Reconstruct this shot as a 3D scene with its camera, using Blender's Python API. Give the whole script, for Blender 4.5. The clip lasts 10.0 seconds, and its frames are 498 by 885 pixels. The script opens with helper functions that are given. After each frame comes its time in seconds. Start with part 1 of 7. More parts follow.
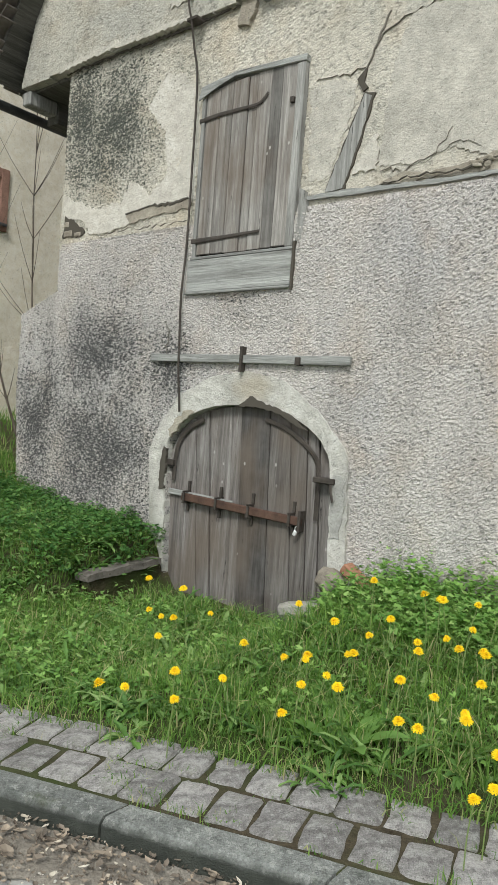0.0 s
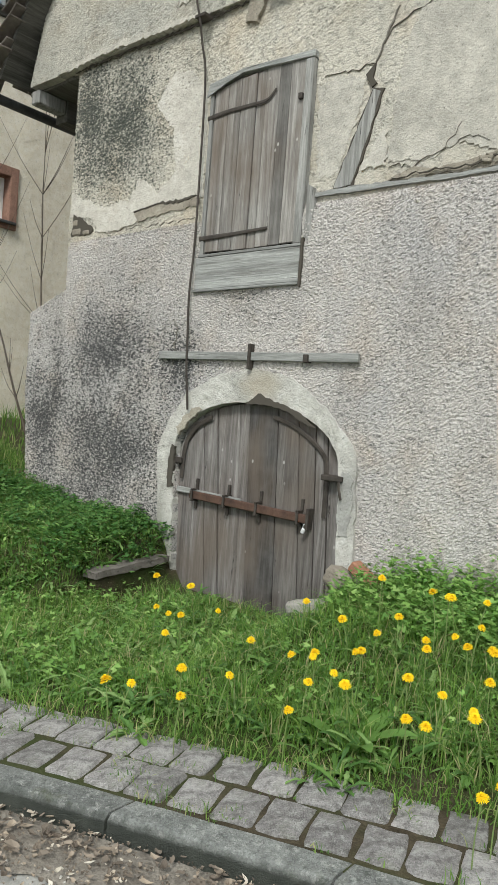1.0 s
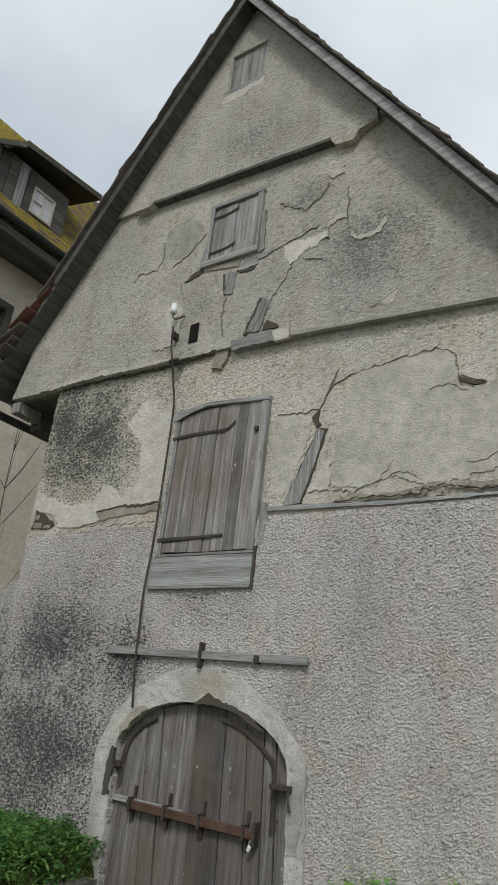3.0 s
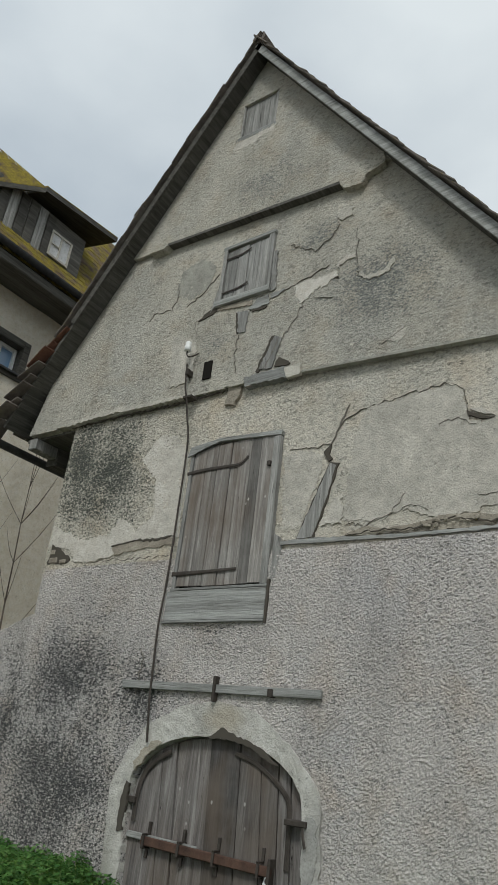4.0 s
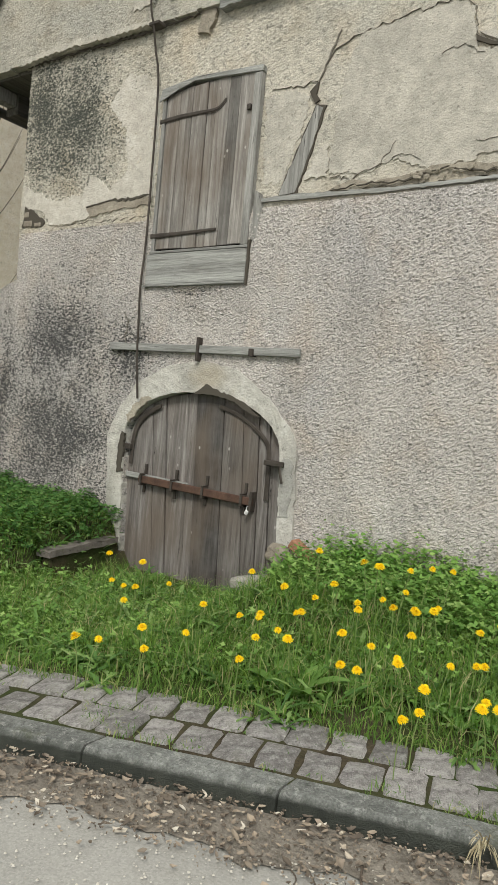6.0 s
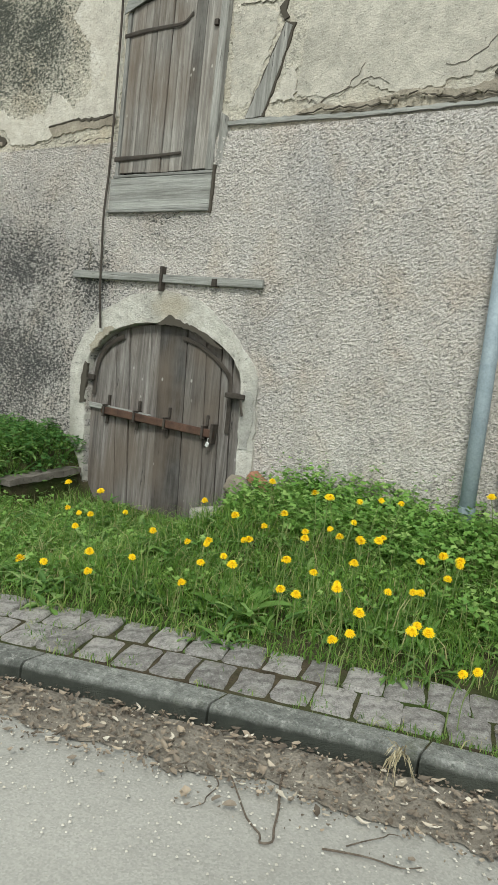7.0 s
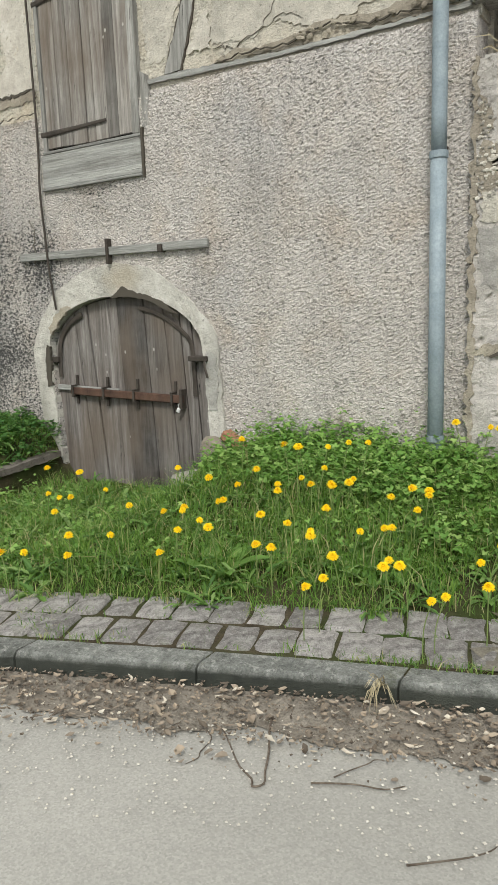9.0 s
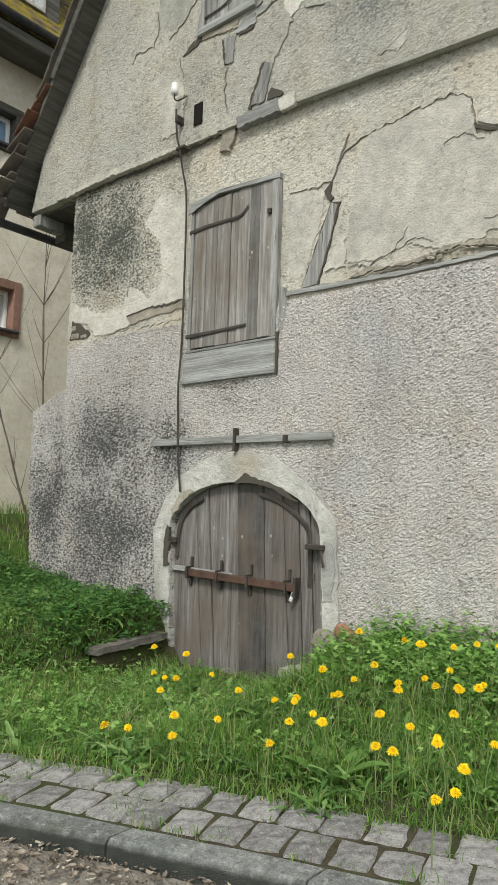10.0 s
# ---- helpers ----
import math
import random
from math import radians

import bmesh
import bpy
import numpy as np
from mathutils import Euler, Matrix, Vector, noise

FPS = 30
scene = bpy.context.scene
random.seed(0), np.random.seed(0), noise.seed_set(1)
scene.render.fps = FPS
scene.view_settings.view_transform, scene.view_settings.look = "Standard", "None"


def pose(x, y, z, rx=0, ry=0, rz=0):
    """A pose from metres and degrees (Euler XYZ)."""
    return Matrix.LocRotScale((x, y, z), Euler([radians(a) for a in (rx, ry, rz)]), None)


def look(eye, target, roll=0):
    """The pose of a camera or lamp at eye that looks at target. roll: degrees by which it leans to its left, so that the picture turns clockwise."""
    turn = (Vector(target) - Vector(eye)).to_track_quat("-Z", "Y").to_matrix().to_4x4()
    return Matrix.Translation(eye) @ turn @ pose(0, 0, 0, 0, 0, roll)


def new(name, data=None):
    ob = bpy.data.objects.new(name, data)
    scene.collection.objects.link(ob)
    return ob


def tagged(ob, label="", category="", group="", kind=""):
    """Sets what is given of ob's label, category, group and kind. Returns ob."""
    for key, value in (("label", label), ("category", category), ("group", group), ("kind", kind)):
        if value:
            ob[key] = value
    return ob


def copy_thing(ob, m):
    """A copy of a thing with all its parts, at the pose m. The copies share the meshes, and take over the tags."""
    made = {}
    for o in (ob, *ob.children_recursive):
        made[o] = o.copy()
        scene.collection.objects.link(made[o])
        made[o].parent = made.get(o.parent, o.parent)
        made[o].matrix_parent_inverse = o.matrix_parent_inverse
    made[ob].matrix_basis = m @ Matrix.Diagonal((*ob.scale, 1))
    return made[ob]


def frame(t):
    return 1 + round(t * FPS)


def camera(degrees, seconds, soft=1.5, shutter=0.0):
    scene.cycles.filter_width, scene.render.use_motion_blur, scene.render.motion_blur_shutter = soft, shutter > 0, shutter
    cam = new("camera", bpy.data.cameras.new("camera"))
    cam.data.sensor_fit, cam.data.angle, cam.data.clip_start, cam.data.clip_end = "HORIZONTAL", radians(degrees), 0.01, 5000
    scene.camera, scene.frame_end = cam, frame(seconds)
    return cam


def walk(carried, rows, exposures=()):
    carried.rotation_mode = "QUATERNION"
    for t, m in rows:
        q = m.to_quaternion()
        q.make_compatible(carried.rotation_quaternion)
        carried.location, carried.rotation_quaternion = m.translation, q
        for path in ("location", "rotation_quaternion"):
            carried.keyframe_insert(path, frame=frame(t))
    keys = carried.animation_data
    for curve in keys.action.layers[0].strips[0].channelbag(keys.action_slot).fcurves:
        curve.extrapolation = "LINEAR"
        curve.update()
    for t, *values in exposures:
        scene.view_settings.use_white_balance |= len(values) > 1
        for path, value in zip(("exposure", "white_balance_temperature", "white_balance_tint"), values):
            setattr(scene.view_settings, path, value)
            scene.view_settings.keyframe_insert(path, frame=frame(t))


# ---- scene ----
cam = camera(38.3, 10.0)
PATH = [
    (0, (4.698, -4.356, 1.494), (3.435, -2.807, 1.433), 4.4),
    (0.5, (4.702, -4.345, 1.49), (3.424, -2.809, 1.401), 4.5),
    (1, (4.698, -4.339, 1.481), (3.415, -2.806, 1.416), 4.4),
    (1.5, (4.649, -4.303, 1.371), (3.348, -2.791, 1.513), 8.1),
    (2, (4.744, -4.536, 1.477), (3.645, -2.949, 2.0), 6.9),
    (2.5, (4.727, -4.782, 1.517), (3.558, -3.283, 2.138), 6.7),
    (2.7, (4.733, -4.765, 1.486), (3.607, -3.256, 2.162), 6.7),
    (3.8, (4.809, -4.875, 1.42), (3.715, -3.416, 2.242), 6.5),
    (4, (4.811, -4.868, 1.4), (3.699, -3.426, 2.228), 6.9),
    (4.5, (4.791, -4.852, 1.421), (3.67, -3.396, 2.21), 7.5),
    (5, (4.788, -4.849, 1.424), (3.696, -3.356, 2.183), 7.2),
    (5.5, (4.82, -4.792, 1.466), (3.633, -3.22, 1.815), 4.0),
    (5.7, (4.823, -4.757, 1.457), (3.677, -3.123, 1.583), 6.1),
    (6.8, (5.045, -4.603, 1.405), (3.917, -2.966, 1.184), 4.8),
    (7, (5.016, -4.605, 1.401), (3.939, -2.936, 1.171), 6.5),
    (7.1, (5.0, -4.6, 1.389), (3.957, -2.909, 1.159), 5.3),
    (7.5, (5.098, -4.544, 1.367), (4.39, -2.683, 1.18), 3.7),
    (8, (5.188, -4.543, 1.382), (4.859, -2.575, 1.248), 1.7),
    (8.4, (5.191, -4.571, 1.451), (4.912, -2.593, 1.352), -1.1),
    (8.5, (5.233, -4.589, 1.457), (4.898, -2.62, 1.343), -1.4),
    (8.6, (5.229, -4.613, 1.484), (4.781, -2.67, 1.322), -1.7),
    (9, (5.186, -4.551, 1.464), (4.135, -2.888, 1.1), -2.0),
    (9.5, (5.098, -4.52, 1.384), (3.88, -2.943, 1.209), 1.6),
    (10, (5.09, -4.597, 1.351), (3.797, -3.083, 1.547), 1.8),
]
EXPOSURES = [(0.0, 0.66, 6350, 5), (1.2, 0.66, 6330, 5), (1.6, 0.55, 6300, 7), (2.0, 0.38, 6200, 8), (2.5, 0.17, 6200, 7), (3.0, -0.03, 6250, 7), (4.0, -0.15, 6220, 5), (5.0, -0.15, 6220, 5), (5.5, 0.27, 6850, 9), (6.8, 0.55, 6520, 1), (7.5, 0.53, 6550, 1), (8.0, 0.56, 6720, 3), (8.5, 0.58, 6900, 10), (9.2, 0.6, 6580, 4), (9.6, 0.6, 6550, 1), (10.0, 0.62, 6480, 5)]
walk(cam, [(t, look(eye, target, roll)) for t, eye, target, roll in PATH], EXPOSURES)

# ---------- world, sun, exposure ----------
world = bpy.data.worlds.new("overcast_sky")
scene.world = world
world.use_nodes = True
wn = world.node_tree.nodes
wl = world.node_tree.links
wn.clear()
w_out = wn.new("ShaderNodeOutputWorld")
w_bg = wn.new("ShaderNodeBackground")
w_sky = wn.new("ShaderNodeTexSky")
w_sky.sky_type = "NISHITA"
w_sky.sun_disc = False
w_sky.sun_elevation = radians(48)
w_sky.sun_rotation = radians(205)
w_co = wn.new("ShaderNodeTexCoord")
w_map = wn.new("ShaderNodeMapping")
w_map.inputs["Scale"].default_value = (1.0, 1.0, 1.8)
w_noise = wn.new("ShaderNodeTexNoise")
w_noise.inputs["Scale"].default_value = 2.2
w_noise.inputs["Detail"].default_value = 6
w_noise.inputs["Roughness"].default_value = 0.45
w_ramp = wn.new("ShaderNodeValToRGB")
w_ramp.color_ramp.elements[0].position = 0.32
w_ramp.color_ramp.elements[0].color = (4.4, 4.7, 5.05, 1)
w_ramp.color_ramp.elements[1].position = 0.68
w_ramp.color_ramp.elements[1].color = (7.2, 7.3, 7.3, 1)
w_mix = wn.new("ShaderNodeMix")
w_mix.data_type = "RGBA"
w_mix.inputs[0].default_value = 0.88
wl.new(w_co.outputs["Generated"], w_map.inputs["Vector"])
wl.new(w_map.outputs["Vector"], w_noise.inputs["Vector"])
wl.new(w_noise.outputs["Fac"], w_ramp.inputs["Fac"])
wl.new(w_sky.outputs["Color"], w_mix.inputs[6])
wl.new(w_ramp.outputs["Color"], w_mix.inputs[7])
wl.new(w_mix.outputs[2], w_bg.inputs["Color"])
w_bg.inputs["Strength"].default_value = 0.13
wl.new(w_bg.outputs["Background"], w_out.inputs["Surface"])

sun = new("sun", bpy.data.lights.new("sun", "SUN"))
sun.data.energy = 1.8
sun.data.angle = radians(14)
sun.data.color = (1.0, 0.96, 0.9)
sun.matrix_world = look((6, -9, 12), (1.5, 0, 2))

# ---------- materials ----------


class Mat:
    """A small node material builder on object coordinates."""

    def __init__(self, name, rough=0.9, metal=0.0, spec=0.3):
        self.m = bpy.data.materials.new(name)
        self.m.use_nodes = True
        self.n, self.l = self.m.node_tree.nodes, self.m.node_tree.links
        self.b = self.n["Principled BSDF"]
        self.b.inputs["Roughness"].default_value = rough
        self.b.inputs["Metallic"].default_value = metal
        self.b.inputs["Specular IOR Level"].default_value = spec
        self.co = self.n.new("ShaderNodeTexCoord").outputs["Object"]
        self.info = None

    def mapped(self, scale=(1, 1, 1), loc=(0, 0, 0), rot=(0, 0, 0)):
        k = self.n.new("ShaderNodeMapping")
        k.inputs["Scale"].default_value = scale
        k.inputs["Location"].default_value = loc
        k.inputs["Rotation"].default_value = rot
        self.l.new(self.co, k.inputs["Vector"])
        return k.outputs["Vector"]

    def noise(self, scale, detail=4, rough=0.55, vec=None, dist=0.0):
        k = self.n.new("ShaderNodeTexNoise")
        k.inputs["Scale"].default_value = scale
        k.inputs["Detail"].default_value = detail
        k.inputs["Roughness"].default_value = rough
        k.inputs["Distortion"].default_value = dist
        self.l.new(vec or self.co, k.inputs["Vector"])
        return k.outputs["Fac"]

    def voronoi(self, scale, out="Distance", vec=None):
        k = self.n.new("ShaderNodeTexVoronoi")
        k.inputs["Scale"].default_value = scale
        self.l.new(vec or self.co, k.inputs["Vector"])
        return k.outputs[out]

    def ramp(self, fac, stops):
        k = self.n.new("ShaderNodeValToRGB")
        while len(k.color_ramp.elements) < len(stops):
            k.color_ramp.elements.new(0.5)
        for e, (p, c) in zip(k.color_ramp.elements, stops):
            e.position = p
            e.color = (*c, 1) if not isinstance(c, float) else (c, c, c, 1)
        self.l.new(fac, k.inputs["Fac"])
        return k.outputs["Color"]

    def mix(self, fac, a, b, how="MIX"):
        k = self.n.new("ShaderNodeMix")
        k.data_type, k.blend_type = "RGBA", how
        for sock, v in ((k.inputs[0], fac), (k.inputs[6], a), (k.inputs[7], b)):
            if isinstance(v, (int, float)):
                sock.default_value = v
            elif isinstance(v, tuple):
                sock.default_value = (*v, 1)
            else:
                self.l.new(v, sock)
        return k.outputs[2]

    def math(self, how, a, b=0.0, clamp=False):
        k = self.n.new("ShaderNodeMath")
        k.operation, k.use_clamp = how, clamp
        for sock, v in zip(k.inputs, (a, b)):
            if isinstance(v, (int, float)):
                sock.default_value = v
            else:
                self.l.new(v, sock)
        return k.outputs[0]

    def blot(self, centre, size, wob=0.5, wscale=2.0, edge=0.25):
        """A stain: 1 near the centre, falling to 0 past an uneven outline."""
        sx, sy, sz = (1 / s for s in size)
        v = self.mapped((sx, sy, sz), (-centre[0] * sx, -centre[1] * sy, -centre[2] * sz))
        k = self.n.new("ShaderNodeVectorMath")
        k.operation = "LENGTH"
        self.l.new(v, k.inputs[0])
        d = self.math("ADD", k.outputs["Value"], self.math("MULTIPLY", self.math("SUBTRACT", self.noise(wscale, 6, 0.65), 0.5), wob * 4))
        return self.math("DIVIDE", self.math("SUBTRACT", 1.0, d), edge, True)

    def random(self):
        k = self.n.new("ShaderNodeObjectInfo")
        return k.outputs["Random"]

    def island(self):
        return self.n.new("ShaderNodeNewGeometry").outputs["Random Per Island"]

    def colour(self, c):
        if isinstance(c, tuple):
            self.b.inputs["Base Color"].default_value = (*c, 1)
        else:
            self.l.new(c, self.b.inputs["Base Color"])
        return self

    def rough(self, r):
        self.l.new(r, self.b.inputs["Roughness"])
        return self

    def bump(self, height, dist=0.01, strength=1.0):
        k = self.n.new("ShaderNodeBump")
        k.inputs["Distance"].default_value = dist
        k.inputs["Strength"].default_value = strength
        self.l.new(height, k.inputs["Height"])
        self.l.new(k.outputs["Normal"], self.b.inputs["Normal"])
        return self


def roughcast_material(name, base, light, dark, stains, grit=33, pits=0.6):
    a = Mat(name, 0.95, 0, 0.15)
    big = a.noise(1.3, 5, 0.6)
    c = a.ramp(big, [(0.3, base), (0.7, light)])
    # rain-washed cool and rusty warm clouds
    cool = a.ramp(a.noise(0.9, 4, 0.6, a.mapped((1, 1, 0.6), (7, 0, 3))), [(0.48, 0.0), (0.68, 0.5)])
    c = a.mix(cool, c, (base[0] * 0.93, base[1] * 0.98, base[2] * 1.06))
    warm = a.ramp(a.noise(2.7, 3, 0.5), [(0.5, (0, 0, 0)), (0.75, (0.6, 0.6, 0.6))])
    c = a.mix(warm, c, (base[0] * 1.05, base[1] * 0.94, base[2] * 0.82))
    streak = a.ramp(a.noise(3.4, 5, 0.65, a.mapped((1, 1, 0.22))), [(0.52, 0.0), (0.72, 0.42)])
    c = a.mix(streak, c, (base[0] * 0.66, base[1] * 0.66, base[2] * 0.64))
    # shade of the pits between the thrown lumps, painted as dark specks
    flat = a.mapped((0.75, 1, 1.15))
    hollow = a.ramp(a.noise(grit, 4, 0.72, flat, 0.4), [(0.36, 1.0), (0.50, 0.0)])
    some = a.ramp(a.noise(1.9, 4, 0.6), [(0.35, 0.45), (0.65, 1.0)])
    c = a.mix(a.math("MULTIPLY", a.math("MULTIPLY", hollow, some), pits), c, (base[0] * 0.26, base[1] * 0.27, base[2] * 0.28))
    crest = a.ramp(a.noise(grit * 1.25, 4, 0.75, flat), [(0.54, 0.0), (0.66, 0.55)])
    c = a.mix(crest, c, (min(0.8, light[0] * 1.22), min(0.8, light[1] * 1.22), min(0.8, light[2] * 1.22)))
    grain = a.noise(120, 3, 0.6)
    c = a.mix(0.3, c, a.ramp(grain, [(0.3, 0.25), (0.7, 0.75)]), "OVERLAY")
    # mould: black specks that crowd towards the middle of each stain
    speck = a.ramp(a.noise(40, 6, 0.82, flat), [(0.36, 0.0), (0.64, 1.0)])
    crowd = 0.0
    for centre, size, amount in stains:
        crowd = a.math("MAXIMUM", crowd, a.math("MULTIPLY", a.blot(centre, size, 0.3, 2.4, 1.1), amount))
    c = a.mix(a.math("MULTIPLY", crowd, 0.27), c, (base[0] * 0.45, base[1] * 0.46, base[2] * 0.45))
    m = a.math("DIVIDE", a.math("SUBTRACT", a.math("MULTIPLY", crowd, 0.8), speck), 0.09, True)
    c = a.mix(a.math("MULTIPLY", m, 0.92), c, dark)
    bare = a.ramp(a.noise(grit * 1.9, 3, 0.7, flat), [(0.57, 0.0), (0.66, 0.6)])
    c = a.mix(a.math("MULTIPLY", bare, crowd), c, light)
    a.colour(c)
    h = a.math("ADD", a.math("MULTIPLY", a.voronoi(55), 0.6), a.noise(150, 3, 0.6))
    return a.bump(h, 0.011, 0.9)


def plaster_material(name, base, light, bump=0.5, stains=()):
    a = Mat(name, 0.93, 0, 0.2)
    c = a.ramp(a.noise(1.8, 6, 0.6), [(0.32, base), (0.68, light)])
    c = a.mix(0.45, c, a.ramp(a.noise(11, 6, 0.75), [(0.3, 0.25), (0.7, 0.75)]), "OVERLAY")
    c = a.mix(0.3, c, a.ramp(a.noise(90, 3, 0.7), [(0.35, 0.3), (0.65, 0.7)]), "OVERLAY")
    pock = a.ramp(a.noise(34, 5, 0.8), [(0.34, 0.75), (0.42, 0.0)])
    c = a.mix(pock, c, (base[0] * 0.4, base[1] * 0.4, base[2] * 0.4))
    for centre, size, col, amount in stains:
        c = a.mix(a.math("MULTIPLY", a.blot(centre, size, 0.35, 3.0, 0.6), amount), c, col)
    a.colour(c)
    h = a.math("ADD", a.noise(60, 5, 0.7), a.math("MULTIPLY", a.noise(9, 4, 0.6), 1.5))
    return a.bump(h, 0.012, bump)


def wood_material(name, base, light, dark, axis="z", tint=0.35, warm=None, knotty=False):
    """Weathered wood with grain along one axis; each piece differs a little."""
    a = Mat(name, 0.85, 0, 0.2)
    st = {"z": (1, 1, 0.045), "x": (0.045, 1, 1), "y": (1, 0.045, 1)}[axis]
    v = a.mapped(st)
    shift = a.n.new("ShaderNodeVectorMath")
    shift.operation = "ADD"
    a.l.new(v, shift.inputs[0])
    rnd = a.random()
    comb = a.n.new("ShaderNodeCombineXYZ")
    for i in range(3):
        a.l.new(a.math("MULTIPLY", rnd, 37.0), comb.inputs[i])
    a.l.new(comb.outputs[0], shift.inputs[1])
    v = shift.outputs[0]
    g = a.noise(17, 6, 0.7, v, 0.8)
    c = a.ramp(g, [(0.3, dark), (0.5, base), (0.72, light)])
    fine = a.noise(120, 5, 0.75, v)
    c = a.mix(0.5, c, a.ramp(fine, [(0.3, 0.15), (0.7, 0.85)]), "OVERLAY")
    c = a.mix(tint, c, a.ramp(rnd, [(0.0, 0.1), (1.0, 0.9)]), "OVERLAY")
    worn = a.ramp(a.noise(2.2, 5, 0.65), [(0.4, 0.0), (0.66, 0.55)])
    c = a.mix(worn, c, a.mix(0.5, c, (light[0] * 0.95, light[1] * 0.97, light[2])))
    if warm:
        c = a.mix(a.math("MULTIPLY", a.ramp(a.noise(3, 3, 0.5, a.mapped((1, 1, 0.5))), [(0.42, 0.0), (0.66, 1.0)]), 0.7), c, warm)
    cracks = a.ramp(a.noise(26, 5, 0.75, v, 1.4), [(0.31, 0.0), (0.37, 1.0)])
    c = a.mix(cracks, (dark[0] * 0.35, dark[1] * 0.35, dark[2] * 0.35), c)
    if knotty:
        kd = a.voronoi(6.5, "Distance", a.mapped((1.2, 1, 0.8), (0.3, 0, 0.2)))
        knots = a.math("MULTIPLY", a.ramp(kd, [(0.05, 1.0), (0.09, 0.0)]), a.ramp(a.noise(2.3, 2, 0.5), [(0.40, 0.0), (0.5, 0.85)]))
        c = a.mix(knots, c, (min(0.6, light[0] * 1.45), min(0.6, light[1] * 1.45), min(0.6, light[2] * 1.45)))
    a.colour(c)
    return a.bump(a.math("ADD", a.math("MULTIPLY", g, 0.8), fine), 0.006, 1.0)


M_ROUGH = roughcast_material("roughcast_wall", (0.46, 0.43, 0.405), (0.60, 0.562, 0.53), (0.05, 0.052, 0.053),
                             [((-0.75, 0, 2.0), (1.6, 3, 0.95), 1.05), ((-0.7, 0, 1.1), (2.1, 3, 1.6), 1.05), ((-1.7, 0, 1.3), (1.2, 3, 1.7), 1.05), ((0.15, 0, 1.9), (0.8, 3, 0.7), 0.95), ((-0.6, 0, 2.6), (1.3, 3, 0.7), 0.6), ((0.9, 0, 2.35), (0.6, 3, 0.25), 0.5), ((2.4, 0, 2.2), (1.0, 3, 0.5), 0.42), ((2.9, 0, 1.3), (0.6, 3, 0.4), 0.36), ((0.9, 0, 2.45), (0.8, 3, 0.12), 0.6)], 33, 0.8).m
M_UPPER = roughcast_material("upper_wall_render", (0.475, 0.442, 0.372), (0.635, 0.592, 0.512), (0.05, 0.058, 0.05),
                             [((-0.95, 0, 4.15), (1.2, 3, 1.2), 1.25), ((-1.35, 0, 4.4), (0.8, 3, 0.9), 1.2), ((-0.6, 0, 4.7), (0.6, 3, 0.3), 0.8), ((0.1, 0, 4.3), (0.3, 3, 0.6), 0.55)], 24, 0.75).m
M_GABLE = roughcast_material("gable_render", (0.39, 0.368, 0.315), (0.545, 0.515, 0.445), (0.15, 0.157, 0.15),
                             [((2.3, 0, 5.6), (1.2, 3, 0.9), 0.95), ((0.9, 0, 7.5), (0.9, 3, 0.7), 0.8), ((1.6, 0, 6.4), (0.6, 3, 0.4), 0.8), ((0.5, 0, 5.4), (0.4, 3, 0.4), 0.7), ((0.0, 0, 6.4), (0.4, 3, 0.3), 0.6)], 26, 0.7).m
M_PATCH = plaster_material("smooth_cement_patch", (0.41, 0.386, 0.338), (0.545, 0.512, 0.45), 0.9).m
M_PATCHG = plaster_material("grey_cement_patch", (0.27, 0.265, 0.25), (0.36, 0.35, 0.325), 0.4).m
M_GPATCH = plaster_material("gable_cement_patch", (0.27, 0.262, 0.23), (0.36, 0.35, 0.305), 0.7).m
M_CPATCH = plaster_material("wall_cement_patch", (0.29, 0.278, 0.262), (0.385, 0.37, 0.345), 0.9).m
M_PALE = plaster_material("pale_lime_plaster", (0.485, 0.455, 0.402), (0.625, 0.588, 0.525), 0.8).m
M_WHITEWASH = plaster_material("whitewashed_surround", (0.40, 0.385, 0.35), (0.60, 0.58, 0.535), 1.0,
                               [((0.1, 0, 0.4), (0.2, 3, 0.5), (0.3, 0.29, 0.25), 0.7), ((1.15, 0, 1.75), (0.25, 3, 0.15), (0.40, 0.35, 0.27), 0.7), ((2.03, 0, 1.0), (0.15, 3, 0.3), (0.30, 0.29, 0.27), 0.6)]).m
M_RUBBLE = plaster_material("broken_rubble", (0.22, 0.19, 0.155), (0.42, 0.38, 0.31), 1.0).m
M_CONCRETE = plaster_material("old_concrete", (0.36, 0.338, 0.315), (0.55, 0.518, 0.485), 1.0,
                              [((5.25, 0, 2.45), (0.5, 3, 0.45), (0.30, 0.25, 0.12), 0.7), ((5.1, 0, 2.1), (0.4, 3, 0.3), (0.31, 0.265, 0.15), 0.65), ((5.5, 0, 1.9), (0.22, 3, 0.8), (0.27, 0.235, 0.11), 0.75), ((5.2, 0, 1.45), (0.45, 3, 0.3), (0.29, 0.265, 0.215), 0.7),
                               ((4.75, 0, 1.1), (0.3, 3, 0.2), (0.30, 0.29, 0.275), 0.7), ((5.2, 0, 1.05), (0.35, 3, 0.35), (0.29, 0.275, 0.235), 0.6), ((4.7, 0, 2.75), (0.9, 3, 0.12), (0.26, 0.24, 0.2), 0.7), ((4.7, 0, 2.3), (0.14, 3, 0.6), (0.36, 0.345, 0.34), 0.5), ((4.35, 0, 0.95), (0.4, 3, 0.45), (0.62, 0.58, 0.56), 0.7)]).m
# gaps and cracks: the shadow inside them put into one dark colour
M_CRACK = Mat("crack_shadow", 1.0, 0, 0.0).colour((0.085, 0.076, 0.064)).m
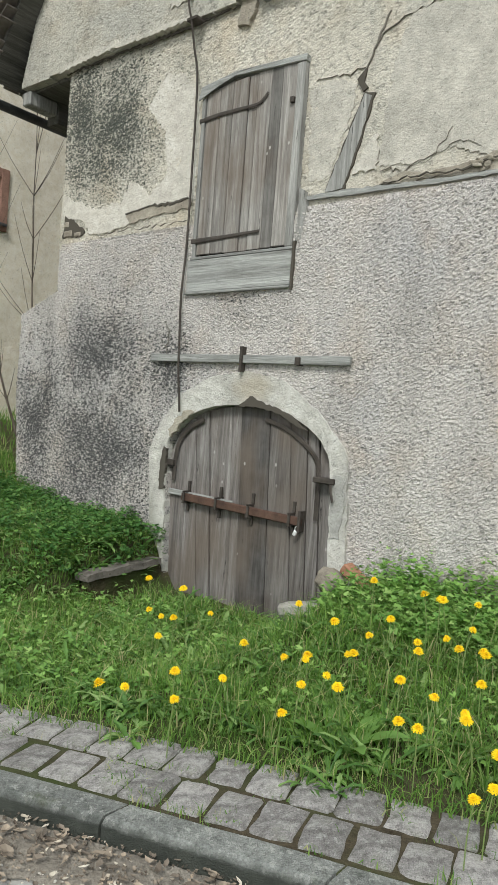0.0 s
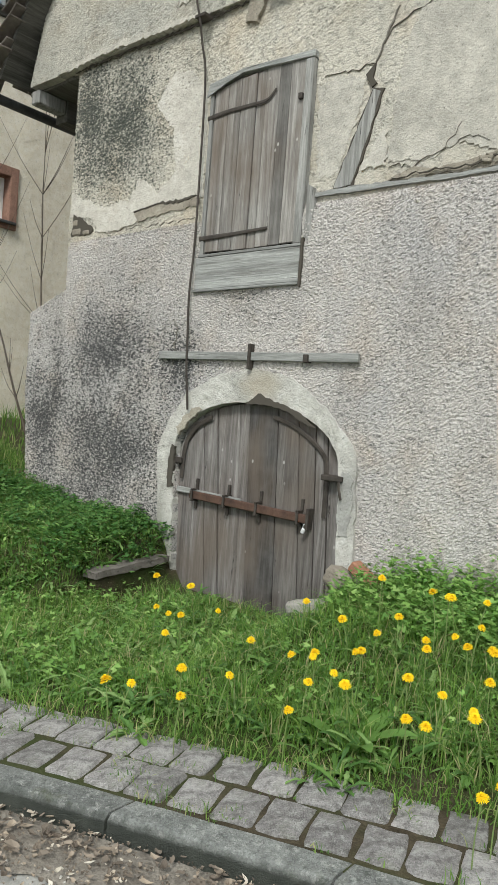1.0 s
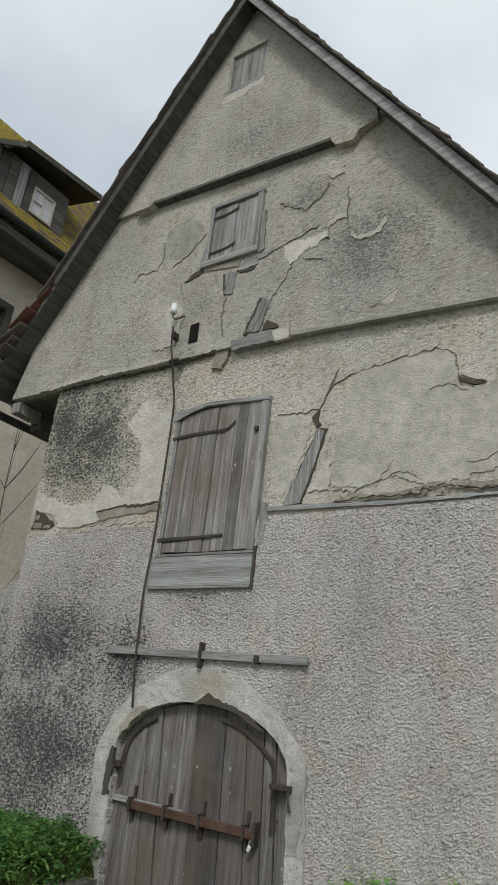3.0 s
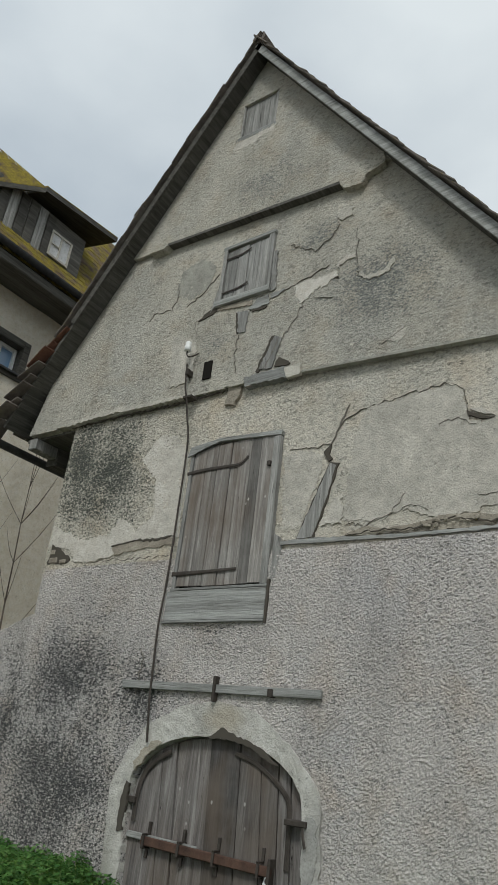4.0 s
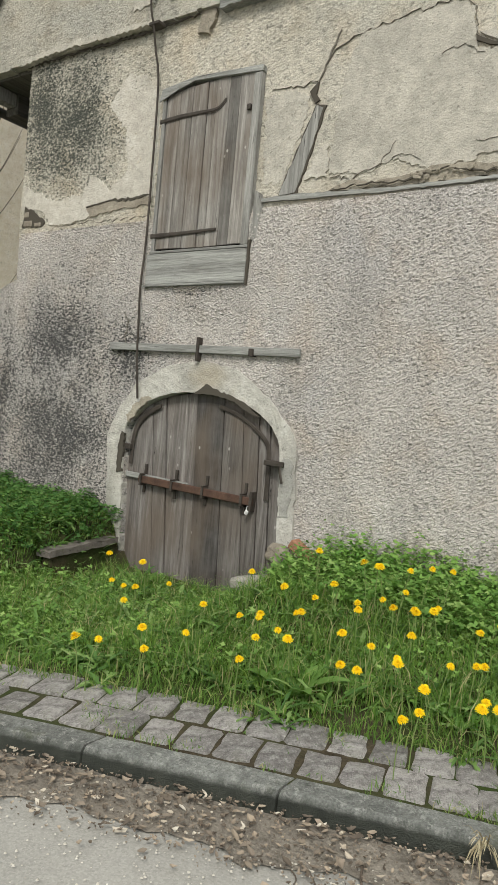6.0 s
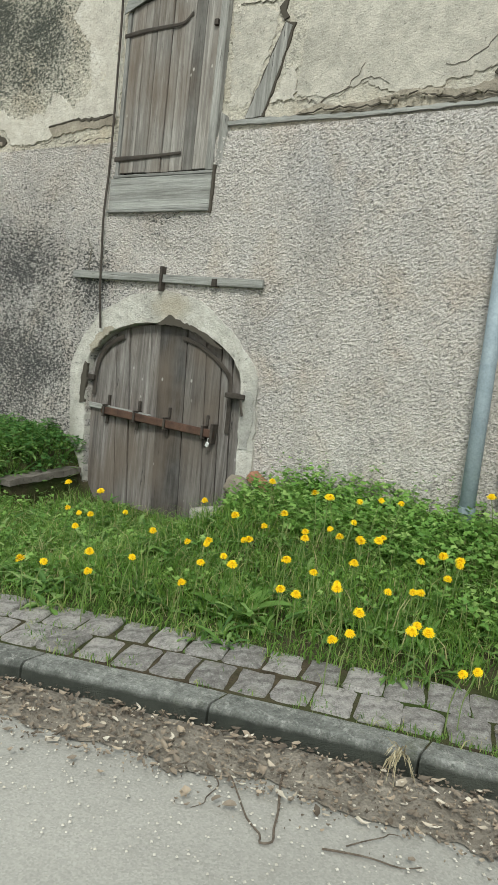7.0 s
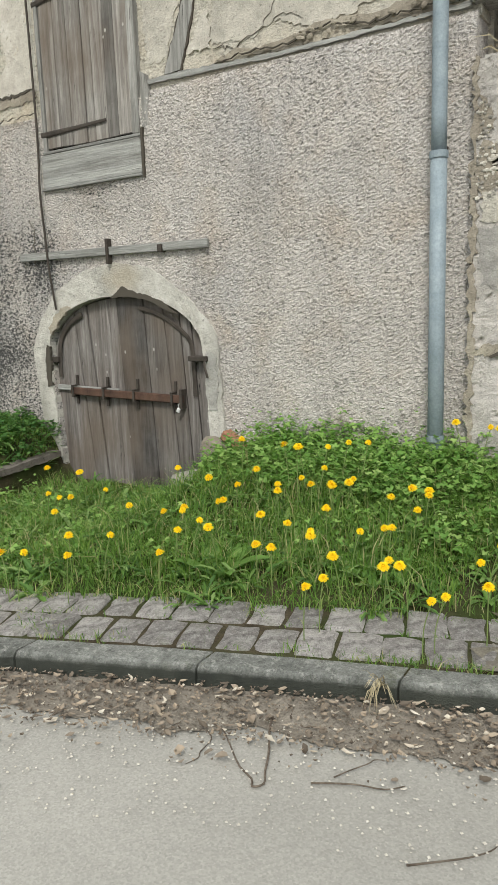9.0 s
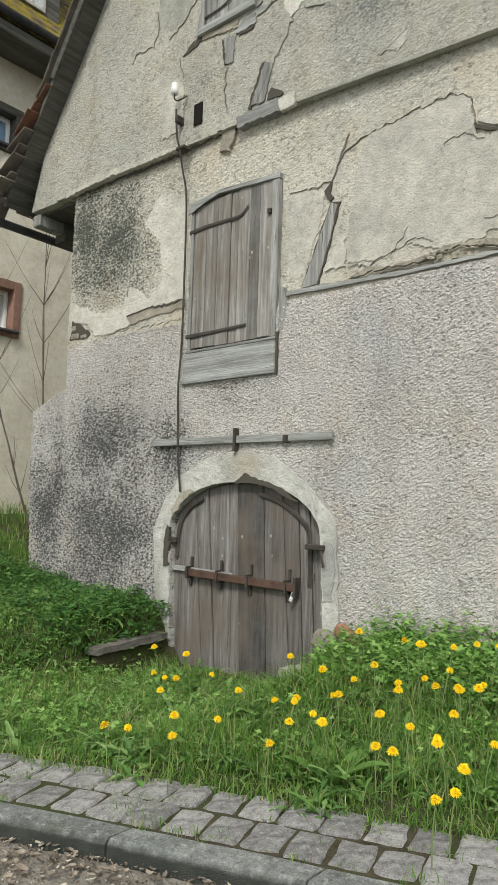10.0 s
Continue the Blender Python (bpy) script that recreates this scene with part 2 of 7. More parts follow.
M_FISSURE = plaster_material("fine_wall_crack", (0.15, 0.138, 0.118), (0.24, 0.22, 0.19), 0.5).m
M_DOOR = wood_material("weathered_door_wood", (0.132, 0.118, 0.11), (0.27, 0.255, 0.242), (0.045, 0.039, 0.036), "z", 0.7, (0.145, 0.115, 0.092), True).m
M_SHUT = wood_material("weathered_shutter_wood", (0.20, 0.185, 0.17), (0.33, 0.315, 0.29), (0.075, 0.066, 0.058), "z", 0.65, (0.15, 0.115, 0.088), True).m
M_GREYX = wood_material("silvery_grey_board", (0.26, 0.26, 0.245), (0.42, 0.42, 0.40), (0.11, 0.105, 0.095), "x", 0.2).m
M_GREYZ = wood_material("silvery_grey_upright", (0.24, 0.235, 0.22), (0.40, 0.39, 0.365), (0.10, 0.095, 0.085), "z", 0.2).m
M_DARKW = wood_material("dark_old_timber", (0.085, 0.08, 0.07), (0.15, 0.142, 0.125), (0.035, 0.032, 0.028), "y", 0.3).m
M_SLAT = wood_material("grey_shed_slat", (0.25, 0.235, 0.22), (0.38, 0.365, 0.345), (0.12, 0.108, 0.098), "z", 0.35).m


def metal_material(name, base, light, rough=0.5, metal=0.8, stains=()):
    a = Mat(name, rough, metal, 0.4)
    c = a.ramp(a.noise(7, 6, 0.65), [(0.3, base), (0.7, light)])
    c = a.mix(0.3, c, a.ramp(a.noise(70, 4, 0.7), [(0.3, 0.25), (0.7, 0.75)]), "OVERLAY")
    for centre, size, col, amount in stains:
        c = a.mix(a.math("MULTIPLY", a.blot(centre, size, 0.3, 6.0, 0.5), amount), c, col)
    a.colour(c)
    a.rough(a.ramp(a.noise(12, 4, 0.6), [(0.3, rough * 0.8), (0.7, min(1.0, rough * 1.25))]))
    return a.bump(a.noise(110, 4, 0.6), 0.002, 0.4)


M_RUST = metal_material("rusty_iron", (0.055, 0.032, 0.024), (0.13, 0.075, 0.055), 0.8, 0.3).m
M_IRON = metal_material("dark_wrought_iron", (0.045, 0.038, 0.033), (0.09, 0.076, 0.065), 0.75, 0.4).m
M_ZINC = metal_material("blue_grey_zinc_pipe", (0.20, 0.25, 0.285), (0.29, 0.345, 0.38), 0.68, 0.15).m
M_STEEL = metal_material("galvanised_steel", (0.60, 0.60, 0.60), (0.74, 0.74, 0.74), 0.38, 0.3).m
M_SLEEVE = metal_material("dark_painted_steel", (0.09, 0.093, 0.1), (0.15, 0.153, 0.16), 0.6, 0.3).m
M_GUTTER = metal_material("dark_old_gutter", (0.04, 0.04, 0.042), (0.09, 0.09, 0.095), 0.6, 0.3).m
M_SIGN = metal_material("grey_sign_back", (0.34, 0.38, 0.38), (0.43, 0.47, 0.47), 0.5, 0.3).m


def tile_material(name, base, light, moss=0.5):
    a = Mat(name, 0.9, 0, 0.2)
    c = a.ramp(a.noise(9, 5, 0.6), [(0.3, base), (0.7, light)])
    c = a.mix(0.5, c, a.ramp(a.random(), [(0.0, 0.25), (1.0, 0.7)]), "OVERLAY")
    c = a.mix(0.5, c, a.ramp(a.island(), [(0.0, 0.25), (1.0, 0.7)]), "OVERLAY")
    m = a.ramp(a.noise(2.6, 6, 0.7), [(0.62 - moss * 0.3, 0.0), (0.75 - moss * 0.3, 1.0)])
    mc = a.ramp(a.noise(30, 4, 0.7), [(0.3, (0.10, 0.085, 0.02)), (0.7, (0.34, 0.26, 0.035))])
    c = a.mix(m, c, mc)
    a.colour(c)
    return a.bump(a.noise(40, 5, 0.7), 0.02, 0.8)


M_TILE = tile_material("grey_brown_roof_tile", (0.10, 0.085, 0.075), (0.19, 0.165, 0.145), 0.1).m
M_TILERED = tile_material("red_clay_tile", (0.10, 0.048, 0.034), (0.18, 0.09, 0.062), 0.1).m
M_MOSSROOF = tile_material("mossy_neighbour_roof", (0.085, 0.06, 0.045), (0.17, 0.12, 0.085), 0.75).m
M_CREAM = plaster_material("cream_neighbour_render", (0.64, 0.58, 0.475), (0.74, 0.685, 0.575), 0.9).m
M_REDFRAME = plaster_material("red_sandstone_frame", (0.22, 0.125, 0.095), (0.31, 0.185, 0.14), 0.5).m
M_BRICK = plaster_material("worn_red_brick", (0.28, 0.13, 0.08), (0.42, 0.24, 0.16), 0.8).m
M_STONE = plaster_material("grey_field_stone", (0.20, 0.185, 0.16), (0.36, 0.34, 0.31), 0.8).m
M_WHITE = Mat("white_porcelain", 0.3, 0, 0.5).colour((0.75, 0.75, 0.72)).m
M_PAPER = Mat("white_label_paper", 0.6, 0, 0.4).colour((0.78, 0.78, 0.76)).m
M_PINK = Mat("faded_pink_print", 0.6, 0, 0.4).colour((0.62, 0.27, 0.33)).m
M_BLACK = Mat("black_plastic_tag", 0.6, 0, 0.3).colour((0.03, 0.03, 0.032)).m
# near-black backing: the darkness of the inside put into the colour
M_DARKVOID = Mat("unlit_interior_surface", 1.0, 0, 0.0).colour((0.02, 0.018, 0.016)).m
# the reflected sky is put into the blue base colour
M_GLASS = Mat("sky_tinted_glass", 0.06, 0, 0.6).colour((0.22, 0.34, 0.5)).m
M_CURTAIN = plaster_material("white_curtain", (0.5, 0.5, 0.5), (0.62, 0.62, 0.62), 0.2).m
M_CLAY = plaster_material("brown_clay_socket", (0.13, 0.065, 0.045), (0.21, 0.12, 0.085), 0.5).m


def granite(name, base, light, moss, face_tone=None):
    a = Mat(name, 0.85, 0, 0.3)
    c = a.ramp(a.noise(7, 5, 0.65), [(0.3, base), (0.7, light)])
    c = a.mix(0.45, c, a.ramp(a.voronoi(160, "Color"), [(0.0, 0.15), (1.0, 0.85)]), "OVERLAY")
    c = a.mix(0.4, c, a.ramp(a.random(), [(0.0, 0.2), (1.0, 0.8)]), "OVERLAY")
    dk = a.ramp(a.noise(16, 5, 0.8), [(0.36, 1.0), (0.48, 0.0)])
    c = a.mix(a.math("MULTIPLY", dk, 0.6), c, (base[0] * 0.4, base[1] * 0.4, base[2] * 0.38))
    li = a.ramp(a.noise(26, 6, 0.8), [(0.54, 0.0), (0.62, 1.0)])
    c = a.mix(a.math("MULTIPLY", li, 0.6), c, (0.56, 0.55, 0.52))
    m = a.ramp(a.noise(3.1, 6, 0.7), [(0.58, 0.0), (0.72, moss)])
    c = a.mix(m, c, (0.075, 0.085, 0.028))
    if face_tone:
        # below the top edge the stone turns darker and greener
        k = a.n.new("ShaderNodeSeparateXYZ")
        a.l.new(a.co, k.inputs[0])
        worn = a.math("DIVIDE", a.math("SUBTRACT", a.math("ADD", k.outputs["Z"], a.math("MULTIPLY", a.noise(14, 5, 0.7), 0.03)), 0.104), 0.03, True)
        face_mix = a.ramp(a.noise(6, 5, 0.7), [(0.35, face_tone), (0.65, (face_tone[0] * 1.8, face_tone[1] * 1.75, face_tone[2] * 1.7))])
        c = a.mix(worn, face_mix, c)
    a.colour(c)
    return a.bump(a.math("ADD", a.noise(38, 6, 0.75), a.noise(200, 2, 0.5)), 0.016, 1.0)


M_SETT = granite("granite_sett", (0.24, 0.225, 0.215), (0.46, 0.435, 0.42), 0.7).m
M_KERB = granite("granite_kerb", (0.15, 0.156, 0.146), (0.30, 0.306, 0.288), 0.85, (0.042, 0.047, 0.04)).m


def road_material():
    a = Mat("pale_worn_road", 0.93, 0, 0.2)
    c = a.ramp(a.noise(0.9, 6, 0.6), [(0.3, (0.29, 0.282, 0.26)), (0.7, (0.365, 0.354, 0.327))])
    c = a.mix(0.25, c, a.ramp(a.voronoi(140, "Color"), [(0.0, 0.2), (1.0, 0.8)]), "OVERLAY")
    sp = a.ramp(a.voronoi(45), [(0.08, 1.0), (0.16, 0.0)])
    c = a.mix(a.math("MULTIPLY", sp, 0.25), c, (0.45, 0.44, 0.41))
    c = a.mix(a.ramp(a.noise(4, 5, 0.7), [(0.62, 0.0), (0.8, 0.5)]), c, (0.2, 0.19, 0.165))
    a.colour(c)
    return a.bump(a.math("ADD", a.noise(130, 3, 0.6), a.voronoi(90)), 0.003, 0.4)


def soil_material(name, base, light, green):
    a = Mat(name, 0.97, 0, 0.1)
    c = a.ramp(a.noise(11, 6, 0.7), [(0.3, base), (0.7, light)])
    c = a.mix(0.5, c, a.ramp(a.noise(90, 4, 0.7), [(0.3, 0.2), (0.7, 0.8)]), "OVERLAY")
    c = a.mix(a.ramp(a.noise(2.0, 5, 0.6), [(0.4, 0.0), (0.65, 1.0)]), c, green)
    a.colour(c)
    return a.bump(a.noise(45, 6, 0.7), 0.03, 0.8)


M_ROAD = road_material().m
M_GROUND = soil_material("grassy_soil", (0.045, 0.036, 0.024), (0.11, 0.09, 0.06), (0.05, 0.075, 0.02)).m
M_DIRT = soil_material("leaf_mould", (0.14, 0.124, 0.105), (0.41, 0.37, 0.315), (0.245, 0.217, 0.183)).m
M_ASPHALT = soil_material("damp_patched_asphalt", (0.17, 0.152, 0.128), (0.32, 0.29, 0.25), (0.15, 0.145, 0.09)).m


def leaf_material(name, stops, rough=0.55, trans=0.4):
    a = Mat(name, rough, 0, 0.35)
    c = a.ramp(a.island(), stops)
    c = a.mix(0.3, c, a.ramp(a.noise(3.0, 3, 0.6), [(0.3, 0.3), (0.7, 0.7)]), "OVERLAY")
    a.colour(c)
    a.b.inputs["Transmission Weight"].default_value = 0.0
    a.b.inputs["Subsurface Weight"].default_value = 0.0
    tr = a.n.new("ShaderNodeBsdfTranslucent")
    a.l.new(c, tr.inputs["Color"])
    ms = a.n.new("ShaderNodeMixShader")
    ms.inputs[0].default_value = trans
    a.l.new(a.b.outputs[0], ms.inputs[1])
    a.l.new(tr.outputs[0], ms.inputs[2])
    a.l.new(ms.outputs[0], a.n["Material Output"].inputs["Surface"])
    return a


M_GRASS = leaf_material("grass_blades", [(0.0, (0.075, 0.165, 0.03)), (0.5, (0.14, 0.27, 0.046)), (0.82, (0.24, 0.365, 0.08)), (0.95, (0.48, 0.44, 0.23))]).m
M_LEAF = leaf_material("broad_green_leaves", [(0.0, (0.085, 0.18, 0.05)), (0.6, (0.17, 0.31, 0.075)), (1.0, (0.30, 0.42, 0.16))], 0.4).m
M_BUSH = leaf_material("fresh_herb_leaves", [(0.0, (0.13, 0.275, 0.06)), (0.6, (0.235, 0.41, 0.095)), (1.0, (0.37, 0.52, 0.17))], 0.45).m
# bank herbs: a darker green that carries the shade of the bank
M_BANKHERB = leaf_material("shaded_bank_herb", [(0.0, (0.05, 0.135, 0.035)), (0.6, (0.095, 0.215, 0.05)), (1.0, (0.17, 0.30, 0.085))], 0.5).m
M_STALK = Mat("dandelion_stalk", 0.6).colour((0.16, 0.22, 0.07)).m
M_YELLOW = leaf_material("yellow_petals", [(0.0, (0.92, 0.60, 0.008)), (0.6, (0.95, 0.70, 0.010)), (1.0, (0.96, 0.78, 0.02))], 0.7, 0.2).m
M_DEADLEAF = leaf_material("dry_fallen_leaves", [(0.0, (0.10, 0.08, 0.062)), (0.5, (0.23, 0.19, 0.15)), (0.85, (0.38, 0.31, 0.235)), (0.97, (0.58, 0.53, 0.45))], 0.8, 0.1).m
M_STRAW = leaf_material("dry_straw", [(0.0, (0.30, 0.25, 0.15)), (1.0, (0.45, 0.40, 0.27))], 0.8, 0.1).m
M_BARK = wood_material("pale_split_bark", (0.23, 0.2, 0.165), (0.38, 0.345, 0.29), (0.085, 0.07, 0.055), "z", 0.2).m
M_TWIG = wood_material("grey_brown_twig", (0.12, 0.095, 0.075), (0.2, 0.17, 0.14), (0.05, 0.04, 0.03), "z", 0.2).m
M_HILL = soil_material("dry_hillside_grass", (0.20, 0.18, 0.11), (0.36, 0.32, 0.21), (0.21, 0.205, 0.11)).m

# ---------- mesh helpers ----------
ORIGIN = {}


def thing(name, at, label, category, group="", kind=""):
    ob = new(name)
    ob.empty_display_size = 0.2
    ob.location = at
    ORIGIN[ob] = Vector(at)
    return tagged(ob, label, category, group, kind)


def as_mesh(name, verts, faces, material, smooth=False):
    me = bpy.data.meshes.new(name)
    me.from_pydata([tuple(v) for v in verts], [], [tuple(f) for f in faces])
    me.materials.append(material)
    if smooth:
        me.polygons.foreach_set("use_smooth", [True] * len(me.polygons))
    me.update()
    return me


def part(name, bm, material, parent=None, label="", smooth=False):
    """One mesh object from a bmesh (in world coordinates) under a thing or a part."""
    me = bpy.data.meshes.new(name)
    bmesh.ops.recalc_face_normals(bm, faces=bm.faces)
    bm.to_mesh(me)
    bm.free()
    me.materials.append(material)
    if smooth:
        me.polygons.foreach_set("use_smooth", [True] * len(me.polygons))
    return hang(new(name, me), parent, label)


def hang(ob, parent, label=""):
    if parent is not None:
        ob.parent = parent
        if parent in ORIGIN:
            ob.matrix_parent_inverse = Matrix.Translation(-ORIGIN[parent])
    return tagged(ob, label) if label else ob


def box(bm, x0, x1, y0, y1, z0, z1, bevel=0.0, m=None):
    mat = Matrix.LocRotScale(((x0 + x1) / 2, (y0 + y1) / 2, (z0 + z1) / 2), None, (x1 - x0, y1 - y0, z1 - z0))
    r = bmesh.ops.create_cube(bm, size=1, matrix=(m or Matrix()) @ mat)
    if bevel:
        es = list({e for v in r["verts"] for e in v.link_edges})
        bmesh.ops.bevel(bm, geom=es, offset=bevel, segments=1, affect="EDGES", clamp_overlap=True)
    return bm


def boxed(*a, **k):
    return box(bmesh.new(), *a, **k)


def ragged(points, amount, step=0.05, seed=0, closed=True):
    """A polyline with its sides broken into uneven steps."""
    rnd = random.Random(seed)
    out = []
    n = len(points)
    for i in range(n if closed else n - 1):
        a, b = Vector(points[i]), Vector(points[(i + 1) % n])
        k = max(1, int((b - a).length / step))
        for j in range(k):
            p = a.lerp(b, j / k)
            if i or j:
                p = p + Vector((rnd.uniform(-amount, amount), rnd.uniform(-amount, amount)))
            out.append(p)
    if not closed:
        out.append(Vector(points[-1]))
    return out


def slab(outline, y0, y1, bevel=0.0):
    """A flat piece on the facade: an outline in x, z between depths y0 (front) and y1."""
    bm = bmesh.new()
    front = [bm.verts.new((p[0], y0, p[1])) for p in outline]
    f = bm.faces.new(front)
    r = bmesh.ops.extrude_face_region(bm, geom=[f])
    bmesh.ops.translate(bm, verts=[v for v in r["geom"] if isinstance(v, bmesh.types.BMVert)], vec=(0, y1 - y0, 0))
    bmesh.ops.triangulate(bm, faces=[f for f in bm.faces if len(f.verts) > 4])
    if bevel:
        es = [e for e in bm.edges if not e.is_boundary and e.calc_face_angle(0) > 0.6]
        bmesh.ops.bevel(bm, geom=es, offset=bevel, segments=1, affect="EDGES", clamp_overlap=True)
    return bm


def tube(points, radius, sides=8, flat=1.0, radii=None, closed_ends=True):
    """A round or flattened bar along a line of points."""
    bm = bmesh.new()
    pts = [Vector(p) for p in points]
    rings = []
    for i, p in enumerate(pts):
        d = (pts[min(i + 1, len(pts) - 1)] - pts[max(i - 1, 0)]).normalized()
        side = d.cross(Vector((0, 1, 0)))
        side = side.normalized() if side.length > 0.05 else Vector((1, 0, 0))
        up = side.cross(d).normalized()
        r = radii[i] if radii else radius
        rings.append([bm.verts.new(p + (side * math.cos(a) + up * math.sin(a) * flat) * r) for a in (2 * math.pi * k / sides for k in range(sides))])
    for a, b in zip(rings, rings[1:]):
        for k in range(sides):
            bm.faces.new((a[k], a[(k + 1) % sides], b[(k + 1) % sides], b[k]))
    if closed_ends:
        bm.faces.new(rings[0][::-1])
        bm.faces.new(rings[-1])
    return bm


def smooth_line(points, steps=6):
    """A rounder line through a few points."""
    pts = [Vector(p) for p in points]
    out = []
    for i in range(len(pts) - 1):
        p0, p1, p2, p3 = pts[max(i - 1, 0)], pts[i], pts[i + 1], pts[min(i + 2, len(pts) - 1)]
        for k in range(steps):
            t = k / steps
            out.append(0.5 * ((2 * p1) + (p2 - p0) * t + (2 * p0 - 5 * p1 + 4 * p2 - p3) * t * t + (3 * p1 - p0 - 3 * p2 + p3) * t ** 3))
    return out + [pts[-1]]


def ribbon(points, width, y, seed=0, depth=0.012, jitter=0.012):
    """A crack or gap: an uneven narrow slab along a line in x, z."""
    rnd = random.Random(seed)
    line = ragged(points, jitter, 0.035, seed, False)
    left, right = [], []
    n = len(line)
    for i, p in enumerate(line):
        d = (line[min(i + 1, n - 1)] - line[max(i - 1, 0)]).normalized()
        nrm = Vector((-d.y, d.x))
        w = width * rnd.uniform(0.25, 1.0) * (0.35 + 0.65 * math.sin(math.pi * (i + 0.5) / n)) * 0.5
        left.append(p + nrm * w)
        right.append(p - nrm * w)
    bm = bmesh.new()
    rows = []
    for a, b in zip(left, right):
        rows.append((bm.verts.new((a.x, y, a.y)), bm.verts.new((b.x, y, b.y)), bm.verts.new((b.x, y + depth, b.y)), bm.verts.new((a.x, y + depth, a.y))))
    for r, s in zip(rows, rows[1:]):
        for k in range(4):
            bm.faces.new((r[k], r[(k + 1) % 4], s[(k + 1) % 4], s[k]))
    return bm


def fbm(x, y, z, octaves=3):
    return noise.fractal(Vector((x, y, z)), 1.0, 2.0, octaves)


def relief_wall(name, x0, x1, z0, z1, cell, keep, surface, material, parent, back=0.25):
    """A wall face as a fine grid with its own relief; keep(x, z) leaves out the openings; the rim is drawn back to give it thickness."""
    nx, nz = max(1, round((x1 - x0) / cell)), max(1, round((z1 - z0) / cell))
    xs, zs = np.linspace(x0, x1, nx + 1), np.linspace(z0, z1, nz + 1)
    cells = np.zeros((nx, nz), bool)
    for i in range(nx):
        for j in range(nz):
            cells[i, j] = keep((xs[i] + xs[i + 1]) / 2, (zs[j] + zs[j + 1]) / 2)
    index, verts, faces = {}, [], []

    def vid(i, j, deep):
        k = (i, j, deep)
        if k not in index:
            x, z = xs[i], zs[j]
            index[k] = len(verts)
            verts.append((x, surface(x, z) + (back if deep else 0.0), z))
        return index[k]

    for i in range(nx):
        for j in range(nz):
            if not cells[i, j]:
                continue
            faces.append((vid(i, j, 0), vid(i + 1, j, 0), vid(i + 1, j + 1, 0), vid(i, j + 1, 0)))
            for di, dj, a, b in ((-1, 0, (i, j + 1), (i, j)), (1, 0, (i + 1, j), (i + 1, j + 1)), (0, -1, (i, j), (i + 1, j)), (0, 1, (i + 1, j + 1), (i, j + 1))):
                u, w = i + di, j + dj
                if not (0 <= u < nx and 0 <= w < nz and cells[u, w]):
                    faces.append((vid(*b, 0), vid(*a, 0), vid(*a, 1), vid(*b, 1)))
    ob = new(name, as_mesh(name, verts, faces, material, False))
    return hang(ob, parent)

# ---------- ground, road, kerb ----------


def kerb_y(x):
    """The kerb's front edge."""
    u = min(x, 5.3) - 5.05
    y = -2.05 + 0.29 * u - 0.02 * u * u
    if x > 5.3:
        y += 0.08 * (x - 5.3)
    if x < 0:
        y += 0.05 * x
    return y


def step(a, b, v):
    t = min(1.0, max(0.0, (v - a) / (b - a)))
    return t * t * (3 - 2 * t)


def ground_z(x, y):
    d = y - kerb_y(x)
    if d < 0.06:
        return -0.08
    z = 0.115
    s = step(0.55, 0.55 + max(0.4, -kerb_y(x) - 0.75), d)
    right = 0.30 * step(2.05, 2.5, x) * (1 - 0.5 * step(4.2, 5.4, x))
    w = step(-1.35, -0.95, y)
    left = 0.36 * (w * step(0.40, 0.16, x) + (1 - w) * step(0.35, -0.35, x))
    door = -0.12 * step(-0.05, 0.4, x) * step(2.25, 1.9, x)
    z += s * (right + left + door)
    if x < 0.3:
        z += step(-0.8, -4.5, x) * 0.75 * step(0.4, 2.8, d)
    if y > 0.05 and x > 4.1:
        z = 2.72 + 1.15 * min(14.0, max(0.0, y - (1.3 if 4.3 < x < 5.05 else 0.4))) if x < 5.8 else 0.2 + step(5.8, 6.4, x) * 0.0
        if x >= 5.8:
            z = 2.72 + 1.15 * min(14.0, y - 0.4) if y > 3.2 else 0.2
    if y > 12 and x <= 4.1:
        z = max(z, 1.0 + (y - 12) * 0.25)
    if d < 0.6:
        return 0.119
    return z + 0.02 * fbm(x * 1.5, y * 1.5, 3.0) * min(1.0, (d - 0.6) * 5)


def spread(a, b, near0, near1, fine, growth=1.35):
    vals = list(np.arange(near0, near1 + 1e-6, fine))
    s, v = fine, near0
    while v > a:
        s *= growth
        v -= s
        vals.insert(0, max(v, a))
    s, v = fine, near1
    while v < b:
        s *= growth
        v += s
        vals.append(min(v, b))
    return vals


gx, gy = spread(-160, 160, -3.2, 6.6, 0.08), spread(-120, 200, -3.1, 0.6, 0.06)
gv = [(x, y, ground_z(x, y)) for x in gx for y in gy]
ny = len(gy)
gf = [(i * ny + j, (i + 1) * ny + j, (i + 1) * ny + j + 1, i * ny + j + 1) for i in range(len(gx) - 1) for j in range(ny - 1)]
ground_mesh = as_mesh("ground", gv, gf, M_GROUND, True)
ground_mesh.materials.append(M_HILL)
for poly in ground_mesh.polygons:
    if poly.center.x > 4.05 and poly.center.y > 0.0:
        poly.material_index = 1
ground = tagged(new("ground", ground_mesh), "dark grassy soil sloping up to the old wall", "ground", kind="structure")

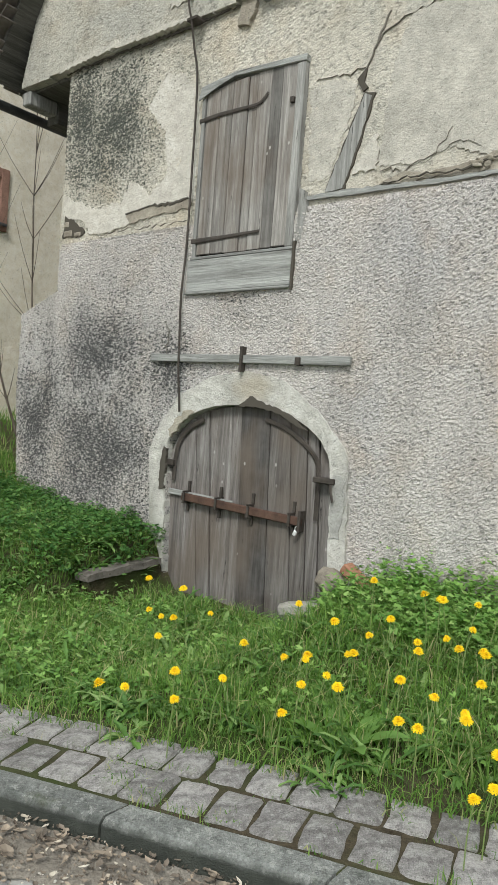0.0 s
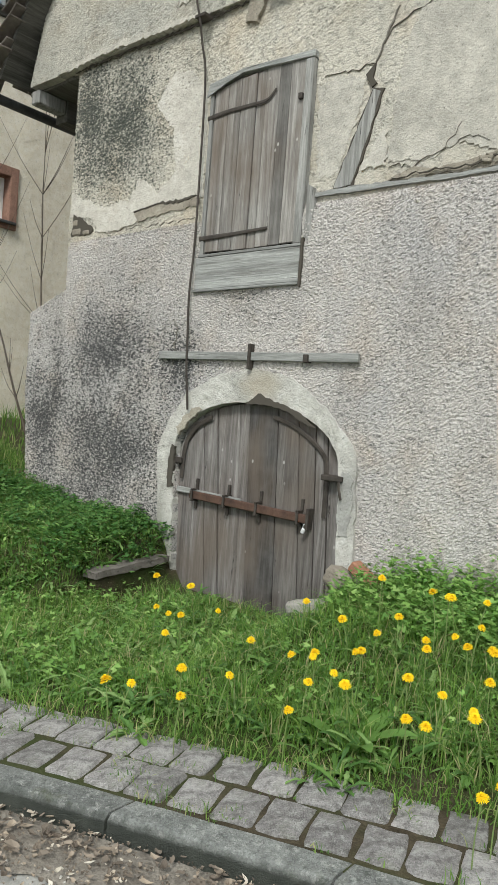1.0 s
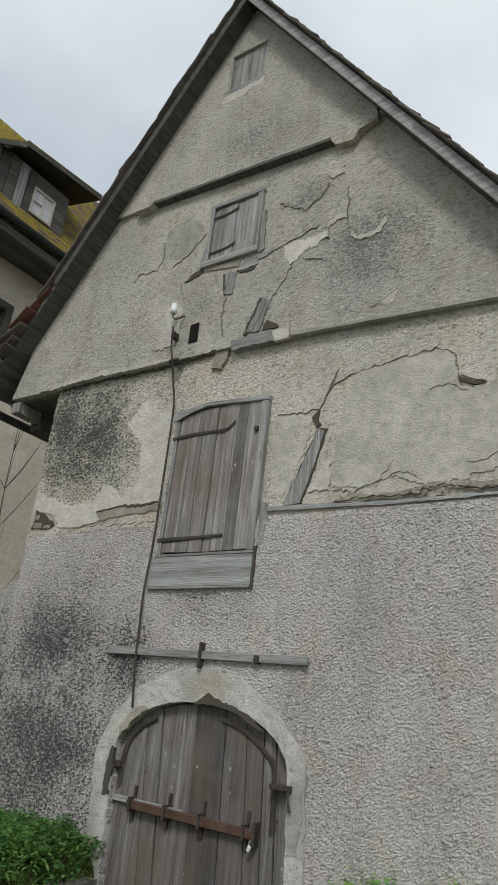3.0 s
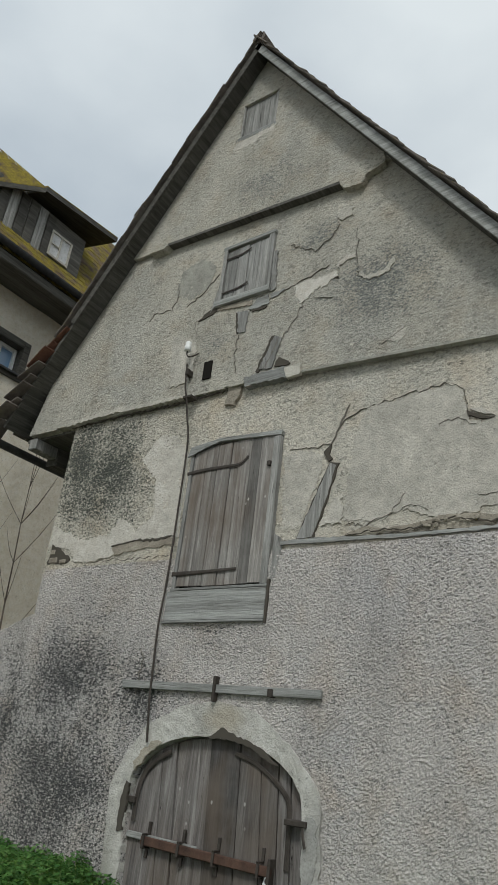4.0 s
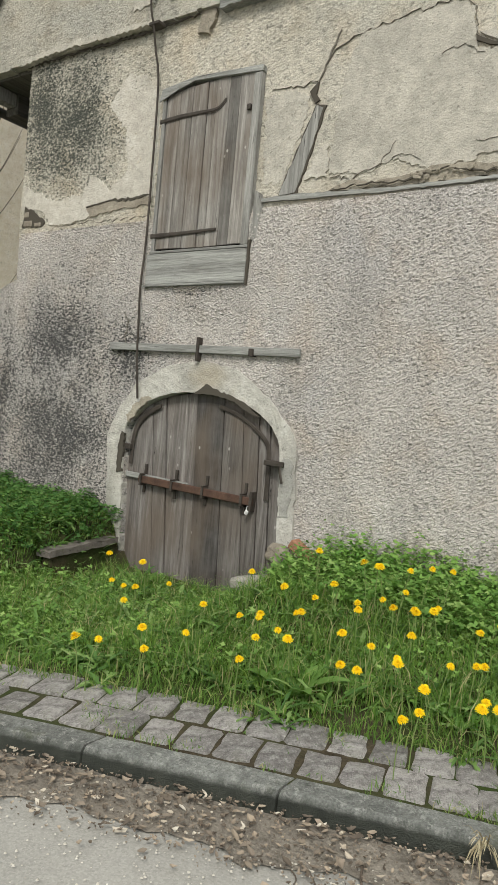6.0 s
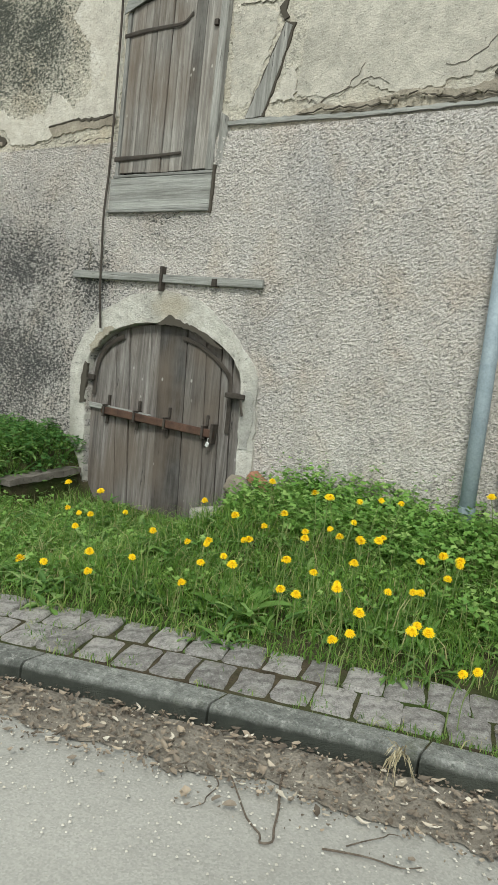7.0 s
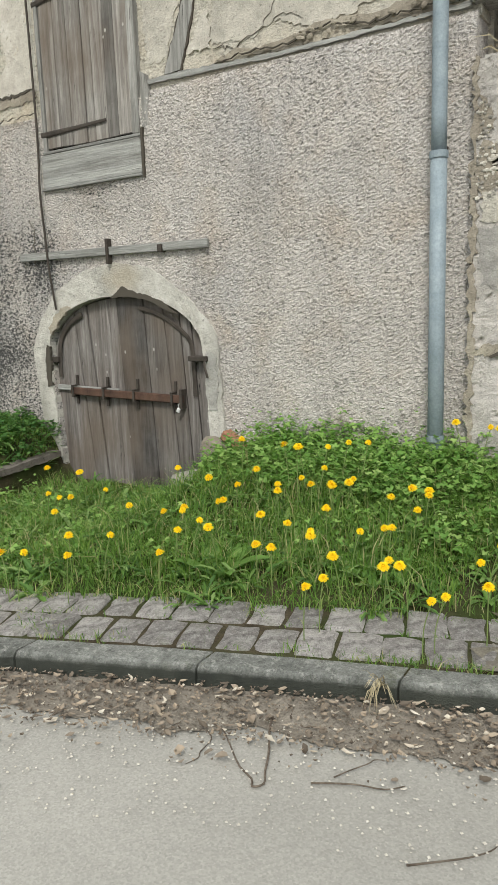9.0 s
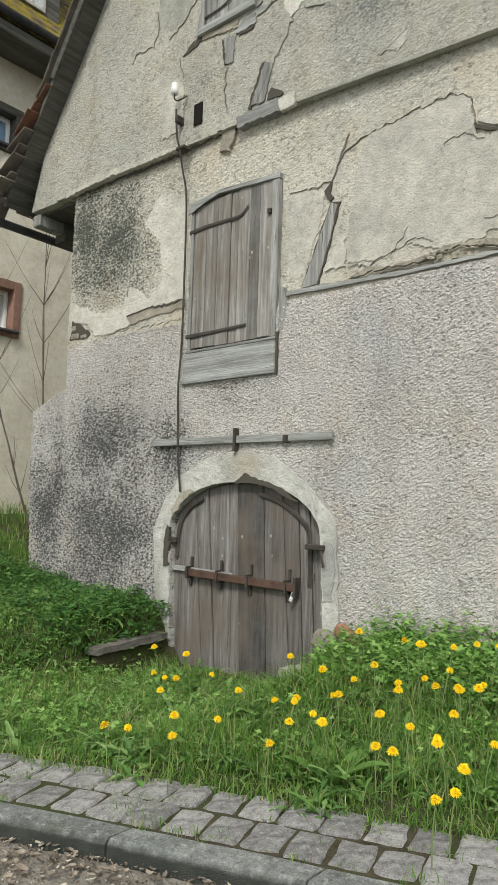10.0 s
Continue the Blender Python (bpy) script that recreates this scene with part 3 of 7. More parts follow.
rx = list(np.arange(-40, -3, 3.0)) + list(np.arange(-3, 8, 0.1)) + list(np.arange(8, 42, 3.0))
rv, rf = [], []
for x in rx:
    for k in range(9):
        d = (0.03, -0.15, -0.4, -0.8, -1.4, -2.2, -3.4, -5.0, -7.5)[k]
        rv.append((x, kerb_y(x) + d, 0.004 * fbm(x * 2, d * 3, 1.0) + (0.012 if k == 0 else 0.0)))
for i in range(len(rx) - 1):
    for k in range(8):
        a = i * 9 + k
        rf.append((a, a + 1, a + 10, a + 9))
road = tagged(new("road", as_mesh("road", rv, rf, M_ROAD, True)), "pale grey worn road surface with fine grit", "road", kind="structure")

# leaf mould lying in the gutter
lv, lf = [], []
rnd = random.Random(4)
lx = list(np.arange(-5.0, 9.9, 0.025))
for x in lx:
    wid = 0.25 - 0.012 * (x - 3.5) + 0.09 * fbm(x * 1.6, 0.3, 8.0) + 0.05 * fbm(x * 9, 0.3, 2.0)
    for k in range(6):
        t = k / 5
        lv.append((x, kerb_y(x) + 0.005 - wid * t, 0.008 + 0.022 * (1 - t) ** 0.7 + rnd.uniform(0, 0.008) * (1 - t)))
for i in range(len(lx) - 1):
    for k in range(5):
        a = i * 6 + k
        lf.append((a, a + 1, a + 7, a + 6))
tagged(new("leaf_mould", as_mesh("leaf_mould", lv, lf, M_DIRT, True)), "dark damp leaf mould along the kerb", "dirt", kind="stuff")

# kerb stones
kerb = thing("kerb", (3.6, -2.45, 0), "dark grey granite kerb with mossy joints", "kerb", kind="structure")
KX = [-5.108 + 0.727 * i for i in range(21)]
for i, (a, b) in enumerate(zip(KX, KX[1:])):
    a, b = a + 0.003 + 0.0, b - 0.006
    pa, pb = Vector((a, kerb_y(a), 0)), Vector((b, kerb_y(b), 0))
    n = 5
    bm = bmesh.new()
    prof = [(0.0, -0.1), (0.0, 0.1), (0.018, 0.122), (0.125, 0.124), (0.135, 0.112), (0.135, -0.1)]
    rings = []
    r2 = random.Random(i)
    for k in range(n + 1):
        x = a + (b - a) * k / n
        rings.append([bm.verts.new((x, kerb_y(x) + u + r2.uniform(-0.0015, 0.0015), w + (r2.uniform(-0.0015, 0.0015) if w > 0 else 0))) for u, w in prof])
    for r, s in zip(rings, rings[1:]):
        for k in range(5):
            bm.faces.new((r[k], r[k + 1], s[k + 1], s[k]))
    bm.faces.new(rings[0])
    bm.faces.new(rings[-1][::-1])
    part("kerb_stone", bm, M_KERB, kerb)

# worn asphalt by the pole
av, af = [], []
ax_, n_ = list(np.arange(4.55, 10.2, 0.1)), 12
for x_ in ax_:
    for k in range(n_ + 1):
        x = x_ + (0.12 * fbm(1.3, k * 0.45, 3.0) if x_ < 4.6 else 0.0)
        d = 0.136 + (0.56 + 0.12 * fbm(x * 2, 0, 1) + 0.9 * step(5.45, 6.2, x)) * k / n_
        y = kerb_y(x) + d
        av.append((x, y, max(0.118, ground_z(x, y) + 0.012) + 0.006 * fbm(x * 5, y * 5, 2)))
for i in range(len(ax_) - 1):
    for k in range(n_):
        a = i * (n_ + 1) + k
        af.append((a, a + n_ + 1, a + n_ + 2, a + 1))
tagged(new("pavement_patch", as_mesh("pavement_patch", av, af, M_ASPHALT, True)), "damp worn asphalt strip beside the lamp pole", "pavement", kind="structure")

# ---------- the old house ----------
house = thing("barn_house", (1.2, 2.0, 0.0), "old gabled barn house with stained roughcast render and grey shutters", "house")
DOOR_C, DOOR_H = 1.085, 0.84


def arch_z(x, c=DOOR_C, half=DOOR_H, spring=1.17, rise=0.45):
    u = min(1.0, abs(x - c) / half)
    return spring + rise * math.sqrt(max(0.0, 1 - u ** 2.2))


def skew(z):
    """The old doorway leans over towards its foot."""
    return 0.06 * max(0.0, 1.15 - z)


def lower_keep(x, z):
    x0, x = x, x - skew(z)
    if abs(x - DOOR_C) < DOOR_H and z < arch_z(x):
        return False
    if 0.36 < x0 < 1.42 and z > 2.53:
        return False
    return True


def grit_relief(x, z, seed, scale):
    """Thrown render: pebbly lumps of uneven size."""
    p = Vector((x * scale, seed, z * scale))
    p = p + 0.35 * noise.noise_vector(p * 0.6)
    d = noise.voronoi(p)[0]
    return (d[1] - d[0]) * 0.9 + 0.5 * noise.noise(p * 2.3)


def lower_y(x, z):
    return -0.015 * grit_relief(x, z, 1.3, 39) - 0.01 * fbm(x * 0.7, 0.0, z * 0.7, 2) + (0.02 if z > 3.08 else 0.0)


wall_low = relief_wall("lower_wall", -1.5, 3.965, -0.4, 3.12, 0.0085, lower_keep, lower_y, M_ROUGH, house, 0.3)
tagged(wall_low, "grey roughcast render with black mould stains")


def butt_keep(x, z):
    return z < 2.44 + (x + 2.16) * 0.36 and x > -2.16 + max(0.0, (1.6 - z)) * 0.12


butt = relief_wall("buttress", -2.2, -1.49, -0.2, 2.75, 0.014, butt_keep, lambda x, z: lower_y(x, z) + 0.035, M_ROUGH, house, 0.5)


def upper_keep(x, z):
    return not (0.36 < x < 1.42 and z < 4.27)


def upper_y(x, z):
    rough = 1.0 - 0.75 * step(1.4, 1.8, x) * step(4.65, 4.45, z)
    r = 1.3 * grit_relief(x, z, 2.3, 25)
    return 0.045 - 0.009 * r * rough - 0.008 * fbm(x * 0.9, 0.7, z * 0.9, 2)


relief_wall("upper_wall", -1.58, 3.98, 3.1, 4.9, 0.012, upper_keep, upper_y, M_UPPER, house, 0.25)

APEX_X, APEX_Z, SLOPE = 0.67, 9.78, 1.45


def under_roof(x, z):
    return z < APEX_Z - 0.1 - abs(x - APEX_X) * SLOPE


def gable_keep(x, z):
    if not under_roof(x, z):
        return False
    if x < -2.36 + max(0.0, z - 4.86) * 0.3:
        return False
    if z < 4.86 + 0.02 * fbm(x * 3, 0, 0.3) - 0.055 * max(0.0, x - 1.2):
        return False
    if 0.45 < x < 1.08 and 5.96 < z < 6.66:
        return False
    if 0.40 < x < 0.92 and 8.40 < z < 8.98:
        return False
    return True


def gable_y(x, z):
    r = 1.2 * grit_relief(x, z, 3.3, 25)
    return -0.02 - 0.006 * r - 0.008 * fbm(x * 0.8, 1.7, z * 0.8, 2)


relief_wall("gable_wall", -2.4, 4.0, 4.6, 7.08, 0.016, gable_keep, gable_y, M_GABLE, house, 0.25)
relief_wall("gable_top_wall", -1.3, 2.6, 6.92, 9.72, 0.022, lambda x, z: gable_keep(x, z) and z > 7.01 - 0.047 * (x - 0.6) + (0.12 if x > 1.95 else 0), lambda x, z: gable_y(x, z) - 0.05, M_GABLE, house, 0.25)

# outer walls behind the facade
part("side_wall", boxed(-1.55, -1.3, 0.25, 8.0, -0.3, 4.95), M_UPPER, house)
part("side_wall", boxed(3.76, 4.0, 0.25, 8.0, -0.3, 4.95), M_UPPER, house)
bm = slab([(-1.3, -0.3), (3.76, -0.3), (3.76, 5.2), (0.67, 9.6), (-1.3, 6.6)], 7.7, 8.0)
part("back_wall", bm, M_UPPER, house)
part("inner_floor", boxed(-1.3, 3.76, 0.6, 7.7, -0.3, -0.12), M_DARKVOID, house)

# roof: two thick slopes, courses of tiles, single tiles along the verge
VERGE = -0.30


def roof_point(side, d, y, up=0.0):
    """A point d metres down the slope from the ridge on one side (-1 or 1)."""
    L = math.hypot(1, SLOPE)
    return Vector((APEX_X + side * (d / L + up * SLOPE / L), y, APEX_Z - d * SLOPE / L + up / L))


for side, length in ((-1, 5.85), (1, 5.9)):
    bm = bmesh.new()
    c = [roof_point(side, 0, VERGE + 0.05, -0.03), roof_point(side, length, VERGE + 0.05, -0.03), roof_point(side, length, 8.3, -0.03), roof_point(side, 0, 8.3, -0.03)]
    d = [roof_point(side, 0, VERGE + 0.05, -0.09), roof_point(side, length, VERGE + 0.05, -0.09), roof_point(side, length, 8.3, -0.09), roof_point(side, 0, 8.3, -0.09)]
    vs = [bm.verts.new(p) for p in c + d]
    for f in ((0, 1, 2, 3), (4, 5, 6, 7), (0, 1, 5, 4), (1, 2, 6, 5), (2, 3, 7, 6), (3, 0, 4, 7)):
        bm.faces.new([vs[k] for k in f])
    deck = part("roof_deck", bm, M_DARKW, house)
    # barge board under the verge
    bm = bmesh.new()
    length = 4.3 if side < 0 else length
    pts = [roof_point(side, 0.0, VERGE + 0.02, -0.03), roof_point(side, length, VERGE + 0.02, -0.03), roof_point(side, length, VERGE + 0.02, -0.12), roof_point(side, 0.0, VERGE + 0.02, -0.12)]
    vs = [bm.verts.new(p) for p in pts] + [bm.verts.new(p + Vector((0, 0.03, 0))) for p in pts]
    for f in ((0, 1, 2, 3), (4, 5, 6, 7), (0, 1, 5, 4), (1, 2, 6, 5), (2, 3, 7, 6), (3, 0, 4, 7)):
        bm.faces.new([vs[k] for k in f])
    part("barge_board", bm, M_DARKW if side < 0 else M_GREYX, house)
    length = 5.85 if side < 0 else 5.9
    # courses
    cv, cf = [], []
    k = 0
    dd = 0.12
    while dd < length + 0.05:
        j = 0.2
        while j < 8.2:
            o = len(cv)
            w = 0.195
            for q, (u, s) in enumerate(((dd - 0.36, j), (dd, j), (dd, j + w), (dd - 0.36, j + w))):
                cv.append(roof_point(side, max(0, u), s + VERGE - 0.2 + 0.25, -0.02 if q in (0, 3) else 0.008))
            cf.append((o, o + 1, o + 2, o + 3))
            j += 0.2
        dd += 0.165
    hang(tagged(new("tile_courses", as_mesh("tile_courses", cv, cf, M_TILE)), kind="stuff"), house)

# single verge tiles
def tile_mesh(name, mat, broken):
    bm = bmesh.new()
    box(bm, -0.185, 0.185, -0.09, 0.1, -0.009, 0.009, 0.005)
    if broken:
        for v in bm.verts:
            if v.co.y < 0 and v.co.x > 0:
                v.co.y += 0.05
    me = bpy.data.meshes.new(name)
    bm.to_mesh(me)
    bm.free()
    me.materials.append(mat)
    return me


T_OK, T_BROKEN, T_RED = tile_mesh("verge_tile", M_TILE, False), tile_mesh("verge_tile", M_TILE, True), tile_mesh("verge_tile", M_TILERED, False)
rt = random.Random(9)
for side, length in ((-1, 5.85), (1, 5.9)):
    dd = 0.1
    while dd < length + 0.1:
        low_left = side < 0 and dd > 4.4
        me = T_RED if low_left and dd < 4.95 and rt.random() < 0.7 else (T_BROKEN if low_left and rt.random() < 0.5 else T_OK)
        ob = new("roof_tile", me)
        ang = math.atan(SLOPE) * side
        p = roof_point(side, dd + (rt.uniform(-0.05, 0.08) if low_left else 0), VERGE + 0.05 + (rt.uniform(-0.09, 0.05) if low_left else rt.uniform(-0.012, 0.02)), 0.0)
        ob.matrix_basis = Matrix.Translation(p) @ Matrix.Rotation(ang + rt.uniform(-0.06, 0.06) * (3 if low_left else 1) - (0.34 if low_left else 0.05) * side, 4, "Y") @ Matrix.Rotation(rt.uniform(-0.07, 0.07), 4, "Z")
        hang(ob, house)
        dd += 0.165
bm = tube([(APEX_X, y, APEX_Z + 0.02) for y in (VERGE, 2, 5, 8.3)], 0.1, 8)
part("ridge_tile", bm, M_TILE, house)

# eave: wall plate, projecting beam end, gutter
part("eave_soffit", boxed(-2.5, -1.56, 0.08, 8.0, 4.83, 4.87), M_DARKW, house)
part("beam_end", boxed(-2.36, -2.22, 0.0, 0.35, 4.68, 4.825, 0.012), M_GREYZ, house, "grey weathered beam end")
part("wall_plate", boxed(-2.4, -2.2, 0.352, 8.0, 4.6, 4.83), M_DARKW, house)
bm = bmesh.new()
rows = []
for y in (-0.35, 3.0, 8.2):
    rows.append([bm.verts.new((-2.82 + 0.075 * math.cos(a) * s, y, 4.83 - 0.075 * math.sin(a) * s)) for s in (1.0, 0.88) for a in (math.pi * k / 8 for k in range(9))])
for r, s in zip(rows, rows[1:]):
    for k in range(17):
        bm.faces.new((r[k], r[k + 1], s[k + 1], s[k]))
part("gutter", bm, M_GUTTER, house, "dark sagging eave gutter")

# ---------- retaining wall, right of the house ----------


def cw_y(x, z):
    r = fbm(x * 6, 7.1, z * 6, 4)
    hole = max(0.0, fbm(x * 9.0, 2.0, z * 11.0, 3) - 0.52) * (0.8 if 1.2 < z < 2.4 else 0.4)
    board = 0.004 * (math.sin(z * 15.0 + fbm(x, 0, z)) > 0.96)
    return -0.05 - 0.006 * r - 0.004 * fbm(x * 22, 3, z * 22, 3) + 0.10 * hole + board


retaining = relief_wall("retaining_wall", 3.985, 5.8, -0.3, 2.85, 0.014, lambda x, z: z < 2.84 + 0.02 * fbm(x * 4, 0, 0), cw_y, M_CONCRETE, None, 0.3)
tagged(retaining, "stained crumbling concrete retaining wall with patches", "wall", kind="structure")

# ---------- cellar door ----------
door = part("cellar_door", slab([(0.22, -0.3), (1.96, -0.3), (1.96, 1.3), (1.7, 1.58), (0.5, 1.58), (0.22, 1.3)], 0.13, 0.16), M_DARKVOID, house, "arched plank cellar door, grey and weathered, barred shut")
rd = random.Random(21)
tops = [0.25, 0.51, 0.655, 0.89, 1.005, 1.30, 1.50, 1.665, 1.775, 1.91]
feet = [0.29, 0.655, 0.80, 1.00, 1.09, 1.385, 1.625, 1.76, 1.87, 2.0]
for i in range(len(tops) - 1):
    a, b = tops[i] + rd.uniform(0.002, 0.006), tops[i + 1] - rd.uniform(0.002, 0.007)
    a2, b2 = feet[i] + rd.uniform(0.002, 0.006), feet[i + 1] - rd.uniform(0.002, 0.007)
    bot = -0.10 + rd.uniform(-0.02, 0.03)
    top = [(b - (b - a) * k / 5, arch_z(b - (b - a) * k / 5, DOOR_C, DOOR_H - 0.008, 1.16, 0.445)) for k in range(6)]
    outline = [(a2, bot), (b2, bot + rd.uniform(-0.02, 0.02))] + top
    y0 = 0.05 + (0.012 if 1 <= i <= 3 else 0.0) + rd.uniform(-0.006, 0.006)
    part("plank", slab(outline, y0, y0 + 0.034, 0.004), M_DOOR, door)
# surround of whitewashed plaster
outer, inner = [], []
for k in range(33):
    u = -1 + 2 * k / 32
    x = DOOR_C + (DOOR_H + 0.005) * math.copysign(abs(math.sin(u * math.pi / 2)), u)
    inner.append((x, arch_z(x) - 0.005))
sur = [(0.10, -0.25), (0.09, 0.35), (0.06, 0.8), (0.035, 1.15), (0.14, 1.40), (0.36, 1.66), (0.70, 1.83), (1.08, 1.885), (1.46, 1.82), (1.80, 1.58), (2.02, 1.36), (2.07, 1.2), (2.08, 0.8), (2.10, -0.25)]
rim = ragged(sur, 0.012, 0.04, 3, False)
bm = bmesh.new()
loop_out = [Vector((p[0], p[1])) for p in rim]
loop_in = [Vector((0.245, -0.25))] + [Vector(p) for p in inner] + [Vector((1.925, -0.25))]


def resample(line, n):
    ln = [0.0]
    for p, q in zip(line, line[1:]):
        ln.append(ln[-1] + (q - p).length)
    out, j = [], 0
    for i in range(n):
        t = ln[-1] * i / (n - 1)
        while j < len(ln) - 2 and ln[j + 1] < t:
            j += 1
        out.append(line[j].lerp(line[j + 1], (t - ln[j]) / max(1e-6, ln[j + 1] - ln[j])))
    return out


N = 90
lo, li = resample(loop_out, N), resample(loop_in, N)
rs = random.Random(5)
rows = []
for p, q in zip(lo, li):
    p, q = p + Vector((skew(p.y) * 0.6, 0)), q + Vector((skew(q.y), 0))
    q = q + Vector((rs.uniform(-0.006, 0.006), rs.uniform(-0.006, 0.006)))
    row = [bm.verts.new((p.x, 0.03, p.y))]
    for k in range(5):
        s = p.lerp(q, k / 4)
        row.append(bm.verts.new((s.x, -0.017 - rs.uniform(0, 0.006), s.y)))
    row += [bm.verts.new((q.x, 0.05, q.y)), bm.verts.new((q.x, 0.14, q.y))]
    rows.append(row)
for r, s in zip(rows, rows[1:]):
    for k in range(7):
        bm.faces.new((r[k], s[k], s[k + 1], r[k + 1]))
part("door_surround", bm, M_WHITEWASH, house, "flaking whitewashed plaster arch")

# crumbled plaster along the arch: shaded hollows as dark flat pieces, with loose lumps
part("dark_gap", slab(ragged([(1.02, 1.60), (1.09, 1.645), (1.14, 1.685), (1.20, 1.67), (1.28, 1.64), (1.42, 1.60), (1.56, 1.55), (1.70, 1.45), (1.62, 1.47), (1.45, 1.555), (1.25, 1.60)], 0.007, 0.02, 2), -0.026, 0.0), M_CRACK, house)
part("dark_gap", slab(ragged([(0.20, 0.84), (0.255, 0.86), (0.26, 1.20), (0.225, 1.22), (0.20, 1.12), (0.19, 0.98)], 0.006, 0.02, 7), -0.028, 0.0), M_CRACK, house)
part("broken_plaster", slab(ragged([(0.30, 1.30), (0.40, 1.42), (0.56, 1.53), (0.48, 1.555), (0.34, 1.45), (0.27, 1.36)], 0.012, 0.022, 8), -0.029, 0.0), M_RUBBLE, house)
part("plaster_patch", slab(ragged([(1.965, 1.16), (2.05, 1.14), (2.07, 0.92), (2.04, 0.72), (1.97, 0.70), (1.95, 0.9)], 0.012, 0.025, 9), -0.027, 0.0), M_PATCHG, house)
# iron bar with staples and padlock
bt = Matrix.Translation((0.25, 0, 0.84)) @ Matrix.Rotation(radians(1.7), 4, "Y") @ Matrix.Translation((-0.25, 0, -0.84))
part("bar_board", boxed(0.27, 1.0, 0.020, 0.044, 0.815, 0.862, 0.005, m=bt), M_GREYX, door)
bar = part("latch_bar", boxed(0.46, 1.70, -0.012, 0.018, 0.785, 0.85, 0.006, m=bt), M_RUST, door, "rusty iron bar across the door")
for x in (0.50, 0.86, 1.20, 1.60):
    bm = boxed(x - 0.011, x + 0.011, -0.030, -0.016, 0.775, 0.87, 0.003, m=bt)
    box(bm, x - 0.011, x + 0.011, -0.03, 0.07, 0.858, 0.872, 0.002, m=bt)
    box(bm, x - 0.011, x + 0.011, -0.03, 0.07, 0.765, 0.779, 0.002, m=bt)
    box(bm, x - 0.012, x + 0.012, 0.03, 0.052, 0.872, 0.955, 0.003, m=bt)
    box(bm, x - 0.012, x + 0.012, 0.03, 0.052, 0.70, 0.765, 0.003, m=bt)
    part("staple", bm, M_IRON, door)
part("end_plate", boxed(1.675, 1.70, -0.02, 0.052, 0.74, 0.90, 0.003, m=bt), M_IRON, door)
part("padlock", boxed(-0.015, 0.015, -0.01, 0.008, -0.02, 0.02, 0.004, m=Matrix.Translation((1.662, -0.016, 0.69)) @ Matrix.Rotation(radians(25), 4, "Y")), M_STEEL, door, "small bright padlock")
part("padlock_shackle", tube(smooth_line([(1.66, -0.017, 0.705), (1.662, -0.017, 0.73), (1.672, -0.017, 0.742), (1.682, -0.017, 0.73), (1.68, -0.017, 0.705)]), 0.003, 6), M_STEEL, door)
# wrought strap hinges that follow the arch
part("strap_hinge", tube(smooth_line([(0.31, 0.034, 0.93), (0.315, 0.034, 1.12), (0.35, 0.034, 1.27), (0.46, 0.034, 1.39), (0.62, 0.034, 1.475)]), 0.022, 6, 0.3), M_IRON, door)
part("strap_hinge", tube(smooth_line([(1.80, 0.034, 0.80), (1.795, 0.034, 1.08), (1.77, 0.034, 1.24), (1.62, 0.034, 1.37), (1.45, 0.034, 1.46), (1.27, 0.034, 1.51)]), 0.02, 6, 0.3), M_IRON, door)
part("pintle", boxed(0.17, 0.32, 0.0, 0.045, 1.06, 1.11, 0.005), M_IRON, door)
part("pintle", boxed(1.80, 1.98, -0.05, 0.045, 1.085, 1.125, 0.005), M_IRON, door)
part("hasp", tube(smooth_line([(1.955, -0.045, 1.085), (1.965, -0.05, 1.03), (1.985, -0.05, 0.96)]), 0.012, 6, 0.5), M_IRON, door)

# rail board over the door
tilt = Matrix.Translation((1.0, 0, 1.975)) @ Matrix.Rotation(radians(0.6), 4, "Y") @ Matrix.Translation((-1.0, 0, -1.975))
rail = part("rail_board", boxed(0.0, 2.035, -0.05, -0.022, 1.94, 2.005, 0.004, m=tilt), M_GREYX, house, "long grey board fixed over the door")
part("strap", boxed(1.035, 1.06, -0.068, -0.01, 1.87, 2.07, 0.003), M_IRON, rail)
part("strap", boxed(1.575, 1.615, -0.072, -0.01, 1.925, 1.985, 0.003), M_IRON, rail)

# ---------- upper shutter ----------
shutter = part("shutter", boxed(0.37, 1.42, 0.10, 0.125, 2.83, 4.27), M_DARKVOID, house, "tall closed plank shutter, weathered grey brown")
rd = random.Random(8)
e = [0.405, 0.56, 0.70, 0.86, 0.95, 1.09, 1.20, 1.34]
for i, (a, b) in enumerate(zip(e, e[1:])):
    y0 = 0.012 + rd.uniform(-0.005, 0.005)
    za = 4.15 + 0.055 * (a - 0.4) if i > 1 else 4.13 + 0.15 * (a - 0.4)
    zb = 4.15 + 0.055 * (b - 0.4) if i > 1 else 4.13 + 0.15 * (b - 0.4)
    zb0 = 2.845 + rd.uniform(-0.006, 0.006)
    part("board", slab([(a + 0.002, zb0), (b - 0.003, zb0), (b - 0.003, zb + 0.06), (a + 0.002, za + 0.06)], y0, y0 + 0.026, 0.003), M_SHUT, shutter)
fr = part("shutter_frame", boxed(1.345, 1.42, -0.008, 0.05, 2.83, 4.21, 0.005), M_GREYZ, shutter, "silvery grey frame upright")
part("frame_upright", boxed(0.36, 0.398, -0.002, 0.05, 2.80, 4.16, 0.005), M_GREYZ, shutter)
part("frame_head", slab([(0.345, 4.185), (0.70, 4.265), (1.425, 4.212), (1.428, 4.262), (0.72, 4.30), (0.35, 4.255)], -0.012, 0.05, 0.004), M_GREYX, shutter)
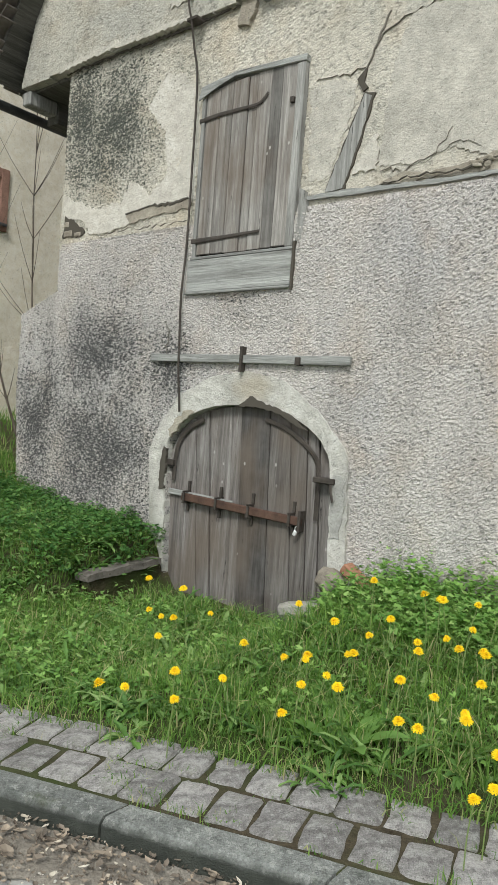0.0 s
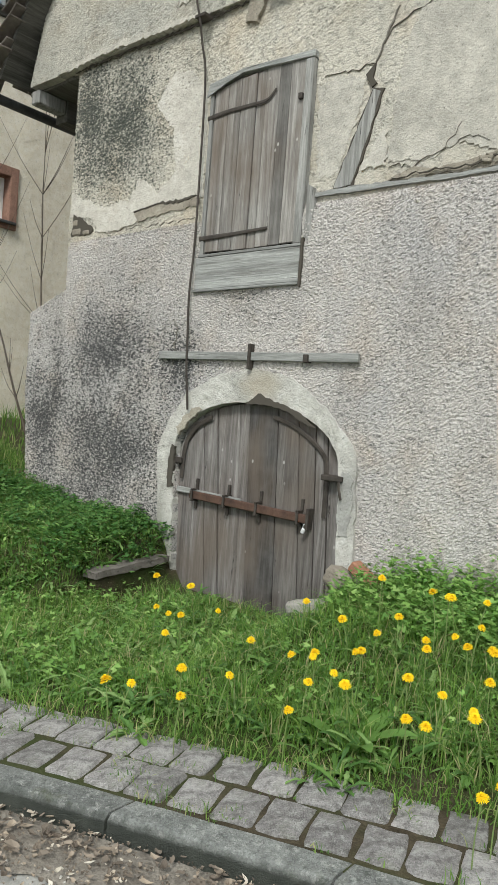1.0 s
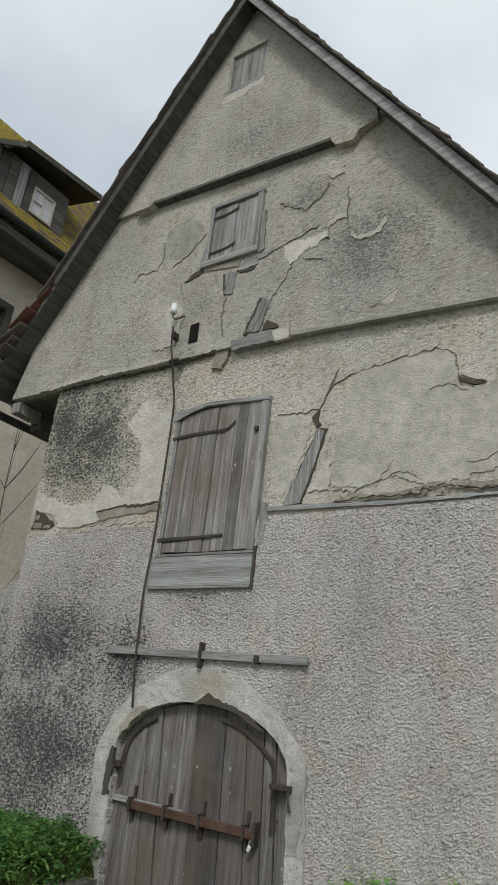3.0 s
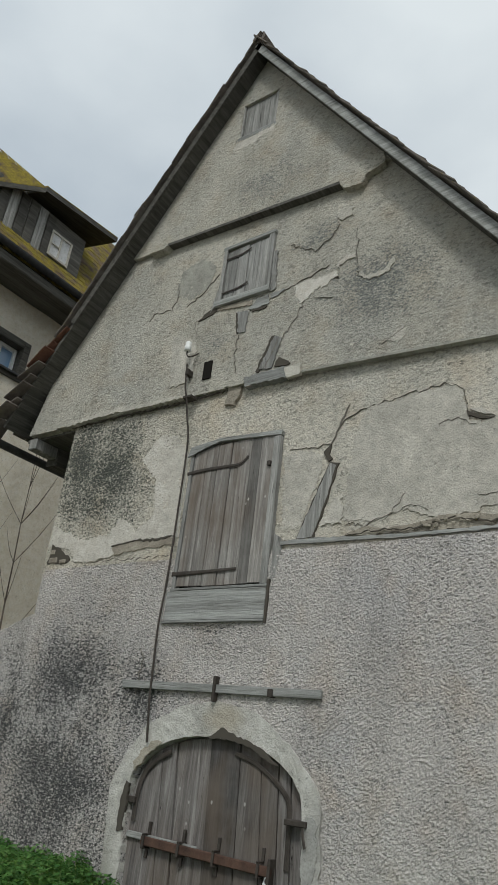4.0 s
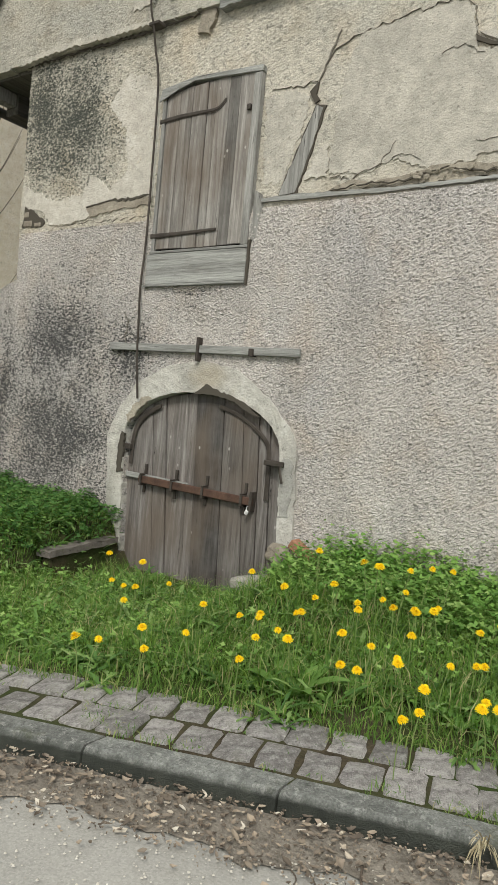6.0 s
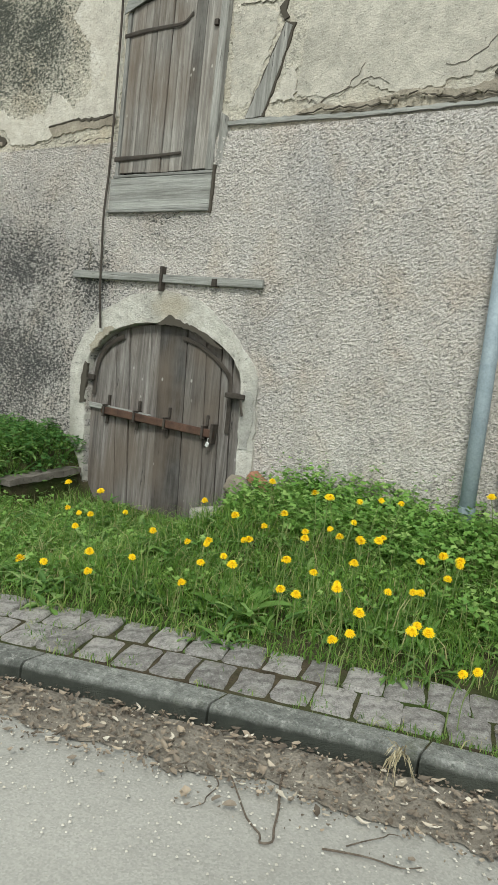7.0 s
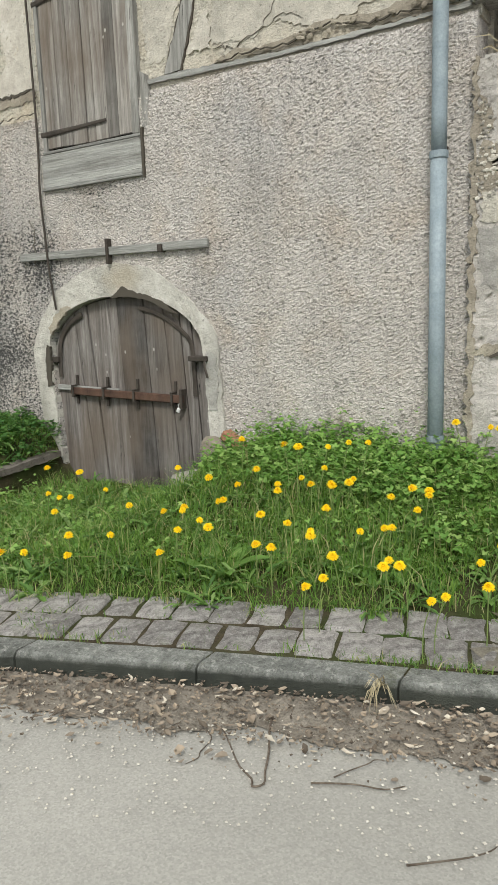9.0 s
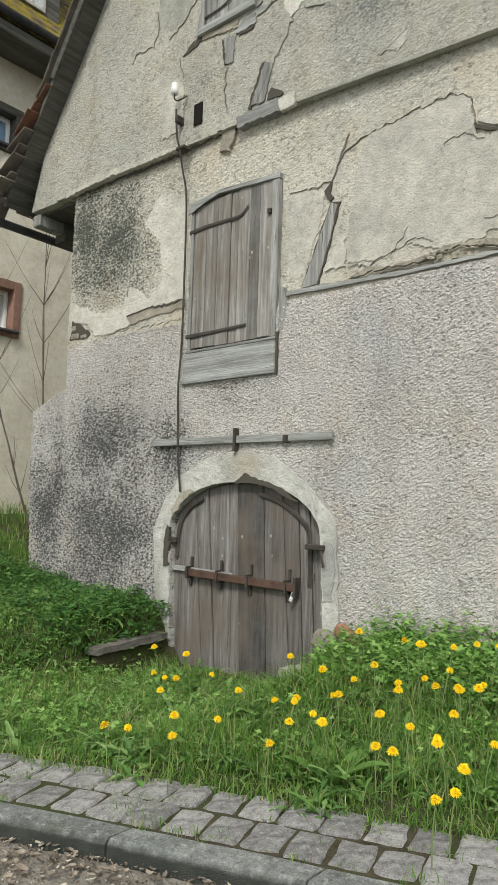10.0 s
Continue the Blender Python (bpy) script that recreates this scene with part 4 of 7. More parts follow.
part("cover_board", slab([(0.335, 4.14), (0.36, 4.235), (0.74, 4.258), (0.55, 4.215)], -0.022, -0.013, 0.0), M_GREYX, shutter)
part("frame_foot", boxed(0.36, 1.43, -0.016, 0.06, 2.805, 2.828, 0.004), M_GREYX, shutter)
part("strap_hinge", tube(smooth_line([(0.35, 0.0, 3.97), (0.55, 0.0, 3.985), (0.8, 0.0, 3.985), (0.98, 0.0, 3.99), (1.07, 0.0, 4.06)]), 0.024, 6, 0.35, [0.022 - 0.012 * k / 24 for k in range(25)]), M_IRON, shutter)
part("strap_hinge", tube([(0.35, 0.0, 2.965), (0.45, 0.0, 2.965), (0.75, 0.0, 2.97), (1.08, 0.0, 2.98)], 0.022, 6, 0.35, [0.024, 0.022, 0.016, 0.012]), M_IRON, shutter)
part("catch", boxed(1.30, 1.335, -0.018, 0.01, 3.92, 3.965, 0.003), M_IRON, shutter)
sill = part("sill", boxed(0.342, 1.43, -0.02, 0.03, 2.535, 2.80, 0.004), M_GREYX, house, "wide silvery board under the shutter")
part("drip_strip", boxed(0.335, 1.432, -0.034, 0.03, 2.512, 2.532, 0.004), M_GREYX, sill)
part("post_stub", slab(ragged([(1.445, 2.86), (1.50, 2.88), (1.52, 3.1), (1.50, 3.24), (1.448, 3.26)], 0.006, 0.05, 4), -0.004, 0.08), M_GREYZ, house, "rotten grey post end beside the shutter")
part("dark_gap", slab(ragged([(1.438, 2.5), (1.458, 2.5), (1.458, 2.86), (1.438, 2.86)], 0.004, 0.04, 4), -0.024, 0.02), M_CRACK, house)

# ---------- gable shutters ----------


def small_shutter(x0, x1, z0, z1, hinges):
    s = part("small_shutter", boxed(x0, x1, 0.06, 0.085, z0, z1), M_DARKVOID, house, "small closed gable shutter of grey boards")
    n = 4
    w = (x1 - x0 - 0.1) / n
    r = random.Random(int(z0 * 10))
    for i in range(n):
        a = x0 + 0.05 + w * i
        y0 = -0.03 + r.uniform(-0.004, 0.004)
        part("board", slab([(a + 0.002, z0 + 0.05), (a + w - 0.003, z0 + 0.05), (a + w - 0.003, z1 - 0.04 - r.uniform(0, 0.01)), (a + 0.002, z1 - 0.04 - r.uniform(0, 0.03))], y0, y0 + 0.025, 0.003), M_GREYZ, s)
    for a, b in ((x0, x0 + 0.045), (x1 - 0.07, x1)):
        part("frame_upright", boxed(a, b, -0.055, 0.03, z0 + 0.04, z1 - 0.03, 0.004), M_GREYZ, s)
    part("frame_head", boxed(x0 - 0.01, x1 + 0.01, -0.06, 0.03, z1 - 0.035, z1 + 0.01, 0.004), M_GREYX, s)
    part("sill_board", boxed(x0 - 0.03, x1 + 0.01, -0.07, 0.03, z0 - 0.03, z0 + 0.045, 0.005), M_GREYX, s)
    if hinges:
        for z in (z1 - 0.17, z0 + 0.14):
            part("strap_hinge", tube(smooth_line([(x0 + 0.02, -0.045, z), (x0 + 0.25, -0.045, z + 0.01), (x0 + 0.38, -0.045, z + 0.05)]), 0.013, 6, 0.4), M_IRON, s)
    return s


small_shutter(0.43, 1.11, 5.93, 6.70, True)
small_shutter(0.37, 0.95, 8.38, 9.02, False)
FY, UY, GY = -0.028, 0.034, -0.031
for i, (outline, lift, m, name) in enumerate([
    ([(0.18, 5.80), (0.28, 5.88), (0.42, 5.92), (0.44, 5.87), (0.36, 5.835), (0.24, 5.80)], 0.005, M_CRACK, "dark_gap"),
    ([(0.34, 5.86), (0.41, 5.95), (0.425, 6.22), (0.395, 6.12)], 0.008, M_GREYZ, "rotten_stub"),
    ([(0.44, 5.86), (0.90, 5.80), (0.90, 5.86), (0.44, 5.90)], 0.006, M_RUBBLE, "broken_plaster"),
    ([(0.72, 5.76), (0.87, 5.73), (0.86, 5.47), (0.76, 5.49)], 0.006, M_GREYZ, "exposed_post"),
    ([(0.70, 5.76), (0.73, 5.75), (0.765, 5.48), (0.745, 5.49)], 0.007, M_CRACK, "dark_gap"),
    ([(0.87, 5.75), (0.96, 5.84), (1.11, 5.86), (1.12, 5.74), (0.91, 5.73)], 0.010, M_GREYX, "broken_board"),
    ([(0.88, 5.735), (1.10, 5.725), (1.08, 5.70), (0.95, 5.705)], 0.006, M_CRACK, "dark_gap"),
    ([(1.115, 6.41), (1.16, 6.41), (1.185, 5.90), (1.125, 5.88)], 0.012, M_GREYZ, "rotten_stub"),
    ([(1.13, 5.85), (1.30, 5.87), (1.28, 5.83), (1.15, 5.80)], 0.008, M_GREYX, "broken_board"),
    ([(1.205, 5.32), (1.245, 5.33), (1.09, 4.94), (1.055, 4.95)], 0.006, M_CRACK, "dark_gap"),
    ([(1.24, 5.31), (1.34, 5.275), (1.24, 4.94), (1.09, 4.96)], 0.009, M_GREYZ, "exposed_brace"),
    ([(1.275, 4.95), (1.315, 5.05), (1.46, 4.955), (1.42, 4.93)], 0.006, M_CRACK, "dark_gap"),
    ([(0.93, 4.91), (1.40, 4.92), (1.42, 4.80), (0.945, 4.805)], 0.012, M_GREYX, "exposed_beam"),
    ([(1.40, 4.91), (1.58, 4.92), (1.585, 4.80), (1.43, 4.79)], 0.010, M_PATCH, "plaster_patch"),
]):
    part(name, slab(ragged(outline, 0.009, 0.025, 200 + i), GY - lift, 0.05 if name == "exposed_beam" else 0), m, house, "bared weathered timber" if name.startswith("exposed") else "")
part("crack", ribbon([(1.30, 5.28), (1.23, 5.10), (1.15, 4.96)], 0.02, GY - 0.012, 3, 0.01, 0.003), M_FISSURE, house)

# plaster patches: outline, depth of the face, material
PATCHES = [
    ([(1.417, 5.86), (1.54, 5.885), (1.72, 5.87), (1.90, 5.89), (1.93, 5.80), (1.835, 5.80), (1.795, 5.735), (1.70, 5.76), (1.59, 5.67), (1.52, 5.615), (1.45, 5.72)], GY, M_PALE),
    ([(1.88, 5.95), (1.98, 6.03), (2.08, 6.04), (2.11, 5.98), (2.01, 5.975), (1.91, 5.92)], GY, M_PALE),
    ([(2.11, 5.83), (2.23, 5.72), (2.40, 5.725), (2.48, 5.825), (2.50, 5.78), (2.46, 5.70), (2.35, 5.65), (2.18, 5.70)], GY, M_PATCH),
    ([(-0.16, 5.70), (0.10, 5.60), (0.21, 5.50), (0.21, 5.2), (0.18, 5.03), (0.0, 5.03), (-0.08, 5.03)], GY, M_PATCH),
    ([(2.44, 4.93), (2.62, 5.06), (2.63, 4.94), (2.55, 4.885)], GY, M_PATCH),
    ([(2.05, 5.01), (2.14, 5.01), (2.13, 4.96)], GY, M_PALE),
    ([(1.85, 6.62), (2.02, 6.66), (2.04, 6.54), (1.90, 6.52)], GY, M_PATCH),
    ([(-0.2, 6.62), (0.10, 6.70), (0.32, 6.52), (0.26, 6.25), (0.05, 6.15), (-0.25, 6.3)], GY + 0.006, M_GPATCH),
    ([(0.36, 8.33), (0.95, 8.36), (0.90, 8.26), (0.80, 8.29), (0.55, 8.20), (0.30, 8.24)], GY - 0.042, M_PALE),
    ([(2.26, 4.34), (2.58, 4.36), (2.98, 4.40), (3.10, 4.32), (3.12, 4.13), (3.16, 4.02), (3.36, 4.02), (3.6, 3.9), (3.55, 3.38), (3.17, 3.30), (2.89, 3.27), (2.60, 3.38), (2.41, 3.29), (2.10, 3.34), (2.09, 3.42), (2.12, 3.80), (2.16, 4.05)], UY, M_PATCH),
    ([(1.45, 4.0), (1.62, 4.03), (1.85, 3.96), (1.84, 3.78), (1.68, 3.32), (1.50, 3.30)], UY + 0.004, M_PATCH),
    ([(1.88, 3.30), (1.97, 3.50), (2.06, 3.55), (2.08, 3.32)], UY - 0.006, M_PALE),
    ([(-1.55, 3.63), (-1.35, 3.55), (-1.15, 3.46), (-0.95, 3.41), (-0.80, 3.44), (-0.64, 3.44), (-0.54, 3.60), (-0.38, 3.56), (-0.28, 3.44), (-0.05, 3.60), (0.30, 3.64), (0.32, 3.34), (-0.30, 3.35), (-0.60, 3.20), (-0.98, 3.17), (-1.10, 3.20), (-1.2, 3.34), (-1.55, 3.38)], UY, M_PALE),
    ([(-0.05, 3.6), (-0.12, 4.0), (-0.35, 4.25), (-0.15, 4.5), (0.1, 4.45), (0.3, 4.2), (0.3, 3.62)], UY + 0.006, M_PALE),
]
for i, (outline, y, m) in enumerate(PATCHES):
    part("plaster_patch", slab(ragged(outline, 0.017, 0.022, 40 + i), y, y + 0.05, 0.0), m, house)
CRACKS = [
    ([(1.12, 5.80), (1.42, 5.88), (1.60, 5.92), (1.80, 5.99)], 0.03, GY),
    ([(1.34, 5.275), (1.46, 5.46), (1.56, 5.65)], 0.018, GY), ([(1.32, 6.42), (1.63, 6.23), (1.82, 6.35), (1.885, 6.48)], 0.018, GY),
    ([(-0.03, 6.07), (0.15, 6.16), (0.38, 6.38)], 0.022, GY), ([(-0.6, 6.03), (-0.53, 6.12), (-0.27, 6.09), (-0.19, 6.27), (-0.25, 6.48)], 0.02, GY),
    ([(2.40, 4.90), (2.52, 4.95), (2.62, 5.05)], 0.02, GY), ([(0.12, 5.81), (0.20, 5.60)], 0.02, GY), ([(1.65, 5.66), (1.87, 5.58)], 0.016, GY),
    ([(2.10, 6.34), (2.115, 6.04), (2.12, 5.85)], 0.02, GY), ([(0.78, 5.46), (0.76, 5.2), (0.8, 5.0)], 0.012, GY),
    ([(2.20, 4.33), (2.58, 4.38), (2.98, 4.42), (3.1, 4.33), (3.14, 4.13)], 0.016, UY), ([(1.5, 4.06), (1.75, 4.04), (1.92, 4.05)], 0.014, UY),
    ([(2.62, 3.50), (2.51, 3.34), (2.31, 3.27), (2.1, 3.3)], 0.014, UY - 0.004), ([(2.6, 3.38), (2.75, 3.40), (2.82, 3.34)], 0.012, UY - 0.004), ([(2.9, 4.05), (3.05, 4.08), (3.2, 4.0)], 0.012, UY - 0.004),
    ([(3.2, 3.42), (3.4, 3.45), (3.55, 3.6)], 0.012, UY - 0.004), ([(-0.75, 3.14), (-0.5, 3.16), (-0.3, 3.14), (0.3, 3.15)], 0.02, UY - 0.06),
    ([(0.15, 1.9), (0.17, 2.2), (0.13, 2.3)], 0.014, FY + 0.01), ([(3.86, 3.1), (3.9, 3.11)], 0.02, FY),
    ([(0.56, 2.50), (0.9, 2.49), (1.3, 2.51)], 0.03, -0.03),
]
for i, (line, w, y) in enumerate(CRACKS):
    part("crack", ribbon(line, w * (0.26 if y == GY else 0.2), y - 0.003, i, 0.012, 0.018), M_FISSURE, house)
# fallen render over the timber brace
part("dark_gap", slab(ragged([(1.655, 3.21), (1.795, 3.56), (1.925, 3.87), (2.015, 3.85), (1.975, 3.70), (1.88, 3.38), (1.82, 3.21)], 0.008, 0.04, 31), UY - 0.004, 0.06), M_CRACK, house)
part("brace_timber", slab(ragged([(1.66, 3.21), (1.79, 3.52), (1.93, 3.86), (1.99, 3.83), (1.94, 3.62), (1.86, 3.36), (1.80, 3.21)], 0.006, 0.045, 3), UY - 0.008, 0.06), M_GREYZ, house, "slanting grey timber brace in the wall")
part("dark_gap", slab(ragged([(1.86, 3.98), (1.93, 4.04), (1.925, 3.95), (1.95, 3.90), (1.91, 3.885)], 0.006, 0.04, 5), UY - 0.006, 0.06), M_CRACK, house)
part("crack", ribbon([(1.93, 4.05), (1.99, 4.16), (2.04, 4.30), (2.09, 4.40)], 0.018, UY - 0.005, 6), M_FISSURE, house)
part("crack", ribbon([(1.99, 4.16), (2.05, 4.25), (2.2, 4.33)], 0.008, UY - 0.005, 66), M_FISSURE, house)
part("dark_gap", slab(ragged([(3.13, 4.13), (3.25, 4.06), (3.34, 4.03), (3.25, 4.03), (3.14, 4.09)], 0.006, 0.03, 7), UY - 0.009, 0.06), M_CRACK, house)
part("broken_plaster", slab(ragged([(3.15, 4.14), (3.24, 4.14), (3.35, 4.05), (3.24, 4.08)], 0.006, 0.03, 7), UY - 0.012, 0.06), M_PALE, house)
# sill beam and broken ledge
part("sill_beam", slab(ragged([(1.46, 3.195), (1.9, 3.195), (2.6, 3.165), (3.3, 3.165), (3.93, 3.175), (3.93, 3.15), (3.2, 3.14), (2.5, 3.14), (1.5, 3.165)], 0.006, 0.04, 12), 0.012, 0.08), M_GREYX, house, "weathered sill beam on the ledge")


def rubble(x0, x1, z0, z1, y, n, seed, size):
    r = random.Random(seed)
    for i in range(n):
        bm = bmesh.new()
        bmesh.ops.create_icosphere(bm, subdivisions=1, radius=1)
        s = size * r.uniform(0.5, 1.2)
        c = Vector((r.uniform(x0, x1), y, r.uniform(z0, z1)))
        rot = Euler([r.uniform(0, 6) for _ in range(3)]).to_matrix()
        for v in bm.verts:
            p = rot @ Vector((v.co.x * s * 1.5, v.co.y * s * 0.7, v.co.z * s)) * r.uniform(0.85, 1.15)
            v.co = c + Vector((p.x * 1.2, p.y * 0.6, p.z * 0.75))
        part("rubble_stone", bm, M_RUBBLE, house)


part("broken_ledge", slab(ragged([(2.1, 3.19), (2.3, 3.27), (2.45, 3.22), (2.7, 3.23), (2.9, 3.28), (3.12, 3.28), (3.37, 3.25), (3.6, 3.31), (3.95, 3.27), (3.95, 3.17), (2.7, 3.175)], 0.012, 0.04, 13), UY - 0.012, 0.06), M_RUBBLE, house, "brown rubble where plaster broke off")
rubble(2.7, 3.9, 3.20, 3.25, 0.0, 22, 3, 0.022)
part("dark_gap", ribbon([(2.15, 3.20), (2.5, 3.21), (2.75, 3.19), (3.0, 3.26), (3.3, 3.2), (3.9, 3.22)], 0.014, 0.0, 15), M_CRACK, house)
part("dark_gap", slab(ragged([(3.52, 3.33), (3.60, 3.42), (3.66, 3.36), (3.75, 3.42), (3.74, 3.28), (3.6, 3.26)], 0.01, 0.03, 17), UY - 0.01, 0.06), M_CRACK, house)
part("broken_plaster", slab(ragged([(3.55, 3.27), (3.58, 3.38), (3.64, 3.30), (3.70, 3.38), (3.71, 3.26)], 0.006, 0.03, 18), UY - 0.014, 0.06), M_PALE, house)
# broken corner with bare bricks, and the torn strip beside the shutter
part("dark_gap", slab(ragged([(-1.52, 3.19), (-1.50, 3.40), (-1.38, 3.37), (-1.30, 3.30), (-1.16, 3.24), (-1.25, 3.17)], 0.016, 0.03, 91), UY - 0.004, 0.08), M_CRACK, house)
for x0, x1, z0, z1 in ((-1.50, -1.36, 3.19, 3.26), (-1.50, -1.42, 3.285, 3.35), (-1.33, -1.22, 3.18, 3.23)):
    part("brick", boxed(x0, x1, 0.022, 0.12, z0, z1, 0.012), M_RUBBLE, house)
part("broken_plaster", slab(ragged([(-0.56, 3.30), (-0.32, 3.345), (0.0, 3.335), (0.27, 3.345), (0.28, 3.27), (-0.22, 3.25), (-0.50, 3.225)], 0.014, 0.025, 92), UY - 0.006, 0.06), M_RUBBLE, house, "bare rubble where plaster fell")
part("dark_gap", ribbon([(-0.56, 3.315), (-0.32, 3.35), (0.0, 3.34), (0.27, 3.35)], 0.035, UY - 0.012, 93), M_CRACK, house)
# storey lips: a thin drip edge under the gable
part("drip_edge", slab(ragged([(-1.6, 4.90), (-0.9, 4.93), (-0.3, 4.90), (0.2, 4.88), (0.2, 4.85), (-0.4, 4.855), (-1.0, 4.87), (-1.6, 4.845)], 0.014, 0.03, 3), -0.048, 0.02), M_PATCH, house)
# dark ribbon for the shadow line along the storey joint
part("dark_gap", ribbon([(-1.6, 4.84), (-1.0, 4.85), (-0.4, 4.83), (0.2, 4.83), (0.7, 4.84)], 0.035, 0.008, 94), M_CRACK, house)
part("drip_edge", slab(ragged([(1.60, 4.83), (3.95, 4.705), (3.95, 4.685), (1.60, 4.81)], 0.002, 0.1, 4), -0.04, 0.02), M_GPATCH, house)
# lip of the gable step, with its shadow put into the dark colour
part("purlin_board", slab(ragged([(-0.66, 7.085), (1.90, 6.965), (1.90, 6.93), (-0.66, 7.05)], 0.003, 0.1, 5), -0.112, 0.0), M_DARKW, house)
part("beam_end", slab(ragged([(-0.72, 7.10), (-0.48, 7.10), (-0.44, 7.04), (-0.50, 7.0), (-0.72, 7.01)], 0.008, 0.03, 6), -0.13, 0.0), M_GABLE, house)
part("plaster_corner", slab(ragged([(1.88, 6.97), (1.96, 6.86), (2.15, 6.83), (2.19, 6.93), (2.40, 7.0), (2.38, 7.16), (1.9, 7.10)], 0.008, 0.03, 7), -0.10, 0.0), M_GABLE, house, "torn plaster corner at the gable")
part("plaster_patch", slab(ragged([(0.74, 4.95), (0.86, 4.94), (0.87, 4.79), (0.81, 4.66), (0.69, 4.67), (0.70, 4.80)], 0.014, 0.03, 21), UY - 0.03, 0.04), M_RUBBLE, house)
# vent, insulator, cable
# the vent's dark inside is a near-black box on the gable face
part("vent_hole", boxed(0.37, 0.475, -0.036, 0.0, 5.02, 5.23), M_DARKVOID, house, "small dark vent in the gable")
lamp = part("insulator", tube([(0.19, -0.13, 5.36), (0.19, -0.13, 5.365), (0.19, -0.13, 5.43), (0.19, -0.13, 5.435), (0.19, -0.13, 5.465), (0.19, -0.13, 5.48)], 0.04, 12, 1, [0.026, 0.038, 0.036, 0.028, 0.034, 0.016]), M_WHITE, house, "white porcelain cable insulator", True)
part("bracket", tube(smooth_line([(0.19, -0.13, 5.36), (0.19, -0.13, 5.32), (0.22, -0.12, 5.29), (0.255, -0.08, 5.32), (0.255, -0.03, 5.37)]), 0.008, 6), M_IRON, lamp)
cable = smooth_line([(0.19, -0.10, 5.22), (0.215, -0.10, 4.95), (0.25, -0.09, 4.80), (0.255, -0.04, 4.6), (0.30, -0.02, 4.3), (0.315, -0.02, 3.5), (0.325, -0.03, 2.9), (0.325, -0.05, 2.5), (0.345, -0.05, 2.1), (0.37, -0.065, 1.9), (0.41, -0.055, 1.52)])
part("cable_conduit", tube(cable, 0.0095, 8), M_IRON, house, "rusty conduit down the facade")
part("conduit_clamp", boxed(0.185, 0.225, -0.112, -0.02, 5.08, 5.16, 0.008), M_IRON, house)
part("conduit_clamp", boxed(0.2, 0.32, -0.1, 0.0, 4.8, 4.83, 0.005), M_IRON, house)
# corner post by the downpipe
part("corner_post", boxed(3.93, 4.10, -0.02, 0.2, 3.16, 4.9, 0.01), M_GREYZ, house, "grey timber corner post")
part("corner_board", boxed(3.80, 3.925, 0.0, 0.1, 3.5, 3.56, 0.006), M_GREYX, house)
part("corner_board", boxed(3.80, 3.9, 0.004, 0.1, 3.19, 3.49, 0.006), M_GREYZ, house)

# ---------- downpipe ----------
pipe = thing("downpipe", (3.83, -0.12, 0.4), "blue-grey zinc downpipe on the house corner", "downpipe")
part("pipe", tube([(3.79, -0.12, 0.2), (3.79, -0.12, 2.35)], 0.05, 14), M_ZINC, pipe, smooth=True)
part("pipe", tube(smooth_line([(3.79, -0.12, 2.35), (3.79, -0.12, 3.7), (3.79, -0.12, 3.9), (3.86, -0.1, 4.1), (4.0, 0.0, 4.35), (4.05, 0.05, 4.7)], 5), 0.046, 14), M_ZINC, pipe, smooth=True)
for z in (2.33, 3.74, 0.62):
    part("collar", tube([(3.79, -0.12, z - 0.02), (3.79, -0.12, z + 0.02)], 0.056, 14), M_ZINC, pipe)
part("bracket", boxed(3.77, 3.81, -0.07, 0.01, 2.36, 2.39), M_IRON, pipe)
part("cover_strip", slab(ragged([(3.955, 0.3), (3.99, 0.3), (4.0, 2.0), (3.99, 2.86), (3.965, 2.86), (3.965, 1.5)], 0.02, 0.03, 3), -0.06, -0.0), M_RUBBLE, house, "crumbled joint between house and wall")

# ---------- pieces on the retaining wall ----------
for i, (outline, m) in enumerate([
    ([(4.06, 1.90), (4.22, 1.90), (4.38, 1.84), (4.36, 1.66), (4.22, 1.53), (4.09, 1.56)], M_CPATCH),
    ([(5.08, 2.43), (5.25, 2.47), (5.5, 2.44), (5.52, 2.30), (5.3, 2.2), (5.1, 2.27)], M_CPATCH),
    ([(5.28, 2.05), (5.46, 2.05), (5.47, 1.85), (5.36, 1.78), (5.28, 1.86)], M_CPATCH),
    ([(4.62, 1.2), (4.95, 1.22), (4.97, 0.95), (4.63, 0.9)], M_CPATCH),
    ([(4.08, 2.1), (4.4, 2.06), (4.42, 1.95), (4.08, 1.93)], M_PATCH),
]):
    part("cement_patch", slab(ragged([(u - 0.05, w) for u, w in outline], 0.016, 0.02, 70 + i), -0.0585, -0.02), m, retaining)
rr = random.Random(31)


def spall(cx, cz, w, h, n):
    """A line of broken-out concrete with exposed stones."""
    part("spalled_gap", slab(ragged([(cx - w, cz), (cx - w * 0.5, cz + h), (cx + w * 0.4, cz + h * 0.8), (cx + w, cz + 0.01), (cx + w * 0.5, cz - h * 0.6), (cx - w * 0.4, cz - h * 0.7)], 0.02, 0.018, int(cx * 100)), -0.0575, -0.02), M_RUBBLE, retaining)
    for _ in range(n):
        bm = bmesh.new()
        bmesh.ops.create_icosphere(bm, subdivisions=1, radius=1)
        s = rr.uniform(0.005, 0.013)
        c = Vector((cx + rr.uniform(-w, w) * 0.85, -0.059, cz + rr.uniform(-h, h) * 0.75))
        for v in bm.verts:
            v.co = c + Vector((v.co.x * s * 1.3, v.co.y * s * 0.7, v.co.z * s)) * rr.uniform(0.8, 1.2)
        part("stone", bm, M_PALE if rr.random() < 0.6 else M_STONE, retaining)


